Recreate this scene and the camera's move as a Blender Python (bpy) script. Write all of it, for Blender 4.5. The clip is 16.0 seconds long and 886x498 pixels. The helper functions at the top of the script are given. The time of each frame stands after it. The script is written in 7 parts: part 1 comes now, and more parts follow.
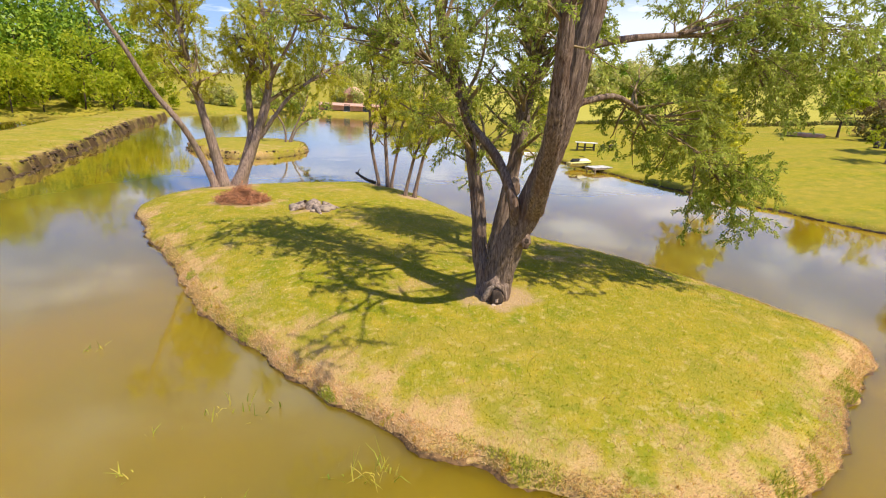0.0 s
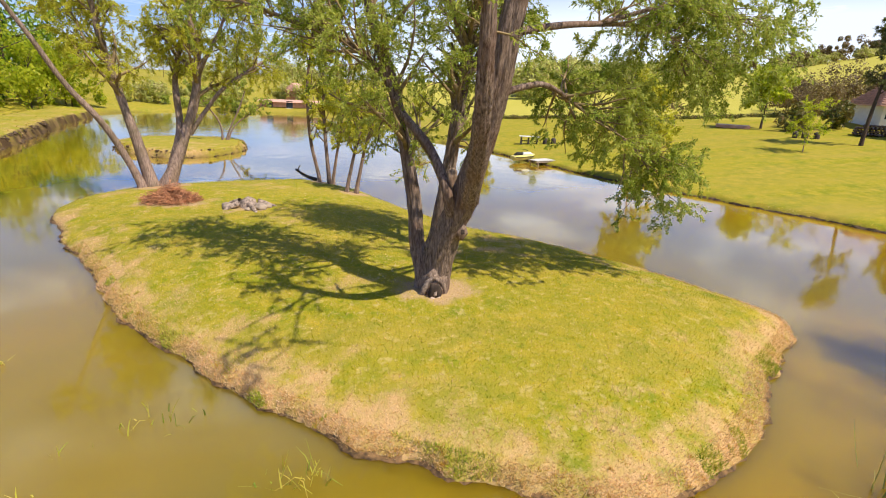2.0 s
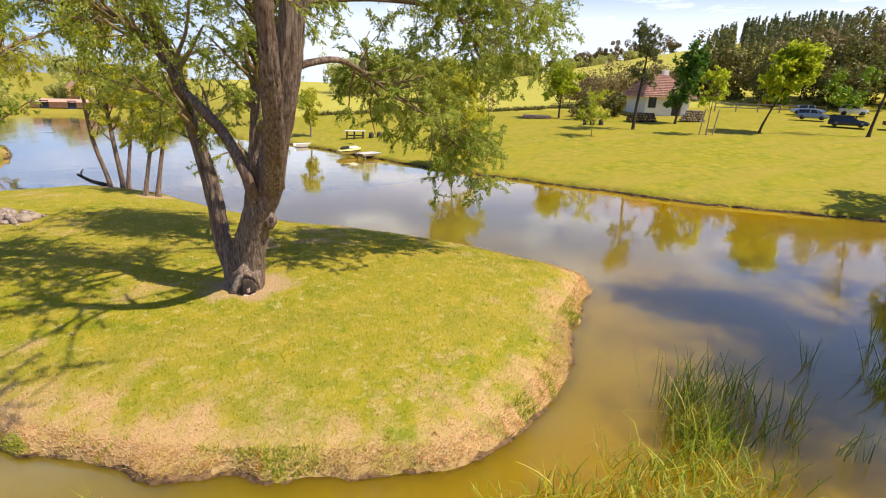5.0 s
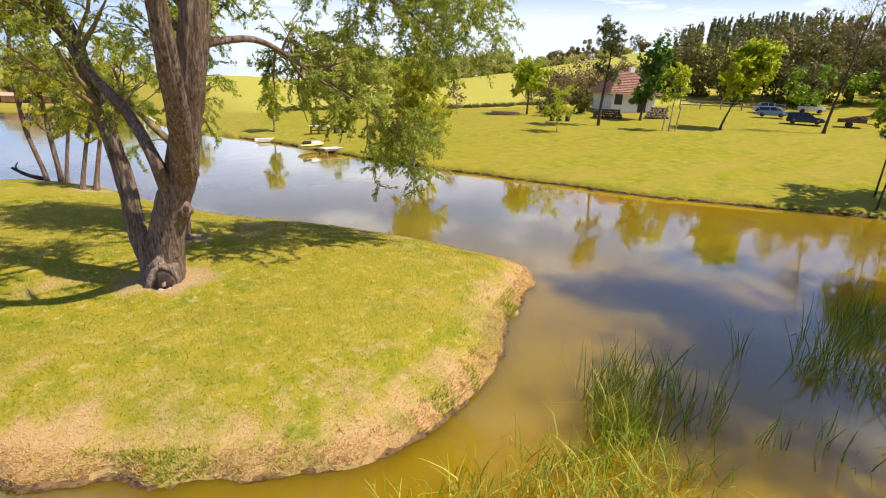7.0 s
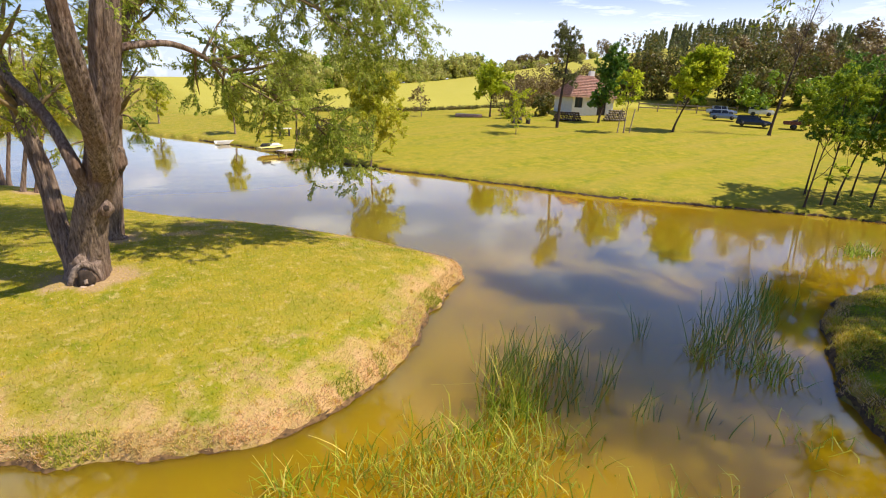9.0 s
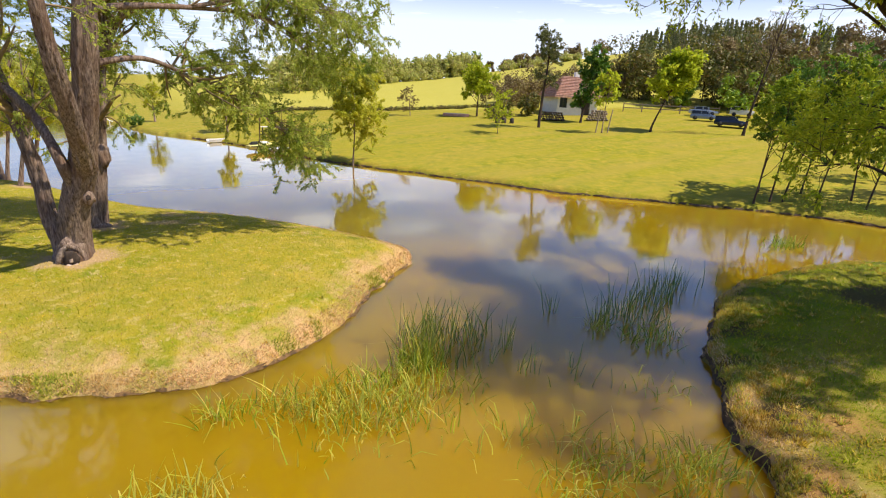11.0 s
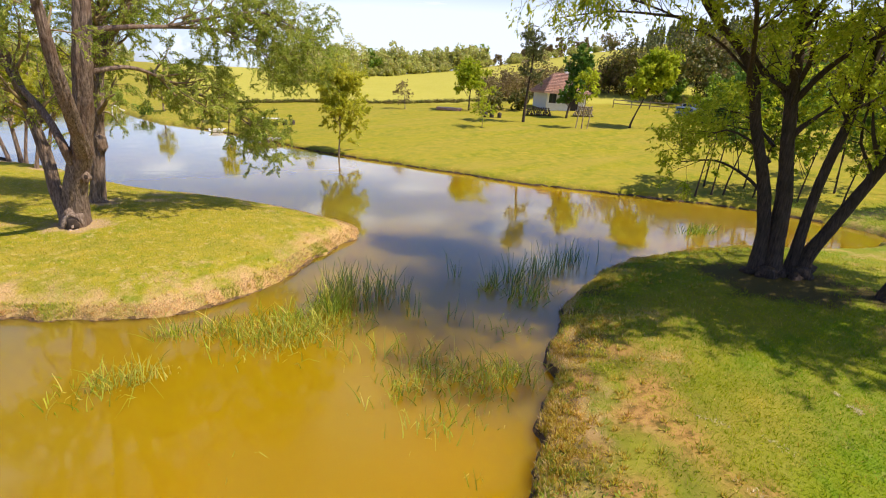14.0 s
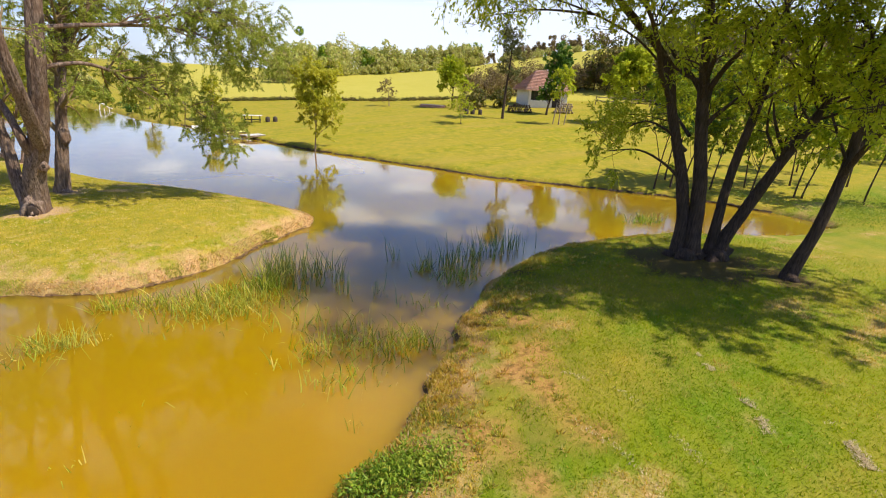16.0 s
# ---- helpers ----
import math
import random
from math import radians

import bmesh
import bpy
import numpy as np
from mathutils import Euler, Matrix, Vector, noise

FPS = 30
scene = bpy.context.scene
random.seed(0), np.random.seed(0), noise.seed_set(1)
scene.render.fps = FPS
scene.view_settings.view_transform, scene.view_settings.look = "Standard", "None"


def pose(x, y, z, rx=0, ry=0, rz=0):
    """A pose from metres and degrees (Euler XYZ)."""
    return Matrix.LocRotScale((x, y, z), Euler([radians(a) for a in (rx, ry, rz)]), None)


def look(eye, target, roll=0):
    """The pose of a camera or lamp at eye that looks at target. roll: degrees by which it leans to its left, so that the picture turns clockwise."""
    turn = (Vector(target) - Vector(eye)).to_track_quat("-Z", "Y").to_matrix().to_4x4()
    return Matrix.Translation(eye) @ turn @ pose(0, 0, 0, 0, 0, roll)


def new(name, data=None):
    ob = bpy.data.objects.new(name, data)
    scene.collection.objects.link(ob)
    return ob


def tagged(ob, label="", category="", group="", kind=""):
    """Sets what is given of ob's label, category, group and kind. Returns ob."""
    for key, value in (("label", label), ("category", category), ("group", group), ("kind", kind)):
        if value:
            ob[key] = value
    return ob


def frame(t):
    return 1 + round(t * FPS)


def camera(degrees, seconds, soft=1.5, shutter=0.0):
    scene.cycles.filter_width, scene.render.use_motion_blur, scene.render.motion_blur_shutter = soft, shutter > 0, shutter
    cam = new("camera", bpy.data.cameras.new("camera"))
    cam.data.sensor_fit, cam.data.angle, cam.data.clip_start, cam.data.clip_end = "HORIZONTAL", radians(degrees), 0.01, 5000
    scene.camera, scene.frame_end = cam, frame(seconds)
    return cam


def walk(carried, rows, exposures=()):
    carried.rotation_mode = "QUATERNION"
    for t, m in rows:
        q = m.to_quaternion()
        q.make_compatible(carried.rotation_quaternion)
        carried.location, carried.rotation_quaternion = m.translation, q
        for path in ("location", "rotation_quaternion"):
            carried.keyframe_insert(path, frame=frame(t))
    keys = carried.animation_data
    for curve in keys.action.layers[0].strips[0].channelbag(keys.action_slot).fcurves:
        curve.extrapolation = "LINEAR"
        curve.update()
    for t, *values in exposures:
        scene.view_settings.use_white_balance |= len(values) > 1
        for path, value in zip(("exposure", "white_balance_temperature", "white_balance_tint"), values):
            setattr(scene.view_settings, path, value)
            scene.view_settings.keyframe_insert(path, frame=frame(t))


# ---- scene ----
UNIT = 1.28  # metres to one unit of the plan below; cars, table and doors give it
EXPOSURES = [(0.0, 0.38), (16.0, 0.36)]
cam = camera(83.00, 16.0, 1.1)
# seconds, eye x, y, z in plan units, yaw to the left, pitch up, lean
ROWS = [
    (0.0, -0.043, 0.051, 4.661, -2.85, -17.83, 2.79),
    (0.5, 0.055, 0.069, 4.638, -3.73, -17.91, 2.73),
    (1.0, 0.140, 0.092, 4.581, -5.11, -17.90, 2.77),
    (1.5, 0.221, 0.136, 4.560, -6.30, -17.94, 2.73),
    (2.0, 0.286, 0.172, 4.546, -8.52, -17.92, 2.58),
    (2.5, 0.298, 0.203, 4.505, -14.11, -17.73, 2.50),
    (3.0, 0.330, 0.226, 4.430, -19.26, -17.42, 2.33),
    (3.5, 0.400, 0.233, 4.371, -22.81, -17.30, 2.23),
    (6.0, 1.212, 0.108, 4.076, -28.02, -17.33, 2.37),
    (6.5, 1.450, 0.079, 4.018, -28.82, -17.35, 2.48),
    (7.0, 1.669, 0.001, 4.007, -29.74, -17.36, 2.60),
    (7.5, 1.879, -0.125, 3.987, -30.46, -17.28, 2.56),
    (8.0, 2.103, -0.297, 4.004, -31.17, -17.24, 2.59),
    (8.5, 2.230, -0.572, 4.040, -32.00, -17.05, 2.85),
    (9.0, 2.326, -0.917, 4.056, -32.56, -16.95, 2.76),
    (11.5, 2.775, -3.375, 4.353, -32.43, -17.25, 3.04),
    (12.0, 2.858, -3.897, 4.407, -32.31, -17.38, 3.04),
    (12.5, 2.983, -4.482, 4.483, -32.05, -17.50, 3.08),
    (13.0, 3.110, -5.067, 4.558, -31.67, -17.65, 3.32),
    (13.5, 3.218, -5.608, 4.647, -31.28, -17.85, 3.54),
    (14.0, 3.303, -6.091, 4.728, -31.11, -18.12, 3.72),
    (14.5, 3.481, -6.473, 4.775, -30.93, -18.34, 3.76),
    (15.0, 3.734, -6.826, 4.761, -31.14, -18.44, 3.69),
    (15.5, 4.023, -7.213, 4.720, -31.39, -18.32, 3.59),
    (16.0, 4.291, -7.694, 4.712, -31.20, -18.25, 3.59),
]


def aim(x, y, z, yaw, pitch, roll):
    a, b = radians(yaw), radians(pitch)
    x, y, z = x * UNIT, y * UNIT, z * UNIT
    ahead = Vector((-math.sin(a) * math.cos(b), math.cos(a) * math.cos(b), math.sin(b)))
    return look((x, y, z), Vector((x, y, z)) + ahead, roll)


walk(cam, [(row[0], aim(*row[1:])) for row in ROWS], EXPOSURES)
# ---- daylight ----
SUN_TO = Vector((0.72, -0.69, 0.0)).normalized()
SUN_UP = radians(57)
world = bpy.data.worlds.new("sky")
scene.world = world
world.use_nodes = True
wn, wl = world.node_tree.nodes, world.node_tree.links
wn.clear()
sky = wn.new("ShaderNodeTexSky")
sky.sky_type = "NISHITA"
sky.sun_disc = False
sky.sun_elevation = SUN_UP
sky.sun_rotation = math.atan2(SUN_TO.x, SUN_TO.y)
sky.air_density, sky.dust_density, sky.ozone_density = 1.0, 0.8, 2.5
# thin broken cloud, denser towards the horizon
geo = wn.new("ShaderNodeTexCoord")
sep = wn.new("ShaderNodeSeparateXYZ")
wl.new(geo.outputs["Generated"], sep.inputs[0])
up = wn.new("ShaderNodeMath"); up.operation = "MAXIMUM"; up.inputs[1].default_value = 0.06
wl.new(sep.outputs["Z"], up.inputs[0])
div = wn.new("ShaderNodeVectorMath"); div.operation = "DIVIDE"
comb = wn.new("ShaderNodeCombineXYZ")
for k in "XYZ":
    wl.new(up.outputs[0], comb.inputs[k])
wl.new(geo.outputs["Generated"], div.inputs[0])
wl.new(comb.outputs[0], div.inputs[1])
cl = wn.new("ShaderNodeTexNoise"); cl.inputs["Scale"].default_value = 1.1; cl.inputs["Detail"].default_value = 7; cl.inputs["Roughness"].default_value = 0.6
wl.new(div.outputs[0], cl.inputs["Vector"])
ramp = wn.new("ShaderNodeValToRGB")
ramp.color_ramp.elements[0].position, ramp.color_ramp.elements[1].position = 0.53, 0.70
wl.new(cl.outputs["Fac"], ramp.inputs[0])
low = wn.new("ShaderNodeMapRange")
low.inputs["From Min"].default_value, low.inputs["From Max"].default_value = 0.11, 0.21
low.inputs["To Min"].default_value, low.inputs["To Max"].default_value = 1.0, 0.0
wl.new(sep.outputs["Z"], low.inputs["Value"])
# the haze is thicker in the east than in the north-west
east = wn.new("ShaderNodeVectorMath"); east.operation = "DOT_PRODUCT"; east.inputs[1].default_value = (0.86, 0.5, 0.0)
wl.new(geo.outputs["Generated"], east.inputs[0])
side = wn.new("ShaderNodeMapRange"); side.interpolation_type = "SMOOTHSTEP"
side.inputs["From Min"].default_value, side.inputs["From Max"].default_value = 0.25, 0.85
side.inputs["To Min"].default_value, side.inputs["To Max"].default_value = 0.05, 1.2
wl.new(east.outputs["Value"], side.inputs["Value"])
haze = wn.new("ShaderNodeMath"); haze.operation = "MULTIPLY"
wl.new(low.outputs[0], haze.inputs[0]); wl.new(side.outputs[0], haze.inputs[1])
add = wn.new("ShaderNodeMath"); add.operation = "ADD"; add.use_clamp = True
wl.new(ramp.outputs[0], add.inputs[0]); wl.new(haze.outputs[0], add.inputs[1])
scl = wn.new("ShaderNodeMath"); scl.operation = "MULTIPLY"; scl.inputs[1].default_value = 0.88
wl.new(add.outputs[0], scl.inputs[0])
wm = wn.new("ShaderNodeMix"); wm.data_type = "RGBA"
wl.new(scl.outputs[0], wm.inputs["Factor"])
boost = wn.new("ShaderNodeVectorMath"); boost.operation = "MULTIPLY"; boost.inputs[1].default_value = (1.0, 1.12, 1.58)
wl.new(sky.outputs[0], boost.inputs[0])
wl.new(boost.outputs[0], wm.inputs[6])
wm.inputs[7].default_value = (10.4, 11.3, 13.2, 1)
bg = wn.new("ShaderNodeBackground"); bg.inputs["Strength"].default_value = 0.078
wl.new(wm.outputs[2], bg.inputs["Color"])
wo = wn.new("ShaderNodeOutputWorld")
wl.new(bg.outputs[0], wo.inputs[0])

sun_data = bpy.data.lights.new("sun", "SUN")
sun_data.energy, sun_data.angle, sun_data.color = 5.0, radians(0.6), (1.0, 0.89, 0.72)
sun = new("sun", sun_data)
sun.matrix_world = look(Vector((0, 0, 60)), Vector((0, 0, 60)) - (SUN_TO * math.cos(SUN_UP) + Vector((0, 0, math.sin(SUN_UP)))))


# ---- materials ----
def nodes_of(name):
    m = bpy.data.materials.new(name)
    m.use_nodes = True
    nt = m.node_tree
    return m, nt.nodes, nt.links, nt.nodes["Principled BSDF"]


def noise_node(n, l, scale, detail=4, rough=0.55, coords=None, stretch=None):
    t = n.new("ShaderNodeTexNoise")
    t.inputs["Scale"].default_value, t.inputs["Detail"].default_value, t.inputs["Roughness"].default_value = scale / UNIT, detail, rough
    src = coords
    if src is None:
        tc = n.new("ShaderNodeTexCoord")
        src = tc.outputs["Object"]
    if stretch:
        mp = n.new("ShaderNodeMapping")
        mp.inputs["Scale"].default_value = stretch
        l.new(src, mp.inputs["Vector"])
        src = mp.outputs[0]
    l.new(src, t.inputs["Vector"])
    return t


def ramp_node(n, l, src, stops):
    r = n.new("ShaderNodeValToRGB")
    e = r.color_ramp.elements
    while len(e) < len(stops):
        e.new(0.5)
    for k, (p, c) in enumerate(stops):
        e[k].position, e[k].color = p, (*c, 1) if len(c) == 3 else c
    l.new(src, r.inputs[0])
    return r


def mix_node(n, l, fac, a, b):
    m = n.new("ShaderNodeMix")
    m.data_type = "RGBA"
    for key, v in ((0, fac), (6, a), (7, b)):
        if isinstance(v, (int, float)):
            m.inputs[key].default_value = v
        elif isinstance(v, tuple):
            m.inputs[key].default_value = (*v, 1)
        else:
            l.new(v, m.inputs[key])
    return m.outputs[2]


def bump_to(n, l, bsdf, height, strength, distance=0.02):
    b = n.new("ShaderNodeBump")
    b.inputs["Strength"].default_value, b.inputs["Distance"].default_value = strength, distance
    l.new(height, b.inputs["Height"])
    l.new(b.outputs[0], bsdf.inputs["Normal"])


def simple(name, colour, rough=0.6, metal=0.0, var=0.15, scale=8.0, bump=0.1):
    """A plain surface with a little grain and wear."""
    m, n, l, b = nodes_of(name)
    t = noise_node(n, l, scale, 6)
    dark = tuple(c * (1 - var * 1.6) for c in colour)
    lite = tuple(min(1, c * (1 + var)) for c in colour)
    r = ramp_node(n, l, t.outputs["Fac"], [(0.3, dark), (0.55, colour), (0.75, lite)])
    l.new(r.outputs[0], b.inputs["Base Color"])
    b.inputs["Roughness"].default_value, b.inputs["Metallic"].default_value = rough, metal
    if bump:
        bump_to(n, l, b, noise_node(n, l, scale * 6, 4).outputs["Fac"], bump, 0.01)
    return m


GREEN_A, GREEN_B, GREEN_C = (0.14, 0.195, 0.005), (0.26, 0.25, 0.008), (0.44, 0.325, 0.034)
STRAW_A, STRAW_B = (0.42, 0.25, 0.095), (0.62, 0.42, 0.21)


def turf_colour(n, l, pos):
    """Mown grass in uneven tones: broad sweeps, hand-wide patches, single pale tufts."""
    big = noise_node(n, l, 0.35, 5, 0.6, pos)
    mid = noise_node(n, l, 1.9, 6, 0.65, pos)
    fine = noise_node(n, l, 11, 5, 0.7, pos)
    green = ramp_node(n, l, mid.outputs["Fac"], [(0.30, GREEN_A), (0.5, GREEN_B), (0.70, GREEN_C)]).outputs[0]
    green = mix_node(n, l, ramp_node(n, l, big.outputs["Fac"], [(0.42, (0, 0, 0)), (0.62, (0.6, 0.6, 0.6))]).outputs[0], green, (0.325, 0.28, 0.012))
    # lusher, greener grass on the damp spit
    sep = n.new("ShaderNodeSeparateXYZ")
    l.new(pos, sep.inputs[0])
    damp = n.new("ShaderNodeMapRange")
    damp.inputs["From Min"].default_value, damp.inputs["From Max"].default_value = 4.0 * UNIT, 2.6 * UNIT
    l.new(sep.outputs["Y"], damp.inputs["Value"])
    lush = n.new("ShaderNodeMath"); lush.operation = "MULTIPLY"
    l.new(damp.outputs[0], lush.inputs[0])
    l.new(ramp_node(n, l, big.outputs["Fac"], [(0.36, (0.2, 0.2, 0.2)), (0.52, (0.95, 0.95, 0.95))]).outputs[0], lush.inputs[1])
    # the mower's swaths across the spit
    across, swath = n.new("ShaderNodeVectorMath"), n.new("ShaderNodeCombineXYZ")
    across.operation = "DOT_PRODUCT"; across.inputs[1].default_value = (0.85, -0.53, 0.0)
    l.new(pos, across.inputs[0]); l.new(across.outputs["Value"], swath.inputs["X"])
    ahead = n.new("ShaderNodeVectorMath"); ahead.operation = "DOT_PRODUCT"; ahead.inputs[1].default_value = (0.053, 0.085, 0.0)
    l.new(pos, ahead.inputs[0]); l.new(ahead.outputs["Value"], swath.inputs["Y"])
    band = noise_node(n, l, 1.5, 3, 0.5, swath.outputs[0])
    sunny = n.new("ShaderNodeMath"); sunny.operation = "MULTIPLY"
    l.new(damp.outputs[0], sunny.inputs[0])
    l.new(ramp_node(n, l, band.outputs["Fac"], [(0.44, (0.75, 0.75, 0.75)), (0.56, (0, 0, 0))]).outputs[0], sunny.inputs[1])
    green = mix_node(n, l, lush.outputs[0], green, (0.12, 0.21, 0.003))
    green = mix_node(n, l, sunny.outputs[0], green, (0.20, 0.24, 0.004))
    isle = n.new("ShaderNodeMapRange")
    isle.inputs["From Min"].default_value, isle.inputs["From Max"].default_value = 11.5 * UNIT, 9.0 * UNIT
    l.new(sep.outputs["X"], isle.inputs["Value"])
    wet = n.new("ShaderNodeMath"); wet.operation = "SUBTRACT"; wet.use_clamp = True
    l.new(isle.outputs[0], wet.inputs[0]); l.new(damp.outputs[0], wet.inputs[1])
    pale = n.new("ShaderNodeMath"); pale.operation = "MULTIPLY_ADD"; pale.inputs[1].default_value, pale.inputs[2].default_value = 0.75, 0.25
    l.new(wet.outputs[0], pale.inputs[0])
    tufty = noise_node(n, l, 4.6, 5, 0.7, pos)
    rank = n.new("ShaderNodeMath"); rank.operation = "MAXIMUM"  # tufts stay on the island and the spit; the wide lawn is mown smooth
    l.new(pale.outputs[0], rank.inputs[0]); l.new(damp.outputs[0], rank.inputs[1])
    for src, a, b, tone in ((tufty, 0.46, 0.36, (0.14, 0.20, 0.004)), (tufty, 0.56, 0.65, (0.52, 0.42, 0.17)), (fine, 0.54, 0.70, (0.52, 0.41, 0.15))):
        fleck = n.new("ShaderNodeMath"); fleck.operation = "MULTIPLY"
        l.new(ramp_node(n, l, src.outputs["Fac"], sorted([(a, (0, 0, 0)), (b, (0.72, 0.72, 0.72))])).outputs[0], fleck.inputs[0])
        l.new((rank if a > b else pale).outputs[0], fleck.inputs[1])
        green = mix_node(n, l, fleck.outputs[0], green, tone)
    return green


def ground_material():
    m, n, l, b = nodes_of("lawn")
    geo = n.new("ShaderNodeNewGeometry")
    pos = geo.outputs["Position"]
    big = noise_node(n, l, 0.35, 5, 0.6, pos)
    fine = noise_node(n, l, 28, 5, 0.7, pos)
    grain = noise_node(n, l, 90, 3, 0.7, pos)
    green = turf_colour(n, l, pos)
    green = mix_node(n, l, ramp_node(n, l, grain.outputs["Fac"], [(0.28, (0.3, 0.3, 0.3)), (0.44, (0, 0, 0))]).outputs[0], green, (0.12, 0.15, 0.010))
    # mown stripes and pale sweeps of the wide lawn
    mow = noise_node(n, l, 0.5, 4, 0.6, pos, (0.25, 1.6, 1.0))
    green = mix_node(n, l, ramp_node(n, l, mow.outputs["Fac"], [(0.36, (0, 0, 0)), (0.72, (0.65, 0.65, 0.65))]).outputs[0], green, (0.37, 0.275, 0.05))
    green = mix_node(n, l, 0.08, green, (0.06, 0.055, 0.01))
    straw = mix_node(n, l, fine.outputs["Fac"], STRAW_A, STRAW_B)
    straw = mix_node(n, l, ramp_node(n, l, grain.outputs["Fac"], [(0.36, (0.5, 0.5, 0.5)), (0.52, (0, 0, 0))]).outputs[0], straw, (0.20, 0.13, 0.05))
    dry = n.new("ShaderNodeAttribute"); dry.attribute_name = "dry"
    tuft = noise_node(n, l, 7, 6, 0.7, pos)
    spread = n.new("ShaderNodeMath"); spread.operation = "MULTIPLY_ADD"; spread.inputs[1].default_value = 2.2; spread.inputs[2].default_value = -1.1
    l.new(tuft.outputs["Fac"], spread.inputs[0])
    both = n.new("ShaderNodeMath"); both.operation = "MULTIPLY_ADD"; both.inputs[1].default_value = 0.9; both.use_clamp = True
    l.new(dry.outputs["Fac"], both.inputs[0])
    edge = n.new("ShaderNodeMath"); edge.operation = "MULTIPLY"
    l.new(spread.outputs[0], edge.inputs[0])
    l.new(ramp_node(n, l, dry.outputs["Fac"], [(0.0, (0, 0, 0)), (0.25, (1, 1, 1))]).outputs[0], edge.inputs[1])
    l.new(edge.outputs[0], both.inputs[2])
    col = mix_node(n, l, both.outputs[0], green, straw)
    # bare earth, toned dark so that it also paints shade under the bank edges
    soil_and_shade_t = ramp_node(n, l, fine.outputs["Fac"], [(0.3, (0.03, 0.02, 0.01)), (0.55, (0.075, 0.046, 0.021)), (0.8, (0.17, 0.105, 0.052))])
    so = n.new("ShaderNodeAttribute"); so.attribute_name = "soil"
    col = mix_node(n, l, so.outputs["Fac"], col, soil_and_shade_t.outputs[0])
    trod = ramp_node(n, l, fine.outputs["Fac"], [(0.3, (0.30, 0.19, 0.10)), (0.55, (0.46, 0.31, 0.18)), (0.8, (0.60, 0.45, 0.29))])
    ba = n.new("ShaderNodeAttribute"); ba.attribute_name = "bare"
    col = mix_node(n, l, ba.outputs["Fac"], col, trod.outputs[0])
    # dead red-brown turf on the spit's shoulder
    rusty = ramp_node(n, l, tuft.outputs["Fac"], [(0.34, (0.11, 0.065, 0.02)), (0.45, (0.30, 0.155, 0.045)), (0.55, (0.46, 0.25, 0.085)), (0.66, (0.27, 0.24, 0.015))])
    du = n.new("ShaderNodeAttribute"); du.attribute_name = "dead"
    col = mix_node(n, l, du.outputs["Fac"], col, rusty.outputs[0])
    mu = n.new("ShaderNodeAttribute"); mu.attribute_name = "field"
    field = mix_node(n, l, big.outputs["Fac"], (0.46, 0.40, 0.075), (0.36, 0.34, 0.045))
    col = mix_node(n, l, mu.outputs["Fac"], col, field)
    l.new(col, b.inputs["Base Color"])
    b.inputs["Roughness"].default_value = 0.9
    b.inputs["Specular IOR Level"].default_value = 0.15
    add = n.new("ShaderNodeMath"); add.operation = "ADD"
    l.new(fine.outputs["Fac"], add.inputs[0]); l.new(grain.outputs["Fac"], add.inputs[1])
    bump_to(n, l, b, add.outputs[0], 0.45, 0.03)
    return m


def blade_material():
    """Lawn blades take the turf's tone where they stand, each a little off it."""
    m, n, l, b = nodes_of("grass_blade")
    geo = n.new("ShaderNodeNewGeometry")
    col = turf_colour(n, l, geo.outputs["Position"])
    rnd = ramp_node(n, l, geo.outputs["Random Per Island"], [(0.0, (1.25, 1.35, 0.9)), (0.4, (1.5, 1.5, 1.0)), (0.8, (1.95, 1.8, 1.2)), (1.0, (2.5, 2.1, 2.6))]).outputs[0]
    mul = n.new("ShaderNodeMix"); mul.data_type = "RGBA"; mul.blend_type = "MULTIPLY"; mul.inputs[0].default_value = 1.0
    l.new(col, mul.inputs[6]); l.new(rnd, mul.inputs[7])
    l.new(mul.outputs[2], b.inputs["Base Color"])
    b.inputs["Roughness"].default_value, b.inputs["Specular IOR Level"].default_value = 0.6, 0.2
    tr = n.new("ShaderNodeBsdfTranslucent")
    l.new(mul.outputs[2], tr.inputs["Color"])
    mx = n.new("ShaderNodeMixShader"); mx.inputs[0].default_value = 0.62
    l.new(b.outputs[0], mx.inputs[1]); l.new(tr.outputs[0], mx.inputs[2]); l.new(mx.outputs[0], n["Material Output"].inputs["Surface"])
    return m


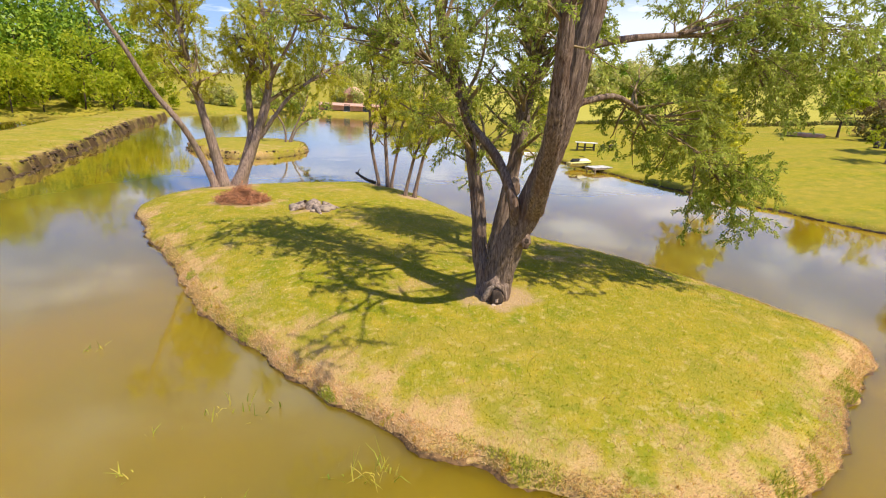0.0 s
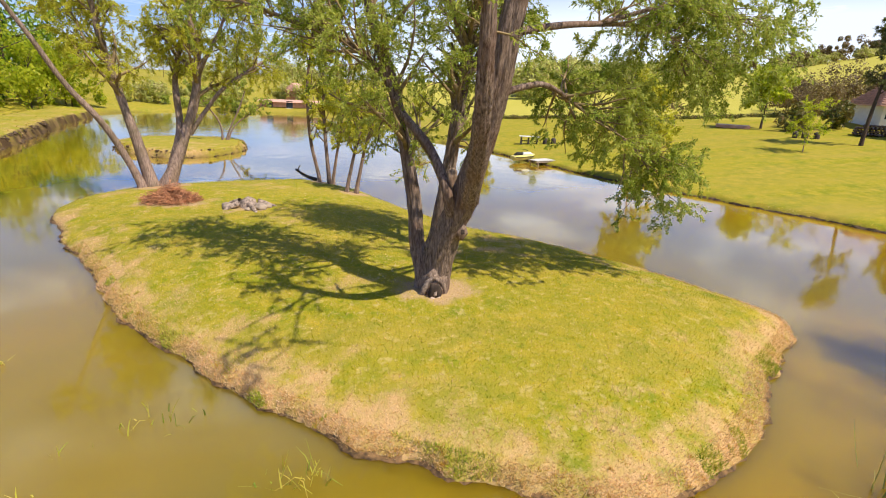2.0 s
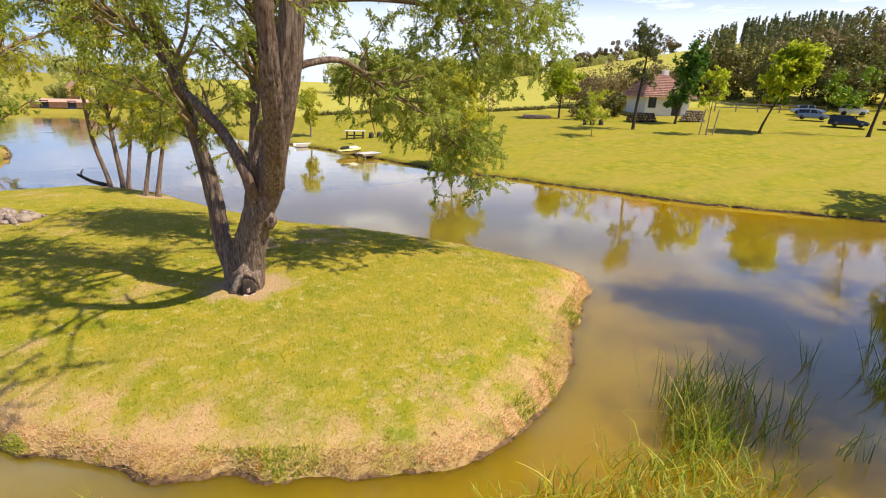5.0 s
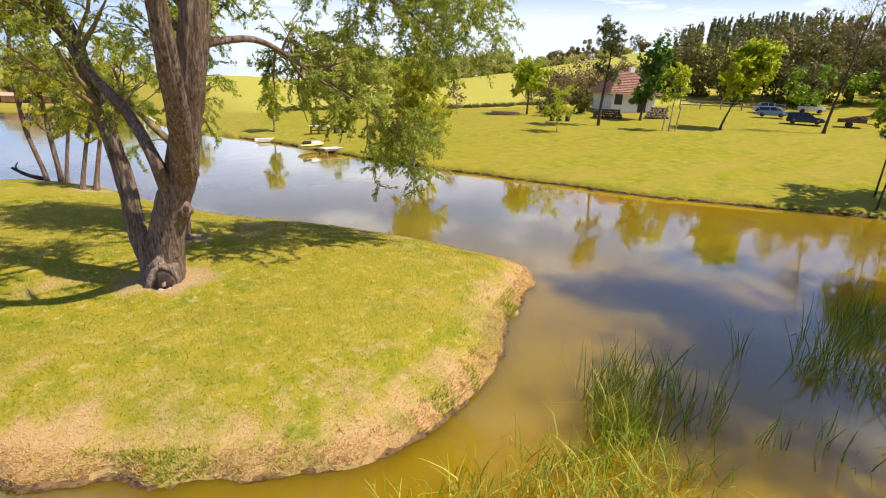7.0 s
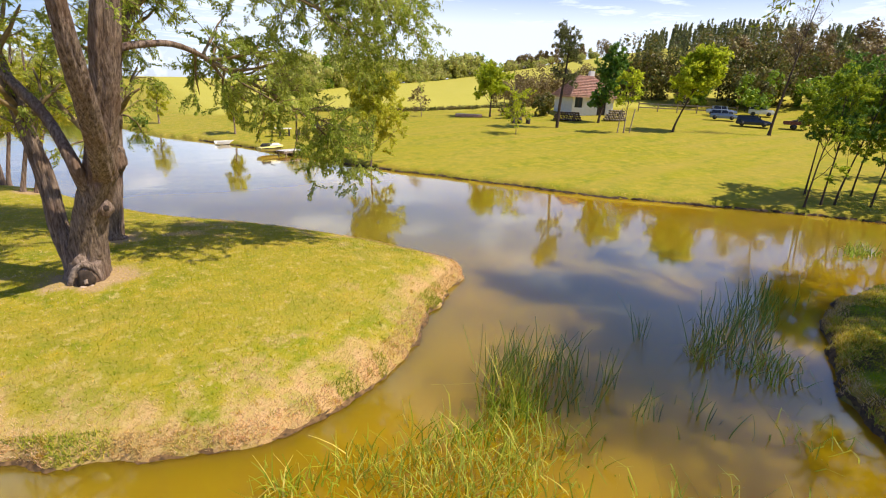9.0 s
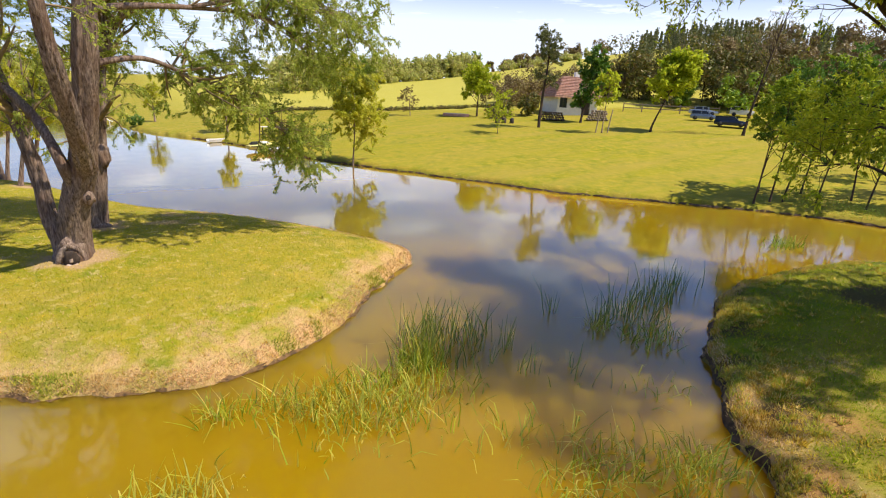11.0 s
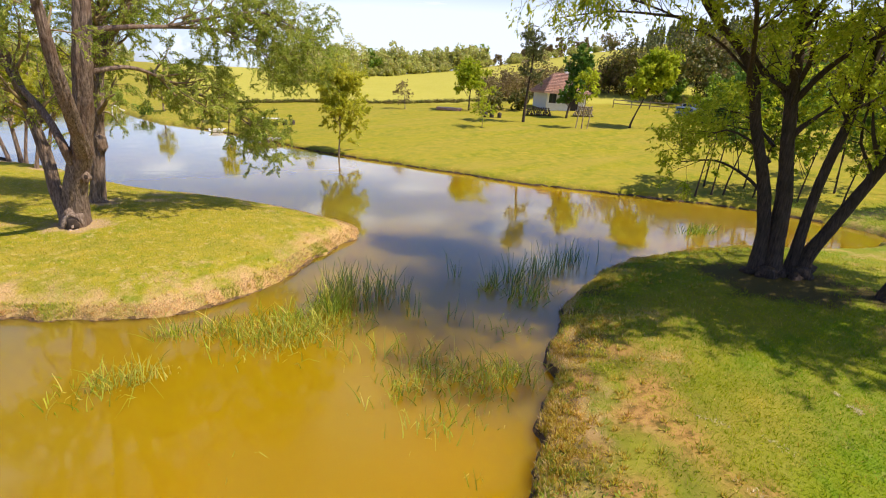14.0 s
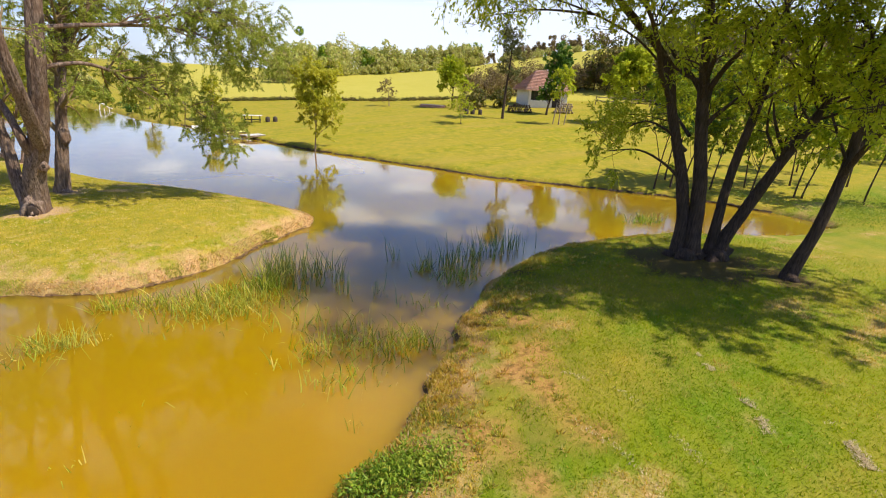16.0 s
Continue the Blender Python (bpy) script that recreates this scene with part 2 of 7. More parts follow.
def water_material():
    m, n, l, b = nodes_of("muddy_water")
    geo = n.new("ShaderNodeNewGeometry")
    pos = geo.outputs["Position"]
    big = noise_node(n, l, 0.11, 3, 0.5, pos)
    olive = ramp_node(n, l, big.outputs["Fac"], [(0.35, (0.19, 0.145, 0.018)), (0.5, (0.24, 0.165, 0.010)), (0.65, (0.30, 0.185, 0.004))])
    ochre = ramp_node(n, l, big.outputs["Fac"], [(0.35, (0.28, 0.175, 0.002)), (0.5, (0.315, 0.185, 0.0015)), (0.65, (0.35, 0.195, 0.001))])
    # silt in the shallow channel; along the lawn, ochre also paints the bright reflection
    silt_and_reflection = n.new("ShaderNodeAttribute"); silt_and_reflection.attribute_name = "silt_and_reflection"
    l.new(mix_node(n, l, silt_and_reflection.outputs["Fac"], olive.outputs[0], ochre.outputs[0]), b.inputs["Base Color"])
    # light wanders some way through the silt before it comes out again, so shadows are soft
    b.inputs["Subsurface Weight"].default_value = 1.0
    b.inputs["Subsurface Radius"].default_value, b.inputs["Subsurface Scale"].default_value = (1.0, 1.0, 0.8), 5.0
    b.inputs["Roughness"].default_value = 0.06
    b.inputs["Specular IOR Level"].default_value = 0.12
    b.inputs["Coat Weight"].default_value, b.inputs["Coat Roughness"].default_value, b.inputs["Coat IOR"].default_value = 1.0, 0.05, 1.48
    # sky reflection turned down by hand in the near shallows and along the lawn
    dull = n.new("ShaderNodeMapRange")
    dull.inputs["To Min"].default_value, dull.inputs["To Max"].default_value = 1.0, 0.35
    mirror_loss = n.new("ShaderNodeAttribute"); mirror_loss.attribute_name = "mirror_loss"
    l.new(mirror_loss.outputs["Fac"], dull.inputs["Value"]); l.new(dull.outputs[0], b.inputs["Coat Weight"])
    rip = noise_node(n, l, 5.0, 3, 0.5, pos, (1.0, 0.6, 1.0))
    swell = noise_node(n, l, 0.9, 2, 0.5, pos)
    add = n.new("ShaderNodeMath"); add.operation = "MULTIPLY_ADD"; add.inputs[1].default_value = 0.18
    l.new(rip.outputs["Fac"], add.inputs[0]); l.new(swell.outputs["Fac"], add.inputs[2])
    bump_to(n, l, b, add.outputs[0], 0.08, 0.04)
    cb = n.new("ShaderNodeBump"); cb.inputs["Strength"].default_value, cb.inputs["Distance"].default_value = 0.08, 0.04
    # the open lake to the north lies less sheltered
    yy = n.new("ShaderNodeSeparateXYZ"); l.new(pos, yy.inputs[0])
    chop = n.new("ShaderNodeMapRange")
    for key, v in zip(("From Min", "From Max", "To Min", "To Max"), (22.0 * UNIT, 50.0 * UNIT, 0.07, 0.9)):
        chop.inputs[key].default_value = v
    l.new(yy.outputs["Y"], chop.inputs["Value"]); l.new(chop.outputs[0], cb.inputs["Strength"])
    l.new(add.outputs[0], cb.inputs["Height"]); l.new(cb.outputs[0], b.inputs["Coat Normal"])
    return m


def bark_material(name, dark, lite, moss=(0.12, 0.10, 0.05)):
    m, n, l, b = nodes_of(name)
    tc = n.new("ShaderNodeTexCoord")
    ridg = noise_node(n, l, 19, 6, 0.65, tc.outputs["Object"], (1.6, 1.6, 0.2))
    fine = noise_node(n, l, 60, 4, 0.6, tc.outputs["Object"], (1.5, 1.5, 0.5))
    big = noise_node(n, l, 1.6, 3, 0.5, tc.outputs["Object"])
    mid = tuple((a + c) / 2 for a, c in zip(dark, lite))
    col = ramp_node(n, l, ridg.outputs["Fac"], [(0.30, tuple(c * 0.5 for c in dark)), (0.44, tuple(0.6 * a + 0.4 * c for a, c in zip(dark, mid))), (0.57, mid), (0.74, lite)]).outputs[0]
    col = mix_node(n, l, ramp_node(n, l, big.outputs["Fac"], [(0.45, (0, 0, 0)), (0.7, (0.6, 0.6, 0.6))]).outputs[0], col, moss)
    l.new(col, b.inputs["Base Color"])
    b.inputs["Roughness"].default_value = 0.9
    b.inputs["Specular IOR Level"].default_value = 0.2
    add = n.new("ShaderNodeMath"); add.operation = "MULTIPLY_ADD"; add.inputs[1].default_value = 0.3
    l.new(fine.outputs["Fac"], add.inputs[0]); l.new(ridg.outputs["Fac"], add.inputs[2])
    bump_to(n, l, b, add.outputs[0], 1.0, 0.05)
    return m


def leaf_material(name, stops, through_light=0.55, gloss=0.35):
    """Leaves: each one takes its own tint, and lets some light through."""
    m, n, l, b = nodes_of(name)
    geo = n.new("ShaderNodeNewGeometry")
    rnd = geo.outputs["Random Per Island"]
    col = ramp_node(n, l, rnd, stops).outputs[0]
    big = noise_node(n, l, 0.7, 2, 0.5, geo.outputs["Position"])
    col = mix_node(n, l, ramp_node(n, l, big.outputs["Fac"], [(0.4, (0, 0, 0)), (0.65, (0.4, 0.4, 0.4))]).outputs[0], col, stops[-1][1])
    l.new(col, b.inputs["Base Color"])
    b.inputs["Roughness"].default_value = 0.5
    b.inputs["Specular IOR Level"].default_value = gloss
    tr = n.new("ShaderNodeBsdfTranslucent")
    l.new(col, tr.inputs["Color"])
    mx = n.new("ShaderNodeMixShader")
    mx.inputs[0].default_value = through_light
    out = n["Material Output"]
    l.new(b.outputs[0], mx.inputs[1]); l.new(tr.outputs[0], mx.inputs[2]); l.new(mx.outputs[0], out.inputs["Surface"])
    return m


M_LAWN = ground_material()
M_WATER = water_material()
M_BARK = bark_material("willow_bark", (0.085, 0.056, 0.042), (0.52, 0.39, 0.31), (0.17, 0.09, 0.055))
M_BARK_GREY = bark_material("grey_bark", (0.17, 0.115, 0.09), (0.58, 0.43, 0.35))
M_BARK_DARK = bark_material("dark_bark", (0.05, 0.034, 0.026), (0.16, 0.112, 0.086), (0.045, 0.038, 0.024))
M_WILLOW = leaf_material("willow_leaf", [(0.0, (0.17, 0.26, 0.03)), (0.35, (0.29, 0.38, 0.045)), (0.7, (0.45, 0.52, 0.07)), (1.0, (0.62, 0.62, 0.14))], 0.6)
M_LEAF = leaf_material("fresh_leaf", [(0.0, (0.12, 0.21, 0.012)), (0.5, (0.26, 0.37, 0.022)), (1.0, (0.47, 0.52, 0.035))])
M_WILLOW_Y = leaf_material("yellow_willow_leaf", [(0.0, (0.36, 0.40, 0.03)), (0.35, (0.50, 0.52, 0.035)), (0.7, (0.64, 0.62, 0.055)), (1.0, (0.76, 0.70, 0.10))], 0.6)
M_LEAF_DARK = leaf_material("dark_leaf", [(0.0, (0.055, 0.13, 0.02)), (0.6, (0.11, 0.23, 0.03)), (1.0, (0.21, 0.34, 0.04))], 0.4)
M_NEEDLE = leaf_material("pine_needle", [(0.0, (0.09, 0.12, 0.04)), (0.6, (0.15, 0.175, 0.05)), (1.0, (0.22, 0.20, 0.07))], 0.3)
M_WOODS = leaf_material("mixed_wood_leaf", [(0.0, (0.06, 0.085, 0.016)), (0.4, (0.12, 0.145, 0.020)), (0.75, (0.23, 0.22, 0.03)), (1.0, (0.24, 0.15, 0.055))], 0.3)
M_BUDS = leaf_material("brown_twig_haze", [(0.0, (0.17, 0.11, 0.055)), (0.6, (0.23, 0.155, 0.07)), (1.0, (0.28, 0.24, 0.06))], 0.3)
# spring green, lightened to paint distance haze into the leaves
M_CREST = leaf_material("hazed_spring_leaf", [(0.0, (0.34, 0.40, 0.08)), (0.5, (0.50, 0.54, 0.12)), (0.85, (0.64, 0.60, 0.18)), (1.0, (0.50, 0.40, 0.19))], 0.45)
# fresh leaf tones set darker and less see-through, painting depth into far crowns
M_GROVE = leaf_material("deepened_grove_leaf", [(0.0, (0.07, 0.16, 0.010)), (0.5, (0.16, 0.28, 0.014)), (1.0, (0.34, 0.42, 0.025))], 0.25)
M_FRESH = leaf_material("fresh_yellow_leaf", [(0.0, (0.23, 0.33, 0.012)), (0.5, (0.43, 0.52, 0.026)), (1.0, (0.68, 0.66, 0.055))], 0.7)
M_BLADE = blade_material()
M_BLADE_DRY = leaf_material("dry_grass_blade", [(0.0, (0.64, 0.40, 0.18)), (0.5, (0.80, 0.57, 0.33)), (0.85, (0.90, 0.72, 0.48)), (1.0, (0.62, 0.46, 0.12))], 0.55, 0.1)
M_TUSSOCK = leaf_material("rank_bank_grass", [(0.0, (0.34, 0.18, 0.03)), (0.35, (0.60, 0.39, 0.06)), (0.7, (0.80, 0.58, 0.13)), (0.9, (0.88, 0.70, 0.30)), (1.0, (0.52, 0.52, 0.02))], 0.6, 0.1)
M_REED = leaf_material("reed_leaf", [(0.0, (0.07, 0.14, 0.022)), (0.5, (0.16, 0.26, 0.03)), (0.85, (0.27, 0.33, 0.05)), (1.0, (0.52, 0.44, 0.13))], 0.3)
M_SEDGE = leaf_material("sedge_leaf", [(0.0, (0.16, 0.26, 0.015)), (0.5, (0.34, 0.42, 0.025)), (0.8, (0.55, 0.52, 0.05)), (1.0, (0.75, 0.60, 0.15))], 0.45)
M_WEED = leaf_material("weed_leaf", [(0.0, (0.130, 0.240, 0.020)), (0.6, (0.260, 0.384, 0.030)), (1.0, (0.468, 0.480, 0.060))], 0.35)
M_SHOOT = simple("yellow_brown_twig_bark", (0.27, 0.19, 0.09), 0.8, var=0.35, scale=9)
# earth darkened to stand for the shade under overhanging turf as well
M_BANK = simple("shaded_bank_earth", (0.16, 0.09, 0.035), 0.95, var=0.6, scale=14)
M_CLOD = simple("dark_earth", (0.095, 0.06, 0.032), 0.95, var=0.5, scale=9)

# ---- the lie of the land ----
WATER = [(28.6, 1.2), (29.0, 3.0), (28.0, 6.0), (26.4, 8.3), (23.4, 11.3), (20.0, 14.8), (18.4, 17.8), (16.9, 20.5), (14.5, 24.3),
         (12.8, 27.8), (10.9, 33.2), (8.3, 39.8), (4.2, 46.2), (3.0, 51.0), (1.0, 58.0), (-2.0, 63.0), (-8.0, 73.0), (-12.0, 76.5),
         (-27.0, 73.0), (-29.5, 60.0), (-34.0, 57.0), (-40.0, 46.0), (-38.0, 33.0), (-34.0, 20.0), (-33.0, -20.0), (-20.0, -34.0),
         (1.0, -32.0), (3.6, -14.0), (4.5, -8.0), (5.0, -5.0), (5.8, -3.1), (6.75, -2.68), (8.05, -1.5), (9.15, -0.4), (10.15, 0.62), (11.4, 1.68),
         (12.65, 2.28), (14.15, 2.82), (15.7, 3.12), (17.5, 3.05), (19.8, 2.8), (21.2, 2.3), (22.5, 1.7), (24.9, 0.8)]
ISLAND = [(-9.9, 17.3), (-8.8, 15.6), (-6.5, 12.5), (-4.8, 10.05), (-3.45, 8.6), (-2.05, 7.25), (-0.98, 6.35), (-0.2, 5.8), (0.8, 5.2),
          (2.1, 4.65), (2.8, 4.4), (3.5, 4.3), (4.2, 4.5), (5.2, 5.1), (5.9, 5.6), (6.6, 6.5), (7.7, 7.35), (9.05, 8.4), (8.75, 9.6),
          (7.6, 11.6), (6.9, 12.6), (5.2, 14.6), (3.6, 15.8), (2.4, 17.6), (1.7, 18.6), (0.7, 20.6), (-0.1, 22.1), (-1.2, 23.4),
          (-2.8, 24.3), (-5.1, 23.8), (-7.4, 22.8), (-9.3, 21.7), (-10.4, 19.8), (-10.4, 18.4)]
ISLET = [(-15.9, 34.6), (-13.9, 32.2), (-11.6, 30.8), (-9.3, 31.5), (-7.9, 34.2), (-8.3, 37.6), (-10.2, 39.2), (-13.5, 39.6), (-16.1, 37.8)]
BANK = [(-16.5, -8.0), (-17.2, 8.0), (-17.9, 21.8), (-18.2, 23.8), (-20.0, 29.8), (-24.0, 41.6), (-26.6, 49.0), (-29.0, 61.0), (-34.0, 60.0),
        (-31.5, 50.0), (-31.0, 43.7), (-27.5, 33.5), (-25.0, 20.0), (-25.0, -8.0)]


def inside_distance(poly, x, y):
    """Metres to the outline, counted positive within it."""
    best = np.full(x.shape, 1e9)
    odd = np.zeros(x.shape, bool)
    n = len(poly)
    for k in range(n):
        (ax, ay), (bx, by) = poly[k], poly[(k + 1) % n]
        ex, ey = bx - ax, by - ay
        h = np.clip(((x - ax) * ex + (y - ay) * ey) / (ex * ex + ey * ey), 0, 1)
        best = np.minimum(best, np.hypot(x - ax - h * ex, y - ay - h * ey))
        if ay != by:
            odd ^= ((ay > y) != (by > y)) & (x < ex * (y - ay) / (by - ay) + ax)
    return np.where(odd, best, -best)


def rounded(poly, times=2):
    """Cuts the corners of an outline, so that shores run in curves."""
    for _ in range(times):
        out = []
        for (ax, ay), (bx, by) in zip(poly, poly[1:] + poly[:1]):
            out += [(0.8 * ax + 0.2 * bx, 0.8 * ay + 0.2 * by), (0.2 * ax + 0.8 * bx, 0.2 * ay + 0.8 * by)]
        poly = out
    return poly


WATER, ISLAND, ISLET, BANK = rounded(WATER), rounded(ISLAND), rounded(ISLET), rounded(BANK)
_g = np.random.default_rng(3)
_lat = _g.random((64, 64))


def wob(x, y, scale):
    """Smooth random field in -1..1 of that wavelength in metres."""
    u, v = np.asarray(x) / scale + 200.0, np.asarray(y) / scale + 200.0
    i, j = np.floor(u).astype(int), np.floor(v).astype(int)
    f, g = u - i, v - j
    f, g = f * f * (3 - 2 * f), g * g * (3 - 2 * g)
    at = lambda a, b: _lat[a % 64, b % 64]
    return 2 * ((at(i, j) * (1 - f) + at(i + 1, j) * f) * (1 - g) + (at(i, j + 1) * (1 - f) + at(i + 1, j + 1) * f) * g) - 1


def ragged(x, y):
    return 0.11 * wob(x, y, 0.9) + 0.08 * wob(x + 31, y, 0.38) + 0.04 * wob(x, y + 17, 0.19)


def step_up(d, rise):
    """The cut of a bank: under water, a steep worn edge, then the lip."""
    return np.interp(d, [-3.0, -0.5, -0.12, -0.02, 0.05, 0.16, 0.6], [-1.2, -0.55, -0.3, -0.02, 0.62 * rise, 0.9 * rise, rise])


def bump_hill(x, y, cx, cy, sx, sy, turn, high):
    c, s = math.cos(radians(turn)), math.sin(radians(turn))
    u, v = (x - cx) * c + (y - cy) * s, (y - cy) * c - (x - cx) * s
    return high * np.exp(-(u / sx) ** 2 - (v / sy) ** 2)


def main_shore(x, y):
    return -inside_distance(WATER, x, y)


def main_height(x, y, d=None):
    d = main_shore(x, y) if d is None else d
    near = np.clip((5.5 - y) / 3.0, 0, 1) * np.clip((30 - x) / 6.0, 0, 1)  # the spit, flatter and higher at its edge
    e = d + ragged(x, y)
    lawn = step_up(e, 0.20) + 0.10 * np.clip(d, 0, 18) + 0.065 * np.clip(d - 18, 0, 12) + 0.012 * np.clip(d - 30, 0, 60)
    spit = step_up(e, 0.22) + 0.42 * (1 - np.exp(-np.clip(d, 0, 99) / 1.6)) + 0.01 * np.clip(d, 0, 40) + 0.04 * wob(x, y, 0.45) * np.exp(-np.clip(d, 0, 9) / 0.9)
    z = lawn * (1 - near) + spit * near
    far = np.clip((d - 24) / 25, 0, 1)
    hills = bump_hill(x, y, 170, 136, 84, 62, 25, 14.8) + bump_hill(x, y, 128, 62, 50, 42, 30, 10.5) + bump_hill(x, y, 40, 330, 300, 80, -6, 2.4) + bump_hill(x, y, 22, 165, 36, 42, 0, 2.0)
    hills = hills + bump_hill(x, y, -260, 330, 200, 90, 10, 3.0) + bump_hill(x, y, 420, 300, 200, 160, 0, 18.0)
    return z + far * hills + 0.03 * wob(x, y, 2.7) * np.clip(d, 0, 1)


def island_height(x, y, d=None):
    d = inside_distance(ISLAND, x, y) if d is None else d
    e = d + ragged(x, y)
    return step_up(e, 0.13) + 0.59 * (1 - np.exp(-np.clip(d, 0, 99) / 1.25)) - 0.012 * np.clip(y - 12, 0, 20) + 0.02 * wob(x, y, 1.3) + 0.03 * wob(x, y, 0.4) * np.exp(-np.clip(d, 0, 9) / 0.7)


def islet_height(x, y, d=None):
    d = inside_distance(ISLET, x, y) if d is None else d
    return step_up(d + 1.3 * ragged(x, y), 0.40) + 0.12 * (1 - np.exp(-np.clip(d, 0, 99)))


def bank_height(x, y, d=None):
    d = inside_distance(BANK, x, y) if d is None else d
    return step_up(d + 2.2 * ragged(x, y), 0.62) + 0.12 * (1 - np.exp(-np.clip(d, 0, 99))) + 0.04 * wob(x, y, 1.9)


def dryness(x, y, dd, width):
    """How far the turf has dried to straw: along the worn banks, and in scattered patches."""
    if callable(width):
        width = width(x, y)
    patch = 0.7 * wob(x, y, 1.3) + 0.7 * wob(x + 9, y, 0.5) + 0.5 * wob(x, y + 5, 0.22)
    dry = np.clip((width + 0.85 * patch - dd) / 0.9, 0, 1) * np.clip(0.9 + 0.45 * wob(x, y + 40, 1.6) + 0.35 * wob(x + 13, y, 0.33), 0.1, 1)
    return np.maximum(dry, 0.75 * np.clip(wob(x, y, 1.7) + 0.9 * wob(x + 5, y, 0.5) + 0.5 * wob(x, y + 3, 0.2) - 0.6, 0, 1))


def island_dry(x, y):
    """The worn rim is broad on the southern side and narrows to the eastern point."""
    return np.clip(1.2 - 0.09 * np.clip(x - 2.5, 0, 9) - 0.06 * np.clip(y - 7.5, 0, 20), 0.3, 1.25)


def spit_dry(x, y):
    return np.clip(1.5 - 0.11 * np.clip(x - 7, 0, 12), 0.4, 1.5)


def sheet(name, xs, ys, height, shore, label, dry_width=0.9, keep=-1.6, category="ground", worn=0.06):
    """Ground over a grid of lines; cells that lie deep under the water are left out where keep is given."""
    X, Y = np.meshgrid(xs, ys)
    d = shore(X, Y)
    Z = height(X, Y, d)
    nx, ny = len(xs), len(ys)
    idx = np.arange(nx * ny).reshape(ny, nx)
    quads = np.stack([idx[:-1, :-1], idx[:-1, 1:], idx[1:, 1:], idx[1:, :-1]], -1).reshape(-1, 4)
    if keep is not None:
        ok = (d.ravel()[quads] > keep).any(1)
        quads = quads[ok]
    used = np.unique(quads)
    back = np.full(nx * ny, -1)
    back[used] = np.arange(len(used))
    co = np.stack([X.ravel(), Y.ravel(), Z.ravel()], -1)[used]
    me = quick_mesh(name, co, back[quads])
    x, y, dd = co[:, 0], co[:, 1], d.ravel()[used]
    dry = dryness(x, y, dd, dry_width)
    if dry_width is spit_dry:  # the open lawn keeps its green to the shore; the spit does not
        dry = dry * np.clip((5.0 - y) / 1.5, 0.05, 1)
    soil = np.clip((worn - (dd + ragged(x, y))) / 0.10, 0, 1) * np.clip(0.9 + 0.4 * wob(x, y, 0.3), 0, 1)
    if dry_width is spit_dry:  # soil colour in random dark patches, strongest near the steep spit bank's edge
        soil = np.maximum(soil, 0.9 * np.exp(-np.clip(dd - 0.5, 0, 9) / 1.0) * np.clip(0.35 + 1.1 * wob(x, y, 0.5) + 0.9 * wob(x + 7, y, 0.27), 0, 1) * (y < 3.6) * (x < 21))
    bare = 0 * soil
    dead = 0 * soil
    for cx, cy, r in DEAD:
        dead = np.maximum(dead, np.clip((r + 0.45 * wob(x, y, 0.6) + 0.25 * wob(x + 3, y, 0.22) - np.hypot(x - cx, y - cy)) / 0.6, 0, 1) * 0.88)
    for cx, cy, r in BARE:
        spot = (np.clip((r + 0.3 * wob(x, y, 0.4) + 0.15 * wob(x + 3, y, 0.17) - np.hypot(x - cx, y - cy)) / 0.25, 0, 1) * 0.85)
        bare, soil = (np.maximum(bare, spot), soil) if cy > 4 else (bare, np.maximum(soil, spot))
    field = np.clip(y - (62.2 - 0.45 * x), 0, 1) * np.clip((x - 6) / 6, 0, 1) * (dd > 8)  # the meadow beyond the mown lawn
    for key, v in (("dry", dry), ("soil", soil), ("bare", bare), ("dead", dead), ("field", field)):
        a = me.attributes.new(key, "FLOAT", "POINT")
        a.data.foreach_set("value", v.astype(np.float32))
    me.materials.append(M_LAWN)
    me.shade_smooth()
    return tagged(new(name, me), label, category, kind="structure")


def quick_mesh(name, co, faces):
    """A mesh from arrays: places, and faces all of one size."""
    me = bpy.data.meshes.new(name)
    co, faces = np.asarray(co, np.float32), np.asarray(faces, np.int32)
    k = faces.shape[1]
    me.vertices.add(len(co))
    me.vertices.foreach_set("co", co.ravel())
    me.loops.add(faces.size)
    me.loops.foreach_set("vertex_index", faces.ravel())
    me.polygons.add(len(faces))
    me.polygons.foreach_set("loop_start", np.arange(0, faces.size, k, dtype=np.int32))
    me.polygons.foreach_set("loop_total", np.full(len(faces), k, np.int32))
    me.update(calc_edges=True)
    return me


def lines(breaks, growth, far_a, far_b):
    """Grid lines: (from, to, step) stretches, then ever wider steps to both far ends."""
    out = []
    for a, b, s in breaks:
        out += list(np.arange(a, b, s))
    last = breaks[-1][2]
    v = breaks[-1][1]
    while v < far_b:
        out.append(v)
        last *= growth
        v += last
    out.append(far_b)
    head, step = breaks[0][0], breaks[0][2]
    front = []
    while head > far_a:
        step *= growth
        head -= step
        front.append(head)
    return np.array(front[::-1] + out)


BARE = [(1.55, 9.3, 0.8), (1.85, 12.0, 0.5), (-7.7, 20.2, 1.1), (-6.1, 17.2, 1.0), (-3.6, 16.4, 0.8), (-1.9, 22.4, 0.6), (-0.4, 20.0, 0.7),
        (16.6, 0.1, 1.3), (17.3, -0.6, 1.0), (17.6, -2.1, 0.9), (15.7, -0.5, 1.1), (16.3, -1.3, 0.9), (15.9, 0.7, 0.8)]
DEAD = [(10.3, -1.0, 0.5), (9.5, -2.0, 0.6), (8.85, -1.45, 0.5), (8.8, -2.4, 0.7), (7.95, -2.6, 0.7), (8.95, -2.95, 0.6), (7.7, -3.4, 0.7), (8.5, -4.0, 0.6), (7.2, -3.4, 0.4), (7.6, -4.6, 0.5)]
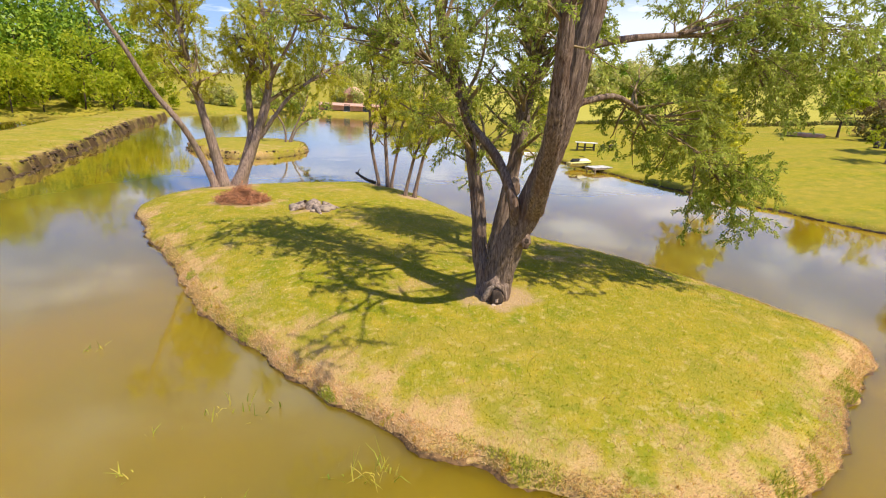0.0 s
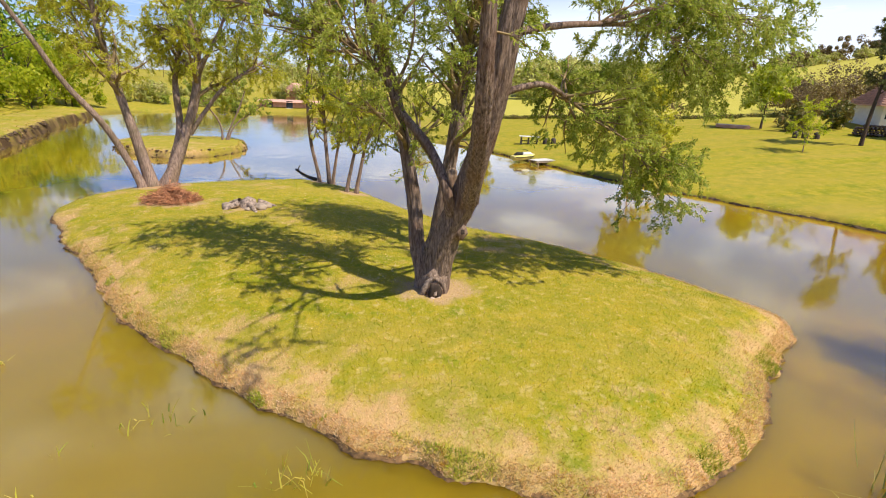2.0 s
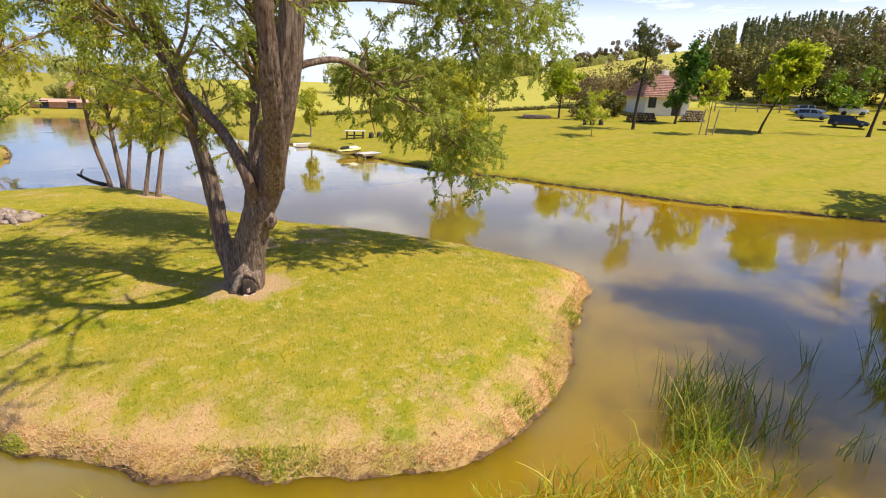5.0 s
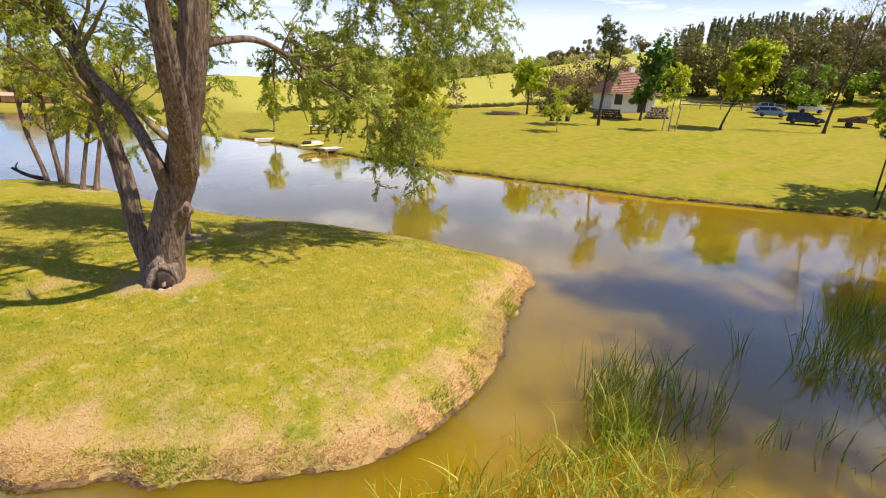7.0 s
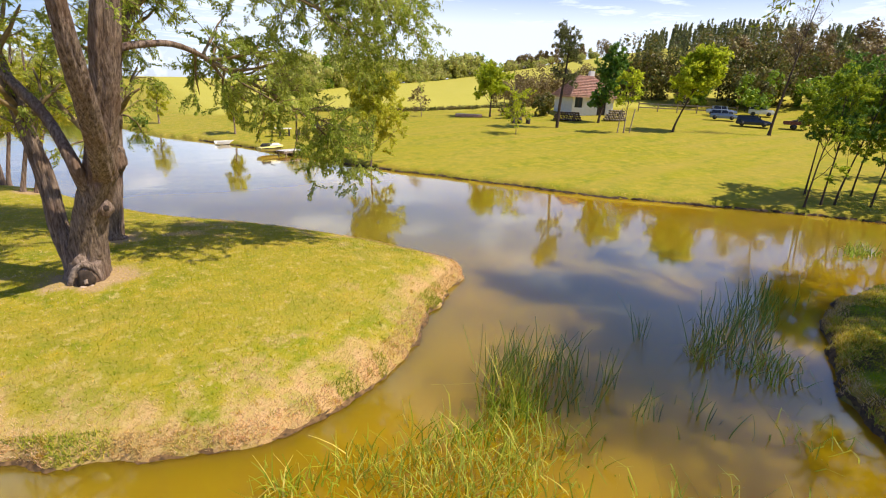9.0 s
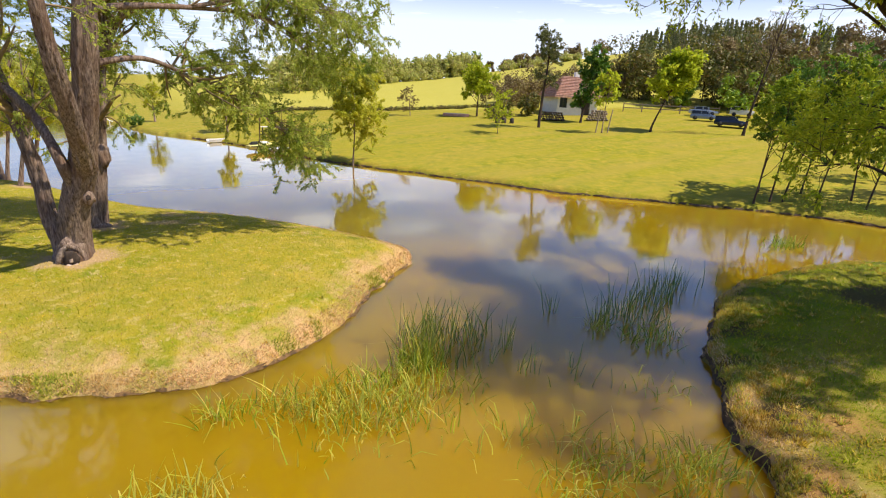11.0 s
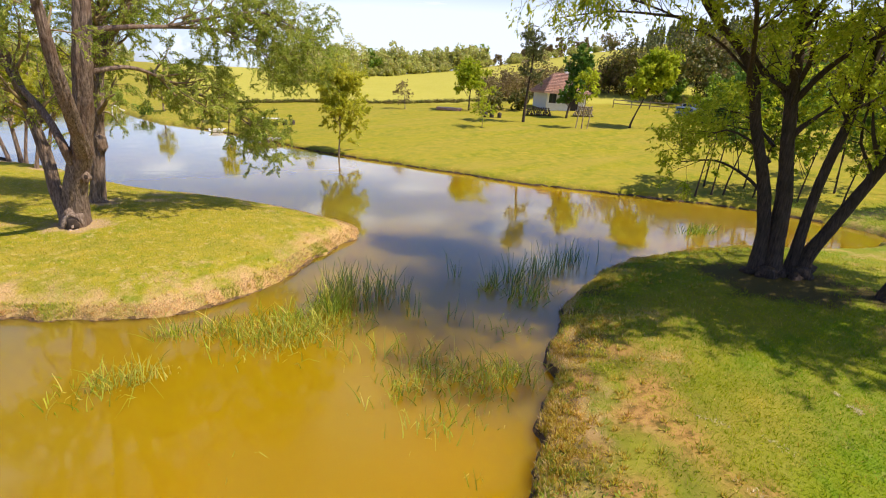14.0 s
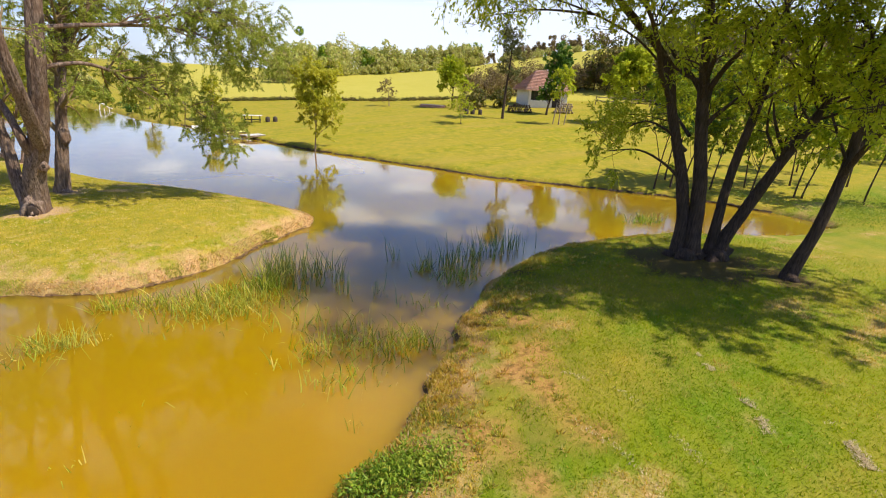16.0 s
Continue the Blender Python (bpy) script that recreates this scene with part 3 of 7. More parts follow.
ground = sheet("ground", lines([(3.0, 13.0, 0.14), (13.0, 31.0, 0.3)], 1.1, -1500, 1800), lines([(-9.0, 4.5, 0.14), (4.5, 37.0, 0.3)], 1.1, -1500, 2200),
               main_height, main_shore, "mown yellow-green lawn sloping up from the pond to hills", spit_dry, keep=None, worn=0.05)
island = sheet("island", np.arange(-12.6, 10.6, 0.1), np.arange(2.6, 26.4, 0.1), island_height, lambda x, y: inside_distance(ISLAND, x, y),
               "mown grassy island with straw-coloured worn bank edge", island_dry, worn=-0.05)
islet = sheet("islet", np.arange(-19, -5.5, 0.16), np.arange(27, 44, 0.16), islet_height, lambda x, y: inside_distance(ISLET, x, y),
              "small flat grassy island in the pond", 0.5)
bank = sheet("grass_dyke", np.arange(-36, -14, 0.2), np.arange(-10, 63, 0.2), bank_height, lambda x, y: inside_distance(BANK, x, y),
             "long grassy dyke with crumbling earth edge above water", 0.5, worn=0.3)
wx, wy = np.meshgrid(np.arange(-70, 61, 1.3), np.arange(-45, 96, 1.3))
wi = np.arange(wx.size).reshape(wx.shape)
wme = quick_mesh("water", np.stack([wx.ravel(), wy.ravel(), 0 * wx.ravel()], -1), np.stack([wi[:-1, :-1], wi[:-1, 1:], wi[1:, 1:], wi[1:, :-1]], -1).reshape(-1, 4))
silt_and_reflection = np.clip((7.0 - wy) / 4.5, 0, 1) * np.clip((wx + 1) / 4, 0, 1)
# shore band: shallow silt plus the sunlit lawn's reflection, put into the colour
silt_and_reflection = np.maximum(silt_and_reflection, np.exp(-np.clip(inside_distance(WATER, wx, wy), 0, 99) / 3.2) * np.clip((wx - 5) / 8, 0, 1))
# where the water's mirror is weakened: near shallows, then the lawn's shore
mirror_loss = np.clip((5.0 - wy) / 3.0, 0, 1) * np.clip((9.0 - wx) / 3.0, 0, 1) * np.clip((wx + 1) / 3, 0, 1)
mirror_loss = np.maximum(mirror_loss, 0.7 * np.exp(-np.clip(inside_distance(WATER, wx, wy), 0, 99) / 2.0) * np.clip((wx - 12) / 4, 0, 1) * (wy > 3.5))
wme.attributes.new("mirror_loss", "FLOAT", "POINT").data.foreach_set("value", mirror_loss.ravel().astype(np.float32))
silt_and_reflection_at = wme.attributes.new("silt_and_reflection", "FLOAT", "POINT")
silt_and_reflection_at.data.foreach_set("value", silt_and_reflection.ravel().astype(np.float32))
wme.materials.append(M_WATER)
water = tagged(new("water", wme), "still olive-brown pond water with sky reflections", "pond", kind="structure")

# ---- tree building ----
def part(name, me, material, parent, label=""):
    """Links a mesh as one part under a thing or under a part."""
    if material:
        me.materials.append(material)
    ob = new(name, me)
    ob.parent = parent
    if label:
        ob["label"] = label
    return ob


def thing(name, at, label, category, group="", kind="", turn=0.0):
    ob = new(name)
    ob.empty_display_size = 0.2
    ob.matrix_basis = pose(at[0], at[1], at[2], 0, 0, turn)
    return tagged(ob, label, category, group, kind)


def smooth_path(pts, step=0.25):
    """A curve through the points, with even short steps."""
    p = np.array(pts, float)
    if len(p) == 2:
        n = max(2, int(np.linalg.norm(p[1] - p[0]) / step) + 1)
        return p[0] + (p[1] - p[0]) * np.linspace(0, 1, n)[:, None]
    q = np.vstack([2 * p[0] - p[1], p, 2 * p[-1] - p[-2]])
    out = []
    for k in range(1, len(q) - 2):
        a, b, c, d = q[k - 1], q[k], q[k + 1], q[k + 2]
        n = max(1, int(np.linalg.norm(c - b) / step))
        for t in np.arange(n) / n:
            out.append(0.5 * (2 * b + (c - a) * t + (2 * a - 5 * b + 4 * c - d) * t * t + (3 * b - a - 3 * c + d) * t ** 3))
    return np.array(out + [p[-1]])


class Wood:
    """Gathers tubes into one mesh."""

    def __init__(self):
        self.co, self.faces, self.count = [], [], 0

    def tube(self, path, radii, sides=8, rough=0.0, flare=None, ridges=0.0):
        path = np.asarray(path, float)
        n = len(path)
        tan = np.gradient(path, axis=0)
        tan /= np.linalg.norm(tan, axis=1)[:, None] + 1e-9
        ref = np.array([1.0, 0.2, 0.1]) if abs(tan[0][0]) < 0.8 else np.array([0.1, 1.0, 0.2])
        u = np.cross(tan, ref)
        u /= np.linalg.norm(u, axis=1)[:, None] + 1e-9
        v = np.cross(tan, u)
        ang = np.linspace(0, 2 * np.pi, sides, endpoint=False)
        r = np.broadcast_to(np.asarray(radii, float), (n,))[:, None] * np.ones(sides)
        if rough:
            s = np.cumsum(np.r_[0, np.linalg.norm(np.diff(path, axis=0), axis=1)])
            c = np.round(ang * 3).astype(float)
            r = r * (1 + rough * (wob(c[None] * 0.9 + path[0, 0] * 7, s[:, None] * 0.9, 1.0) + 0.6 * wob(c[None] * 1.9, s[:, None] * 3.1 + 9, 1.0)))
        if ridges:  # furrowed bark: long uneven ridges that fork and close again
            s = np.cumsum(np.r_[0, np.linalg.norm(np.diff(path, axis=0), axis=1)])[:, None]
            bend = 0.35 * wob(ang[None] * 2.0 + path[0, 0] * 3, s * 1.6, 1.0)
            cr = np.abs(wob(np.abs(ang[None] - np.pi) * 7.0 + 4 * bend, s * 2.2 + 7, 1.0)) + 0.5 * np.abs(wob(np.abs(ang[None] - np.pi) * 15.0 + 4 * bend, s * 5.0, 1.0))
            r = r + ridges * (np.clip(cr, 0, 0.8) - 0.35)
        if flare is not None:
            r = r * (1 + flare[:, None] * (0.55 + 0.45 * np.sin(ang * 5 + path[0, 0])[None]))
        ring = path[:, None] + r[..., None] * (np.cos(ang)[None, :, None] * u[:, None] + np.sin(ang)[None, :, None] * v[:, None])
        idx = self.count + np.arange(n * sides).reshape(n, sides)
        nxt = np.roll(idx, -1, 1)
        self.faces.append(np.stack([idx[:-1], nxt[:-1], nxt[1:], idx[1:]], -1).reshape(-1, 4))
        self.co.append(ring.reshape(-1, 3))
        self.count += n * sides
        if sides < 4:
            return
        # a pinched end cap
        tip = self.count
        self.co.append((path[-1] + tan[-1] * radii_end(radii) * 0.5)[None].repeat(sides, 0) * 1.0)
        e = np.arange(sides)
        self.faces.append(np.stack([idx[-1], np.roll(idx[-1], -1), tip + np.roll(e, -1), tip + e], -1))
        self.count += sides

    def mesh(self, name, origin=(0, 0, 0)):
        me = quick_mesh(name, np.vstack(self.co) - np.array(origin), np.vstack(self.faces))
        me.shade_smooth()
        return me


def radii_end(radii):
    return float(np.atleast_1d(radii)[-1])


def leaf_mesh(name, at, way, length, width, rng, origin=(0, 0, 0), droop=0.3, spread=0.7, face=None, corners=4):
    """Small pointed leaves, one face each, bent out of the twig's line; far ones have three corners."""
    n = len(at)
    a = way + spread * rng.normal(size=(n, 3))
    a[:, 2] -= droop
    a /= np.linalg.norm(a, axis=1)[:, None] + 1e-9
    if face is not None:  # leaves that lie along the outside of a crown
        r = rng.normal(size=(n, 3))
        a = r - (r * face).sum(1)[:, None] * face * 0.8
        a[:, 2] -= droop
        a /= np.linalg.norm(a, axis=1)[:, None] + 1e-9
        w = np.cross(a, face + 0.45 * rng.normal(size=(n, 3)))
    else:
        w = np.cross(a, rng.normal(size=(n, 3)))
    w /= np.linalg.norm(w, axis=1)[:, None] + 1e-9
    ln = length * rng.uniform(0.6, 1.3, (n, 1))
    wd = width * rng.uniform(0.7, 1.3, (n, 1))
    if corners == 3:
        co = np.stack([at - w * wd * 0.6, at + w * wd * 0.6, at + a * ln * 1.1], 1).reshape(-1, 3) - np.array(origin)
        return quick_mesh(name, co, np.arange(3 * n).reshape(n, 3))
    mid = at + a * ln * 0.45
    bow = np.cross(a, w) * ln * 0.08
    co = np.stack([at, mid + w * wd / 2 + bow, at + a * ln, mid - w * wd / 2 + bow], 1).reshape(-1, 3) - np.array(origin)
    return quick_mesh(name, co, np.arange(4 * n).reshape(n, 4))


class Grower:
    """Grows side branches, twigs and leaf places from given limbs."""

    def __init__(self, seed, lengths=(2.2, 1.1, 0.6), per_metre=(1.6, 2.6, 4.0), droop=(0.0, 0.25, 0.6), rise=0.35, leaf_per_m=26, min_r=0.006, fork=0.9, wander=0.16, bare=0.25, twigs=3):
        self.rng = np.random.default_rng(seed)
        self.lengths, self.per, self.droop, self.rise, self.leaf_per_m, self.min_r = lengths, per_metre, droop, rise, leaf_per_m, min_r
        self.fork, self.wander, self.bare = fork, wander, bare
        self.wood, self.at, self.way, self.twigs = Wood(), [], [], twigs

    def leaf_along(self, path):
        seg = np.diff(path, axis=0)
        ln = np.linalg.norm(seg, axis=1)
        n = int(self.leaf_per_m * ln.sum() * self.rng.uniform(0.6, 1.3))
        if n < 1:
            return
        k = self.rng.integers(0, len(seg), n)
        f = self.rng.random((n, 1))
        self.at.append(path[k] + seg[k] * f + self.rng.normal(size=(n, 3)) * 0.02)
        self.way.append(seg[k] / (ln[k][:, None] + 1e-9))

    def branch(self, start, way, length, r, level):
        rng = self.rng
        n = 5 if level < 2 else 4
        p, d, pts = np.array(start, float), np.array(way, float), [np.array(start, float)]
        for k in range(n):
            d = d + rng.normal(size=3) * self.wander * (1 + 0.4 * level)
            d[2] += (self.rise if level == 0 else 0.0) * 0.25 - self.droop[level] * (k + 1) / n * 0.55
            d /= np.linalg.norm(d)
            p = p + d * length / n
            pts.append(p)
        path = smooth_path(pts, max(0.12, length / (8, 6, 4)[level]))
        rr = np.linspace(r, max(self.min_r * 0.5, r * 0.3), len(path)) * (1.0, 0.9, 0.6)[level]
        if level < self.twigs:
            self.wood.tube(path, rr, (6, 4, 3)[level])
        if level == 2:
            self.leaf_along(path)
        else:
            if level == 1:
                self.leaf_along(path[len(path) // 2:])
            self.sprout(path, rr, level + 1, 0.25)

    def sprout(self, path, rr, level, first=0.3, many=1.0):
        rng = self.rng
        ln = np.linalg.norm(np.diff(path, axis=0), axis=1).sum()
        for _ in range(max(1, int(round(many * self.per[level] * ln * (1 - first))))):
            s = first + (1 - first) * rng.random() ** 0.8
            k = min(int(s * (len(path) - 1)), len(path) - 2)
            t = path[k + 1] - path[k]
            t /= np.linalg.norm(t) + 1e-9
            side = np.cross(t, rng.normal(size=3))
            side /= np.linalg.norm(side) + 1e-9
            if level == 0:
                side[2] = side[2] * 0.6 + self.rise * 0.5
            way = t * (1 - 0.35 * self.fork) + side * self.fork
            way /= np.linalg.norm(way)
            length = self.lengths[level] * rng.uniform(0.55, 1.25) * (1.1 - 0.45 * s)
            self.branch(path[k], way, length, max(self.min_r, float(rr[k]) * rng.uniform(0.35, 0.6)), level)


def limb_tree(name, base, limbs, grower, leaf, bark, leaf_mat, label, category="tree", group="", twig=None, spread=0.7, leaf_droop=0.3, only=None):
    """A tree from given limbs: (points, thick end, thin end, where side growth starts, name)."""
    root = thing(name, base, label, category, group)
    for pts, r0, r1, first, pname, *many in limbs:
        furrowed = bark is M_BARK and r0 > 0.15
        path = smooth_path(pts, 0.05 if furrowed else 0.16)
        s = np.linspace(0, 1, len(path))
        rr = r0 + (r1 - r0) * s ** 0.8
        w = Wood()
        flare = None
        if pname in ("trunk", "stem"):
            flare = (0.8 if pname == "trunk" else 0.6) * np.exp(-(path[:, 2] - path[0, 2]) / 0.36)
        w.tube(path, rr, 56 if furrowed else 14 if r0 > 0.15 else 9, 0.13 if r0 > 0.1 else 0.08, flare, 0.03 if furrowed else 0.0)
        part(pname, w.mesh(pname, base), bark, root)
        if first < 1:
            grower.sprout(path, rr, 0, first, *many)
    if grower.wood.count:
        tagged(part("branch_mass", grower.wood.mesh("branch_mass", base), twig or bark, root, "thin branches and twigs"), kind="stuff")
    at, way = np.vstack(grower.at), np.vstack(grower.way)
    crown = part("crown", leaf_mesh("crown", at, way, leaf[0], leaf[1], grower.rng, base, leaf_droop, spread), leaf_mat, root, "loose leaves on the twigs")
    tagged(crown, kind="stuff")
    return root

# ---- trees on the island ----
def willow_by_the_knot():
    b = (1.5, 9.5, 0.60)
    limbs = [
        ([(1.5, 9.55, 0.35), (1.56, 9.45, 0.9), (1.68, 9.2, 1.8), (1.95, 8.85, 2.8), (2.13, 8.55, 3.7), (2.27, 8.25, 4.65), (2.38, 8.15, 5.53), (2.6, 8.1, 7.2), (2.8, 8.1, 9.0)], 0.29, 0.11, 0.62, "trunk"),
        ([(1.42, 9.58, 0.4), (1.33, 9.6, 0.95), (1.19, 9.72, 1.55), (1.1, 9.83, 2.4), (0.75, 10.06, 4.3), (0.33, 10.32, 5.6), (0.0, 10.5, 7.2), (-0.2, 10.6, 8.6)], 0.165, 0.05, 0.3, "stem", 1.5),
        ([(1.8, 12.1, 0.4), (1.88, 12.08, 1.0), (2.12, 12.0, 2.8), (2.34, 12.05, 4.4), (2.48, 12.25, 5.5), (2.7, 12.4, 6.8), (2.75, 12.6, 8.6)], 0.20, 0.07, 0.22, "stem", 2.2),
        ([(1.98, 8.8, 2.6), (1.95, 8.1, 3.4), (1.89, 7.6, 4.1), (1.84, 7.35, 4.65), (1.78, 7.1, 5.6), (1.6, 6.9, 7.4)], 0.175, 0.06, 0.5, "limb"),
        ([(1.72, 8.95, 2.3), (1.6, 8.75, 2.8), (1.31, 9.16, 3.49), (0.83, 9.85, 4.07), (0.52, 10.1, 4.68), (-0.19, 10.4, 5.28), (-1.23, 10.8, 5.62), (-2.4, 11.3, 6.0)], 0.11, 0.035, 0.38, "limb", 2.8),
        ([(2.25, 8.25, 4.45), (2.7, 8.45, 4.6), (3.3, 8.9, 4.64), (4.2, 9.6, 4.28), (5.5, 10.15, 3.65), (6.7, 10.6, 2.7)], 0.062, 0.016, 0.3, "limb", 2.5),
        ([(2.36, 8.15, 5.35), (3.0, 8.3, 5.5), (4.0, 8.8, 5.65), (5.3, 9.6, 5.75), (6.2, 10.2, 5.6), (7.0, 10.8, 5.0)], 0.068, 0.016, 0.34, "limb", 3.0),
        ([(2.46, 12.2, 5.3), (2.15, 12.5, 6.1), (1.9, 12.7, 7.0), (1.7, 12.9, 8.2)], 0.09, 0.03, 0.05, "limb", 2.4),
        ([(2.36, 12.1, 4.6), (2.75, 12.1, 5.4), (3.3, 12.2, 6.4), (3.7, 12.4, 7.8)], 0.10, 0.03, 0.15, "limb", 1.8),
    ]
    limbs += [
        # unseen limb above the view, added for thin branch shadows on the turf
        ([(1.78, 7.1, 5.6), (1.9, 6.4, 6.5), (2.1, 5.6, 7.2), (2.3, 4.6, 7.5), (2.2, 4.0, 7.8)], 0.04, 0.012, 0.6, "limb", 0.2),
        ([(4.0, 8.8, 5.65), (5.5, 9.2, 6.1), (6.5, 9.6, 6.3), (7.5, 10.2, 6.0), (8.2, 10.8, 5.3)], 0.045, 0.012, 0.15, "limb", 2.6),
        # a second unseen limb, added for the same branch shadows
        ([(1.7, 7.0, 6.4), (1.9, 6.2, 7.0), (1.6, 5.4, 7.5), (1.4, 5.0, 7.7)], 0.04, 0.012, 0.5, "limb", 0.25),
    ]
    g = Grower(11, (1.7, 1.0, 0.7), (3.0, 3.8, 5.4), (0.08, 0.3, 0.55), 0.3, 118)
    # the low limb carries a full, rounded spray of its own
    h = Grower(12, (1.5, 0.95, 0.6), (3.0, 4.0, 5.4), (0.0, 0.22, 0.45), 0.25, 165, fork=1.1)
    low = smooth_path(limbs[5][0], 0.16)
    h.sprout(low, np.linspace(0.085, 0.02, len(low)), 0, 0.28, 3.3)
    limbs[5] = (*limbs[5][:3], 1.0, "limb")
    g.at, g.way = h.at, h.way
    g.wood = h.wood
    root = limb_tree("willow_tree", b, limbs, g, (0.075, 0.026), M_BARK, M_WILLOW, "old multi-stemmed willow with furrowed brown bark and knotted foot", twig=M_SHOOT)
    return root


def willow_pair():
    b = (-7.8, 20.3, 0.55)
    limbs = [
        ([(-8.2, 20.15, 0.35), (-8.35, 20.1, 0.9), (-8.89, 19.6, 2.62), (-9.63, 18.94, 4.1), (-10.19, 18.29, 5.69), (-10.8, 17.5, 7.4)], 0.15, 0.05, 0.55, "stem", 0.22),
        ([(-7.95, 20.3, 0.35), (-8.0, 20.3, 0.9), (-8.42, 20.24, 2.9), (-8.86, 20.28, 4.94), (-9.1, 20.32, 6.6), (-9.3, 20.4, 8.6)], 0.22, 0.06, 0.35, "stem"),
        ([(-7.5, 20.55, 0.35), (-7.35, 20.56, 0.8), (-6.8, 20.77, 2.27), (-6.33, 20.94, 3.6), (-6.09, 21.03, 5.1), (-6.18, 21.0, 6.4), (-6.4, 20.92, 8.6)], 0.25, 0.06, 0.4, "stem"),
        ([(-6.6, 20.85, 2.4), (-6.0, 21.1, 3.3), (-5.31, 21.41, 4.18), (-4.05, 22.07, 5.12), (-2.41, 22.96, 6.02)], 0.10, 0.03, 0.3, "limb"),
        ([(-7.6, 20.75, 0.4), (-7.3, 20.95, 1.5), (-7.05, 21.2, 2.67), (-7.14, 21.58, 4.42), (-6.87, 22.11, 5.96), (-6.14, 22.69, 8.0)], 0.18, 0.05, 0.4, "stem"),
        ([(-8.6, 20.25, 3.6), (-8.9, 20.6, 4.6), (-9.6, 21.0, 5.6), (-10.4, 21.4, 6.6)], 0.08, 0.03, 0.2, "limb"),
        ([(-6.2, 21.0, 4.4), (-5.6, 20.6, 5.3), (-4.9, 20.3, 6.4), (-4.4, 20.0, 7.8)], 0.08, 0.03, 0.2, "limb"),
    ]
    g = Grower(23, (2.0, 1.1, 0.7), (3.6, 4.0, 5.2), (0.05, 0.3, 0.6), 0.4, 125)
    return limb_tree("willow_tree", b, limbs, g, (0.10, 0.028), M_BARK_GREY, M_WILLOW_Y, "pale-barked willow with several spreading stems beside brush pile", twig=M_SHOOT)


def alder(base, stems, seed, leaf_mat=None, label="", group="", leaf=(0.085, 0.036), per=150, lengths=(1.15, 0.65, 0.42), name="alder_tree", bark=None, pers=(3.6, 4.0, 5.2), first=0.4):
    g = Grower(seed, lengths, pers, (0.0, 0.15, 0.3), 0.5, per)
    limbs = [(p, r0, r1, first, "stem") for p, r0, r1 in stems]
    return limb_tree(name, base, limbs, g, leaf, bark or M_BARK, leaf_mat or M_LEAF, label, group=group, spread=0.9, leaf_droop=0.2)


willow_by_the_knot()
willow_pair()
alder((-1.6, 22.4, 0.35), [
    ([(-1.95, 22.37, 0.1), (-1.98, 22.37, 0.6), (-2.29, 22.35, 2.31), (-2.32, 22.35, 4.42), (-2.05, 22.36, 6.21), (-1.9, 22.37, 8.2)], 0.09, 0.03),
    ([(-1.56, 22.4, 0.1), (-1.56, 22.4, 0.6), (-1.68, 22.39, 2.57), (-1.68, 22.39, 4.45), (-1.4, 22.41, 6.4), (-1.3, 22.6, 8.2)], 0.10, 0.03),
    ([(-1.36, 22.41, 0.1), (-1.36, 22.41, 0.6), (-1.11, 22.43, 2.11), (-0.79, 22.45, 4.03), (-0.48, 22.47, 5.86)], 0.08, 0.025)],
    31, M_WILLOW_Y, "slender three-stemmed tree with yellow-green leaves at the shore", first=0.24, pers=(5.6, 4.4, 5.4))
alder((-0.45, 20.0, 0.35), [
    ([(-0.7, 20.0, 0.1), (-0.68, 20.0, 0.5), (-0.42, 20.0, 1.75), (-0.13, 20.0, 2.96), (-0.04, 20.01, 4.9)], 0.085, 0.025),
    ([(-0.32, 20.0, 0.1), (-0.3, 20.0, 0.5), (0.05, 20.01, 2.21), (0.37, 20.01, 3.2), (0.8, 20.02, 4.9)], 0.095, 0.025)],
    32, M_WILLOW_Y, "slender two-stemmed tree with fresh green leaves at the shore", first=0.28, pers=(5.6, 4.4, 5.4))
alder((-9.7, 36.5, 0.45), [
    ([(-9.75, 36.5, 0.2), (-9.73, 36.49, 1.15), (-9.95, 36.43, 1.91), (-10.6, 36.27, 2.9), (-11.2, 36.1, 4.2)], 0.08, 0.03),
    ([(-9.6, 36.53, 0.2), (-9.17, 36.64, 1.35), (-8.69, 36.77, 2.33), (-8.1, 36.91, 3.8)], 0.08, 0.03),
    ([(-9.5, 36.6, 0.2), (-9.0, 37.0, 1.4), (-8.0, 37.3, 2.2), (-6.9, 37.6, 3.0)], 0.06, 0.03)],
    33, M_WILLOW, "small many-stemmed tree leaning over the islet", leaf=(0.16, 0.08), per=70)


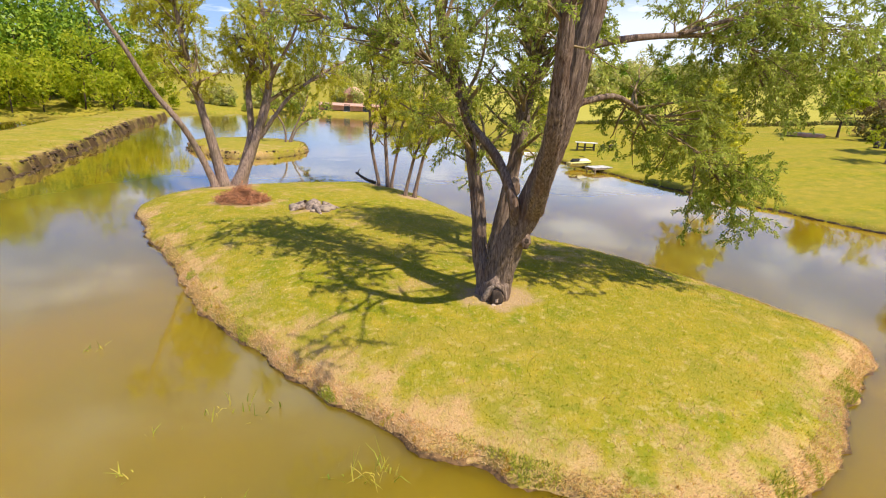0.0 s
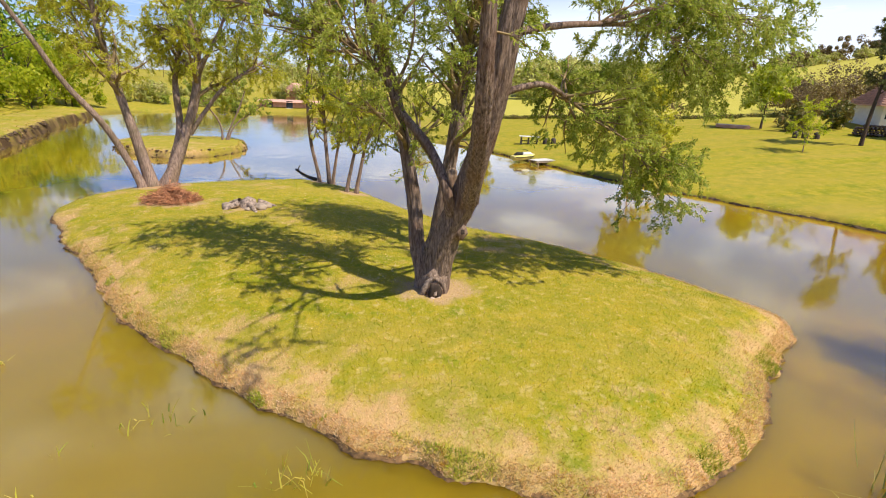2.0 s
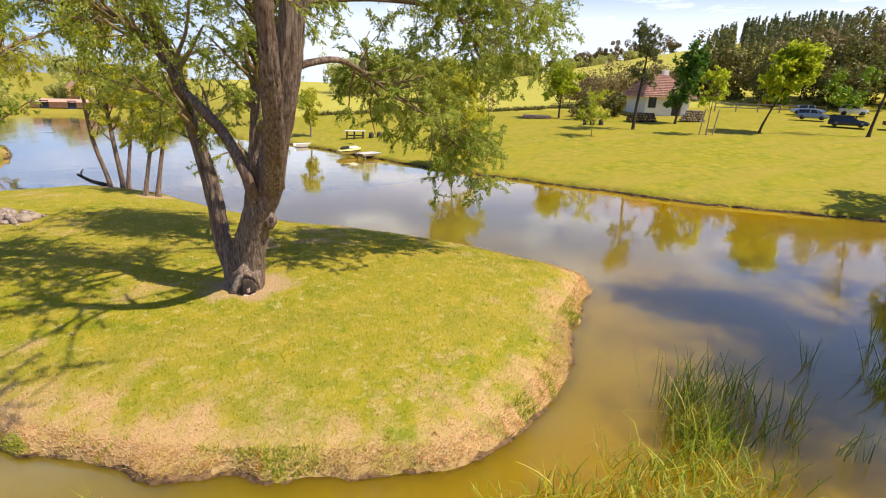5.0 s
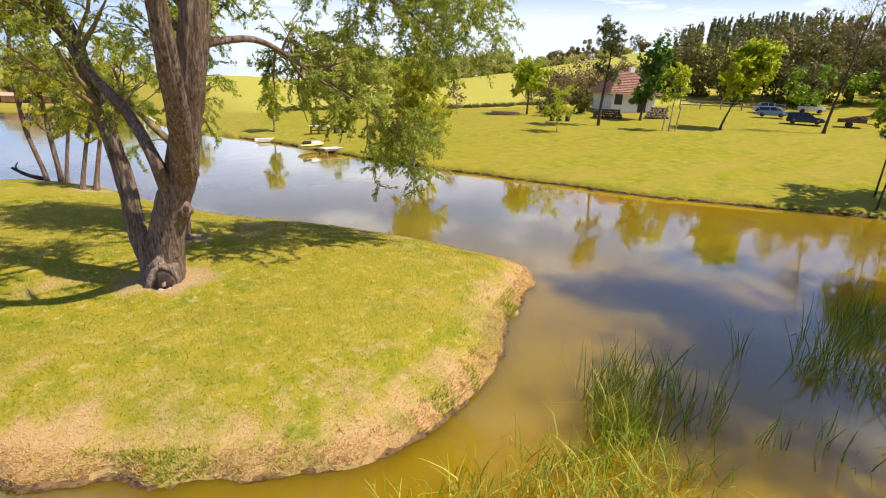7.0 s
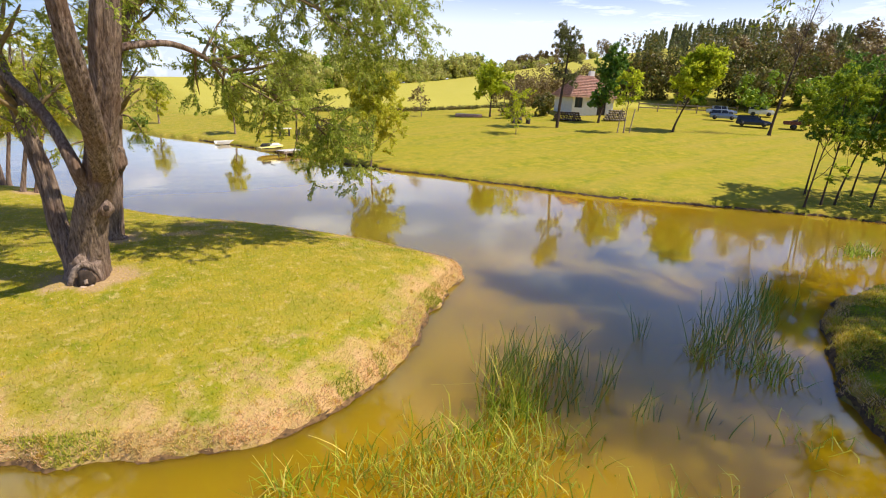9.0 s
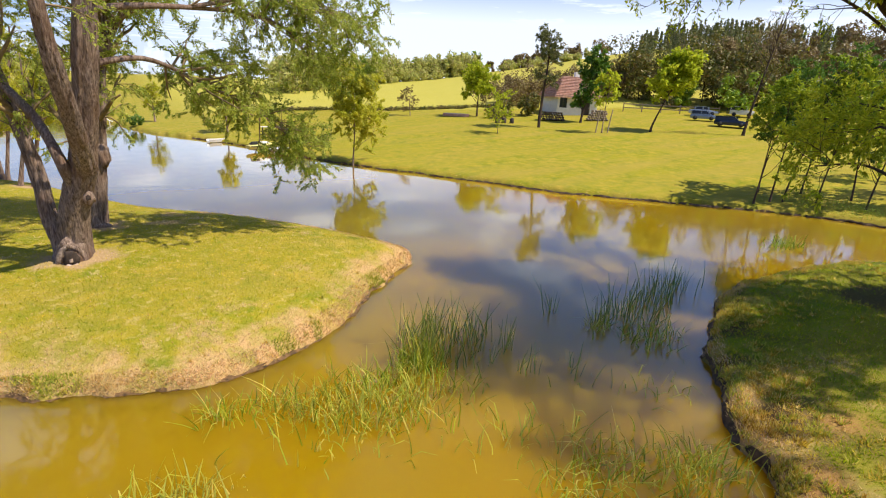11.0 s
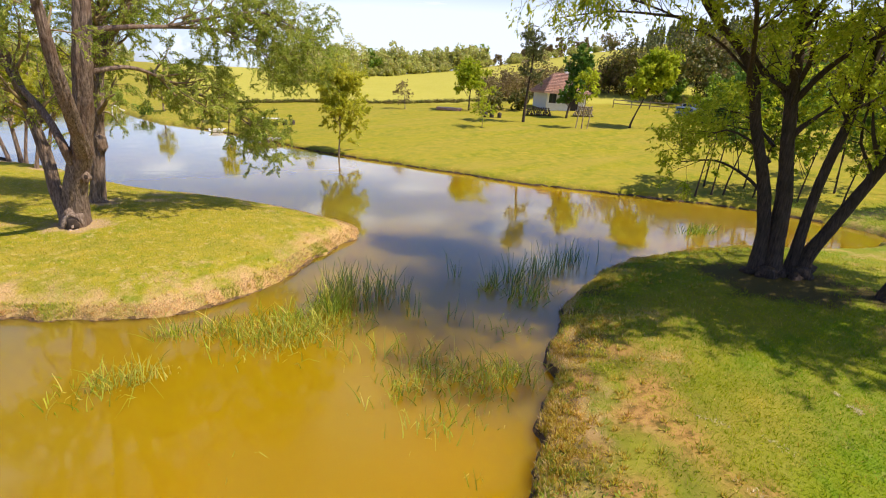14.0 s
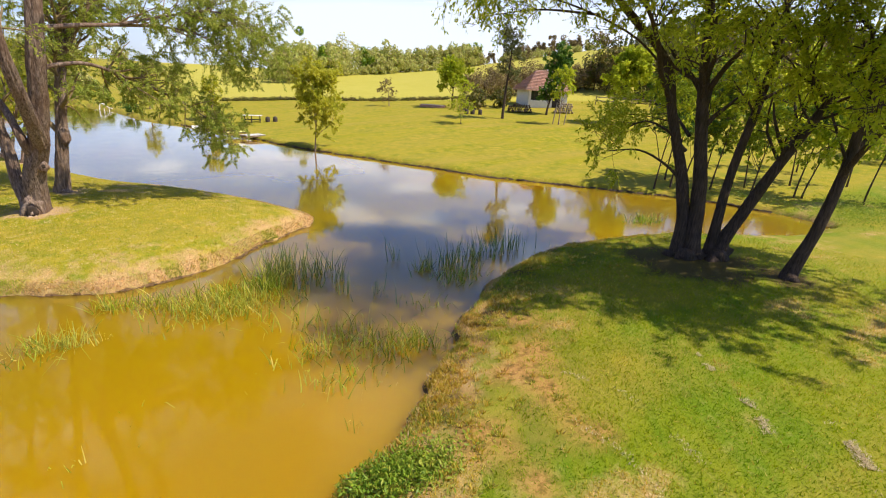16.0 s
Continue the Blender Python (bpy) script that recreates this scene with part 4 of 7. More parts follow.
# ---- trees on the spit ----
def spit_trees():
    b = (16.9, 0.2, 0.62)
    limbs = [
        ([(16.78, 0.3, 0.35), (16.76, 0.35, 1.0), (16.73, 0.4, 1.73), (16.58, 0.62, 2.92), (16.33, 1.03, 4.34), (16.19, 1.24, 5.31), (15.9, 1.6, 6.0), (15.2, 1.9, 6.6), (14.2, 1.8, 7.1), (12.8, 1.3, 7.4), (11.4, 0.7, 7.2), (10.2, 0.2, 6.7)], 0.2, 0.02, 0.45, "stem", 0.5),
        ([(17.0, 0.1, 0.35), (16.95, 0.1, 0.9), (16.9, 0.2, 2.53), (16.75, 0.42, 4.12), (16.6, 0.59, 5.74), (16.5, 0.75, 7.4), (16.4, 0.9, 9.0)], 0.24, 0.07, 0.4, "stem"),
        ([(16.62, 0.55, 2.6), (16.4, 1.0, 3.0), (16.0, 1.6, 3.3), (15.4, 2.2, 3.2)], 0.05, 0.015, 0.3, "limb", 1.0),
        ([(16.3, 1.1, 4.6), (15.6, 1.0, 5.2), (14.6, 0.5, 5.9), (13.2, -0.2, 6.4), (11.8, -0.9, 6.5)], 0.08, 0.025, 0.3, "limb", 0.45),
        ([(16.5, 0.7, 7.0), (16.0, 1.5, 7.9), (15.2, 2.6, 8.8), (14.4, 3.4, 9.4)], 0.09, 0.03, 0.1, "limb", 1.2),
        ([(16.5, 0.75, 7.2), (15.4, 0.4, 8.2), (14.0, -0.2, 9.0), (12.8, -0.8, 9.4)], 0.09, 0.03, 0.1, "limb", 1.2),
        ([(16.45, 0.8, 7.8), (17.2, 1.6, 8.6), (18.2, 2.6, 9.4), (19.2, 3.4, 9.8)], 0.09, 0.03, 0.1, "limb", 1.2),
        ([(16.4, 0.9, 8.4), (15.6, -0.6, 9.4), (14.8, -2.2, 10.2)], 0.08, 0.03, 0.1, "limb", 1.2),
        ([(16.4, 0.9, 8.8), (16.2, 1.6, 10.0), (15.6, 2.2, 11.2)], 0.08, 0.03, 0.1, "limb", 3.0),
        ([(16.7, 0.5, 4.8), (16.4, -0.2, 5.6), (15.7, -1.3, 6.2), (14.8, -2.0, 6.3)], 0.08, 0.025, 0.15, "limb", 0.7),
    ]
    g = Grower(41, (1.9, 1.0, 0.6), (3.4, 3.8, 5.0), (0.1, 0.3, 0.5), 0.35, 52)
    # the upper crown, unseen above the view, added dense to shade spit and water
    top = Grower(44, (2.1, 1.1, 0.65), (3.6, 4.0, 5.4), (0.05, 0.15, 0.3), 0.2, 40, twigs=1)
    for pts in ([(16.5, 0.7, 7.2), (15.4, 0.6, 7.9), (13.8, 0.6, 8.3), (12.2, 0.4, 8.4), (10.8, 0.2, 8.2)], [(16.5, 0.7, 7.6), (15.6, -0.8, 8.3), (14.4, -2.2, 8.8), (12.9, -3.2, 9.0), (11.4, -3.8, 8.8)],
                [(16.4, 0.9, 7.8), (15.6, 2.0, 8.4), (14.4, 3.0, 8.8)], [(16.4, 0.9, 8.4), (14.6, -0.6, 8.7), (13.0, -1.6, 8.9), (11.6, -2.2, 8.7)], [(16.4, 0.9, 8.6), (15.0, -0.6, 9.6), (13.4, -1.6, 9.8), (12.0, -2.2, 9.8)], [(16.4, 0.9, 8.8), (17.6, 0.0, 9.8), (18.6, -1.2, 10.6)]):
        path = smooth_path(pts, 0.2)
        rr = np.linspace(0.09, 0.03, len(path))
        top.wood.tube(path, rr, 6)
        top.sprout(path, rr, 0, 0.12, 1.2)
    # loose low sprays about the stems
    for pts in ([(16.6, 0.6, 3.4), (16.2, 1.0, 3.9), (15.8, 1.4, 4.1), (15.4, 1.6, 3.9)], [(16.6, 0.6, 3.8), (17.0, 1.6, 4.4), (17.2, 2.6, 4.6)], [(16.75, 0.4, 4.4), (17.6, 0.9, 5.0), (18.6, 1.6, 5.2)], [(16.7, 0.5, 4.6), (16.0, 0.2, 5.4), (15.2, 0.2, 5.6)]):
        path = smooth_path(pts, 0.2)
        rr = np.linspace(0.05, 0.015, len(path))
        top.wood.tube(path, rr, 5)
        top.sprout(path, rr, 0, 0.25, 0.75)
    # a bough with hanging, nearly bare twigs over the water
    bare = Grower(45, (1.1, 0.8, 0.5), (4.2, 4.6, 5.0), (0.1, 0.5, 0.8), 0.1, 16)
    for pts in ([(16.19, 1.24, 5.31), (15.4, 2.0, 6.2), (13.9, 2.8, 6.8), (12.3, 3.1, 6.9), (10.8, 3.2, 6.7)], [(14.6, 2.4, 6.6), (13.6, 3.6, 6.7), (12.6, 4.6, 6.5)]):
        path = smooth_path(pts, 0.2)
        rr = np.linspace(0.035, 0.01, len(path))
        bare.wood = top.wood
        bare.wood.tube(path, rr, 6)
        bare.sprout(path, rr, 0, 0.2, 1.2)
    g.at, g.way, g.wood = top.at + bare.at, top.way + bare.way, top.wood
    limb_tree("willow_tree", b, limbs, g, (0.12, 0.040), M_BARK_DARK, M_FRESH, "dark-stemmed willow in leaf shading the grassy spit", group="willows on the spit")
    b = (17.6, -0.3, 0.62)
    limbs = [
        ([(17.5, -0.15, 0.35), (17.5, -0.14, 0.8), (17.51, -0.14, 1.95), (17.55, -0.21, 3.18), (17.66, -0.4, 4.76), (17.9, -0.4, 6.5), (18.0, 0.0, 8.4)], 0.16, 0.05, 0.45, "stem"),
        ([(17.6, -0.28, 0.35), (17.62, -0.32, 1.0), (17.79, -0.65, 2.05), (18.02, -1.06, 3.31), (18.35, -1.64, 4.85), (18.6, -2.1, 6.0), (18.8, -2.7, 7.6)], 0.19, 0.06, 0.4, "stem"),
        ([(18.65, -2.2, 6.4), (17.6, -2.6, 7.4), (16.2, -3.2, 8.2), (15.0, -3.6, 8.8)], 0.08, 0.03, 0.1, "limb", 3.0),
        ([(17.95, -0.2, 7.4), (18.8, 0.6, 8.4), (19.8, 1.4, 9.0)], 0.08, 0.03, 0.1, "limb", 3.0),
        ([(18.3, -1.6, 4.8), (17.7, -1.2, 5.7), (17.0, -1.0, 6.5), (16.4, -1.0, 7.0)], 0.07, 0.02, 0.15, "limb", 1.6),
        ([(18.5, -2.0, 5.7), (18.0, -2.2, 6.3), (17.2, -2.0, 6.8)], 0.06, 0.02, 0.15, "limb", 1.6),
        ([(18.1, -1.2, 3.6), (18.6, -0.9, 4.3), (19.3, -0.4, 4.8), (20.2, 0.2, 5.0)], 0.07, 0.02, 0.15, "limb"),
    ]
    g = Grower(42, (1.9, 1.0, 0.6), (3.6, 3.8, 5.0), (0.1, 0.3, 0.5), 0.35, 62, twigs=2)
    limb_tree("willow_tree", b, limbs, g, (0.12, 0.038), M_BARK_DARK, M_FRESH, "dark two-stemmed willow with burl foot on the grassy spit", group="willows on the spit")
    b = (17.6, -2.15, 0.62)
    limbs = [
        ([(17.6, -2.12, 0.35), (17.62, -2.15, 0.8), (17.73, -2.41, 2.08), (17.79, -2.56, 3.55), (17.79, -2.6, 4.53), (17.82, -2.7, 5.57), (18.0, -3.2, 7.4)], 0.17, 0.05, 0.4, "stem"),
        ([(17.8, -2.5, 3.2), (17.3, -3.0, 4.0), (16.4, -3.8, 4.9), (15.4, -4.4, 5.4)], 0.08, 0.02, 0.15, "limb", 0.9),
        ([(17.8, -2.6, 4.2), (18.0, -3.6, 5.1), (18.2, -4.8, 5.8)], 0.08, 0.02, 0.15, "limb", 1.2),
        # four limbs above the view, added to cast shade on the spit
        ([(18.0, -3.2, 7.2), (17.4, -3.6, 7.8), (16.6, -3.9, 8.2)], 0.07, 0.02, 0.1, "limb", 3.6),
        ([(17.95, -3.1, 7.3), (17.3, -4.6, 8.2), (16.4, -5.6, 8.6)], 0.07, 0.02, 0.1, "limb", 3.6),
        ([(18.0, -3.2, 7.3), (18.4, -4.6, 8.1), (18.4, -6.2, 8.4)], 0.07, 0.02, 0.1, "limb", 3.0),
        ([(18.0, -3.2, 7.2), (16.8, -3.0, 8.0), (15.2, -2.6, 8.4)], 0.07, 0.02, 0.1, "limb", 3.0),
        ([(17.78, -2.5, 3.6), (18.6, -2.6, 4.3), (19.8, -2.4, 4.8), (21.0, -2.0, 5.0)], 0.06, 0.02, 0.2, "limb", 2.2),
        # three unseen limbs reaching far out, added only for their shadow
        ([(17.9, -2.9, 6.6), (17.2, -5.2, 7.6), (16.0, -7.0, 8.1)], 0.08, 0.02, 0.2, "limb", 1.0),
        ([(17.9, -3.0, 6.8), (18.6, -5.8, 7.8), (19.0, -8.0, 8.2)], 0.08, 0.02, 0.2, "limb", 1.0),
        ([(17.9, -3.0, 6.9), (20.2, -5.2, 7.8), (21.6, -7.2, 8.0)], 0.08, 0.02, 0.2, "limb", 1.0),
        ([(17.8, -2.6, 4.6), (18.8, -3.0, 5.4), (20.2, -3.4, 6.0), (21.6, -3.6, 6.2)], 0.06, 0.02, 0.2, "limb", 2.2),
    ]
    g = Grower(43, (1.9, 1.0, 0.6), (3.4, 3.8, 5.0), (0.1, 0.3, 0.5), 0.35, 50, twigs=2)
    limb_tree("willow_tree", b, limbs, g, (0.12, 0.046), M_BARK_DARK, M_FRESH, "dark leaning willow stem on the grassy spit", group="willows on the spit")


spit_trees()


def ground_z(x, y):
    return float(main_height(np.array([float(x)]), np.array([float(y)]))[0])


# ---- trees of the lawn: a few patterns, each placed several times ----
def lawn_tree(name, at, height, spread, seed, leaf_mat, bark, label, leaf=(0.16, 0.1), per=18, trunk=0.09, lean=(0, 0), clear=0.28, category="tree", group="", per_m=(2.4, 2.4, 3.4), droop=(0.0, 0.1, 0.25), fork=0.9, stems=1):
    x, y = at
    z = ground_z(x, y)
    g = Grower(seed, (spread, spread * 0.5, spread * 0.27), per_m, droop, 0.45, per, fork=fork, twigs=2)
    r = np.random.default_rng(seed)
    limbs = []
    for s in range(stems):
        ox, oy = (0, 0) if stems == 1 else (r.uniform(-0.5, 0.5), r.uniform(-0.5, 0.5))
        lx, ly = lean[0] + (0 if stems == 1 else r.uniform(-0.9, 0.9)), lean[1] + (0 if stems == 1 else r.uniform(-0.9, 0.9))
        pts = [(x + ox, y + oy, z - 0.2), (x + ox + lx * 0.1, y + oy + ly * 0.1, z + 0.12 * height), (x + ox + lx * 0.45 + r.uniform(-.1, .1), y + oy + ly * 0.45, z + 0.42 * height),
               (x + ox + lx * 0.8, y + oy + ly * 0.8 + r.uniform(-.15, .15), z + 0.66 * height), (x + ox + lx, y + oy + ly, z + 0.84 * height)]
        limbs.append((pts, trunk, trunk * 0.2, clear, "trunk" if stems == 1 else "stem"))
    return limb_tree(name, (x, y, z), limbs, g, leaf, bark, leaf_mat, label, category, group, spread=0.9)


D = dict(per_m=(6.5, 4.6, 5.4))
lawn_tree("shore_tree", (13.95, 25.2), 5.9, 2.5, 51, M_WILLOW_Y, M_BARK_GREY, "young round-crowned tree on the pond's lawn edge", (0.13, 0.06), 105, 0.06, clear=0.24, **D)
lawn_tree("field_maple", (33.1, 39.9), 4.5, 2.5, 52, M_FRESH, M_BARK_DARK, "round bright-green tree at the lawn's upper edge", (0.2, 0.14), 34, 0.11, clear=0.28, **D)
lawn_tree("budding_tree", (27.4, 43.5), 2.7, 1.4, 53, M_BUDS, M_BARK_GREY, "small olive-brown budding tree on the lawn", (0.14, 0.07), 40, 0.05, clear=0.3, **D)
lawn_tree("sapling", (27.6, 29.2), 2.7, 1.9, 54, M_FRESH, M_BARK_GREY, "young pale-green sapling on the lawn", (0.12, 0.07), 34, 0.03, clear=0.25, **D)
lawn_tree("maple_tree", (38.6, 31.1), 6.3, 1.8, 55, M_LEAF_DARK, M_BARK_DARK, "dark blue-green maple standing before the house", (0.24, 0.18), 34, 0.12, clear=0.2, lean=(0.9, -0.4), **D)
lawn_tree("young_maple", (34.9, 25.2), 4.9, 1.5, 56, M_FRESH, M_BARK_GREY, "slim yellow-green maple tied to two stakes", (0.18, 0.13), 34, 0.05, clear=0.38, **D)
lawn_tree("leaning_maple", (39.6, 24.3), 6.0, 2.5, 57, M_FRESH, M_BARK_DARK, "leaning bright-green maple near the parked cars", (0.22, 0.17), 34, 0.09, lean=(1.5, -1.0), clear=0.3, **D)
lawn_tree("ash_tree", (45.6, 19.9), 12.0, 2.4, 58, M_BUDS, M_BARK_DARK, "tall budding tree with bare upper twigs by the cars", (0.10, 0.04), 14, 0.12, lean=(1.2, -0.9), clear=0.3, per_m=(3.0, 3.4, 4.2))
for k, (px_, py_, h_, ln_) in enumerate([(26.6, 8.7, 4.4, (0.6, -0.2)), (27.6, 8.5, 5.2, (0.5, -0.1)), (28.1, 8.2, 5.6, (1.3, -0.6)), (29.0, 7.2, 5.0, (0.8, -0.2)), (31.2, 4.3, 5.4, (0.7, -0.4)), (31.5, 4.1, 4.8, (1.2, -0.9)), (32.6, 2.0, 5.6, (0.6, -0.5)), (31.0, 6.6, 4.8, (-0.5, 0.3)), (35.5, 3.9, 6.0, (0.5, 0.2)), (28.6, 9.6, 4.6, (0.7, 0.2)), (30.2, 8.4, 5.4, (0.2, -0.4)), (29.8, 5.6, 4.6, (0.3, -0.5)), (33.4, 5.6, 5.6, (-0.3, 0.4)), (33.8, 0.6, 5.2, (0.4, 0.3)), (36.8, 7.0, 5.6, (0.2, 0.2))]):
    lawn_tree("bank_alder", (px_, py_), h_ * 1.3, 1.7, 60 + k, M_LEAF_DARK if k % 3 == 1 else M_LEAF, M_BARK_DARK, "thin leaning alder in a row on the pond bank", (0.10, 0.058), 120, 0.045, lean=ln_, clear=0.26, group="alders on the bank", per_m=(4.4, 3.8, 4.6))
lawn_tree("white_willow", (5.2, 53.0), 3.7, 1.3, 70, M_WILLOW_Y, M_BARK_GREY, "yellow-green willow bush at the far shore", (0.18, 0.08), 78, 0.1, clear=0.12, **D)
lawn_tree("white_willow", (9.8, 42.0), 3.6, 1.5, 71, M_WILLOW_Y, M_BARK_GREY, "yellow-green willow at the shore behind the landing stage", (0.18, 0.08), 78, 0.08, clear=0.15, **D)


def pine(at, height):
    x, y = at
    z = ground_z(x, y)
    root = thing("pine_tree", (x, y, z), "tall thin pine with open dark tufted crown", "tree")
    rng = np.random.default_rng(81)
    path = smooth_path([(x, y, z - 0.2), (x + 0.1, y, z + 0.3 * height), (x + 0.25, y - 0.1, z + 0.65 * height), (x + 0.3, y - 0.1, z + height)], 0.2)
    w = Wood()
    w.tube(path, np.linspace(0.14, 0.03, len(path)), 9, 0.08)
    part("trunk", w.mesh("trunk", (x, y, z)), M_BARK_DARK, root)
    g = Grower(82, (1.9, 0.8, 0.4), (5.6, 4.6, 5.4), (0.0, 0.0, 0.0), 0.3, 110, fork=1.2, twigs=2)
    g.sprout(path, np.linspace(0.1, 0.03, len(path)), 0, 0.42)
    part("branch_mass", g.wood.mesh("branch_mass", (x, y, z)), M_BARK_DARK, root)["kind"] = "stuff"
    at_, way_ = np.vstack(g.at), np.vstack(g.way)
    part("crown", leaf_mesh("crown", at_, way_, 0.17, 0.04, rng, (x, y, z), -0.1, 0.8), M_NEEDLE, root, "dull green needle tufts")["kind"] = "stuff"
    return root


pine((32.35, 29.8), 7.3)

# ---- distant woods and hedges, each one mass of many crowns ----
def woods(name, spots, mats, seed, label, size=0.55, per=330, conifer=0.0, trunks=True, category="woodland", squat=1.0):
    """spots: (x, y, height, crown width). Leaf clumps fill the crowns unevenly, with gaps."""
    rng = np.random.default_rng(seed)
    at, way, wood = [], [], Wood()
    for x, y, h, wd in spots:
        z = ground_z(x, y)
        con = rng.random() < conifer
        n = int(per * rng.uniform(0.8, 1.2))
        if con:
            f = rng.random(n) ** 0.75
            r = (1 - f) * wd * 0.42 * (0.85 + 0.15 * np.sin(f * 40)) + 0.05
            a = rng.uniform(0, 2 * np.pi, n)
            q = rng.uniform(0.5, 1.0, n)
            p = np.stack([x + r * q * np.cos(a), y + r * q * np.sin(a), z + h * (0.03 + 0.97 * f)], -1)
            d = np.stack([np.cos(a), np.sin(a), 0.35 + 0 * a], -1)
        else:
            lobes = rng.integers(9, 15)
            c = rng.normal(size=(lobes, 3)) * np.array([wd * 0.27, wd * 0.27, h * 0.22]) + np.array([x, y, z + h * 0.52 * squat])
            rad = rng.uniform(0.12, 0.25, lobes) * wd
            k = rng.integers(0, lobes, n)
            v = rng.normal(size=(n, 3))
            v /= np.linalg.norm(v, axis=1)[:, None]
            p = c[k] + v * (rad[k] * rng.uniform(0.7, 1.12, n))[:, None] * np.array([1, 1, 1.15])
            p[:, 2] = np.maximum(p[:, 2], z + 0.1)
            d = v
        at.append(p)
        way.append(d)
        if trunks:
            lean = rng.normal(size=2) * 0.04 * h
            wood.tube(np.linspace((x, y, z - 0.3), (x + lean[0], y + lean[1], z + h * (0.9 if con else 0.66)), 4), np.linspace(0.011 * h, 0.005 * h, 4), 5)
            for _ in range(0 if con else 4):
                s = rng.uniform(0.3, 0.6)
                b = np.array([x + lean[0] * s, y + lean[1] * s, z + h * s])
                e = b + np.array([*(rng.normal(size=2) * wd * 0.25), h * rng.uniform(0.12, 0.28)])
                wood.tube(np.linspace(b, e, 3), np.linspace(0.007 * h, 0.003 * h, 3), 4)
    at, way = np.vstack(at), np.vstack(way)
    me = leaf_mesh(name, at, way, size, size * 0.62, rng, (0, 0, 0), 0.25, 0.8, face=way, corners=3)
    me.materials.append(mats)
    root = tagged(new(name, me), label, category, kind="stuff")
    if trunks:
        tagged(part("trunks", wood.mesh("trunks"), M_BARK_DARK, root, "bare trunks among the leaves"), kind="stuff")
    return root


def scatter(seed, n, box, high, wide, test=None):
    r = np.random.default_rng(seed)
    out = []
    while len(out) < n:
        x, y = r.uniform(box[0], box[1]), r.uniform(box[2], box[3])
        if test is None or test(x, y):
            h = r.uniform(*high)
            out.append((x, y, h, h * r.uniform(*wide)))
    return out


def along(seed, pts, n, spread, high, wide):
    r = np.random.default_rng(seed)
    p = smooth_path([(a, b, 0) for a, b in pts], 1.0)
    out = []
    for _ in range(n):
        q = p[r.integers(0, len(p))] + np.array([*(r.normal(size=2) * spread), 0])
        h = r.uniform(*high)
        out.append((q[0], q[1], h, h * r.uniform(*wide)))
    return out


def low_end(spots):
    """Younger, lower trees towards the forest's northern end."""
    return [(x, y, h * float(np.clip((math.degrees(math.atan2(x, y)) - 46) / 9, 0.4, 1)), w) for x, y, h, w in spots]


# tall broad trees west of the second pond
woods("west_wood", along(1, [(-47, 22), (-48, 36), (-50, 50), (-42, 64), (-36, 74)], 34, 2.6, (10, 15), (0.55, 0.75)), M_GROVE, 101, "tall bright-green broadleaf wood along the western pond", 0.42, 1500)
woods("west_wood_edge", along(2, [(-44, 30), (-46, 46), (-40, 56), (-33, 64), (-31, 72)], 18, 1.6, (4, 9), (0.7, 0.95)), M_FRESH, 102, "yellow-green willows and bushes before the western wood", 0.36, 1300)
woods("west_wood_deep", along(3, [(-56, 20), (-58, 40), (-58, 58), (-48, 74)], 26, 3.0, (12, 16), (0.5, 0.7)), M_LEAF_DARK, 103, "dark wood behind the western trees", 0.6, 700)
open_shore = lambda spots: [p for p in spots if not (-17.5 < p[0] < -5.5 and p[1] < 83)]  # the sheds on the far shore stand free
woods("north_shore_trees", open_shore(along(4, [(-32, 76), (-24, 79), (-12, 86), (-4, 78), (0, 70)], 34, 1.4, (1.6, 3.2), (0.7, 1.0))), M_CREST, 104, "row of fresh green trees and bushes on the far shore", 0.26, 1100)
woods("north_shore_willows", open_shore(along(5, [(-30, 74.5), (-20, 75.5), (-11, 77.5), (-5, 73), (1, 63)], 26, 0.8, (0.9, 2.0), (0.9, 1.2))), M_WILLOW, 105, "yellow-green bushes on the far shore", 0.2, 900)
woods("shore_bush", [(3.7, 50.6, 0.9, 1.5)], M_LEAF_DARK, 119, "dark round bush at the far water's edge", 0.13, 900, trunks=False, category="bush")
bare_hill = lambda spots: [p for p in spots if not 0.5 < math.degrees(math.atan2(p[0] - 2, p[1])) < 14.5]  # the smooth hill in the north carries no trees
woods("far_north_wood", bare_hill(along(6, [(-160, 190), (-60, 200), (20, 190), (70, 175)], 90, 8, (5, 9), (0.7, 1.0))), M_CREST, 106, "distant mixed wood behind the lake", 0.6, 500)
# trees on the crest of the field hill
woods("crest_trees", bare_hill(along(7, [(13, 79), (26, 92), (39, 108), (59, 122), (78, 130), (98, 130)], 74, 3, (4.2, 7.2), (0.7, 1.0))), M_CREST, 107, "line of pale green trees on the hill's crest", 0.5, 1000)
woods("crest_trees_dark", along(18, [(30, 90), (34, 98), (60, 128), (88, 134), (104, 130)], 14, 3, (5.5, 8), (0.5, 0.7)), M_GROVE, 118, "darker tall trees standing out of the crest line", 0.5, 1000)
woods("crest_trees_brown", along(8, [(94, 136), (112, 122), (124, 109)], 26, 3, (3.0, 5.0), (0.6, 0.9)), M_BUDS, 108, "olive-brown budding trees among the crest line", 0.4, 1000)
woods("crest_undergrowth", bare_hill(along(16, [(10, 77), (26, 89), (39, 105), (59, 118), (80, 127), (102, 124), (122, 107)], 110, 2, (1.4, 2.6), (1.0, 1.6))), M_CREST, 116, "undergrowth below the crest trees", 0.4, 420, trunks=False)
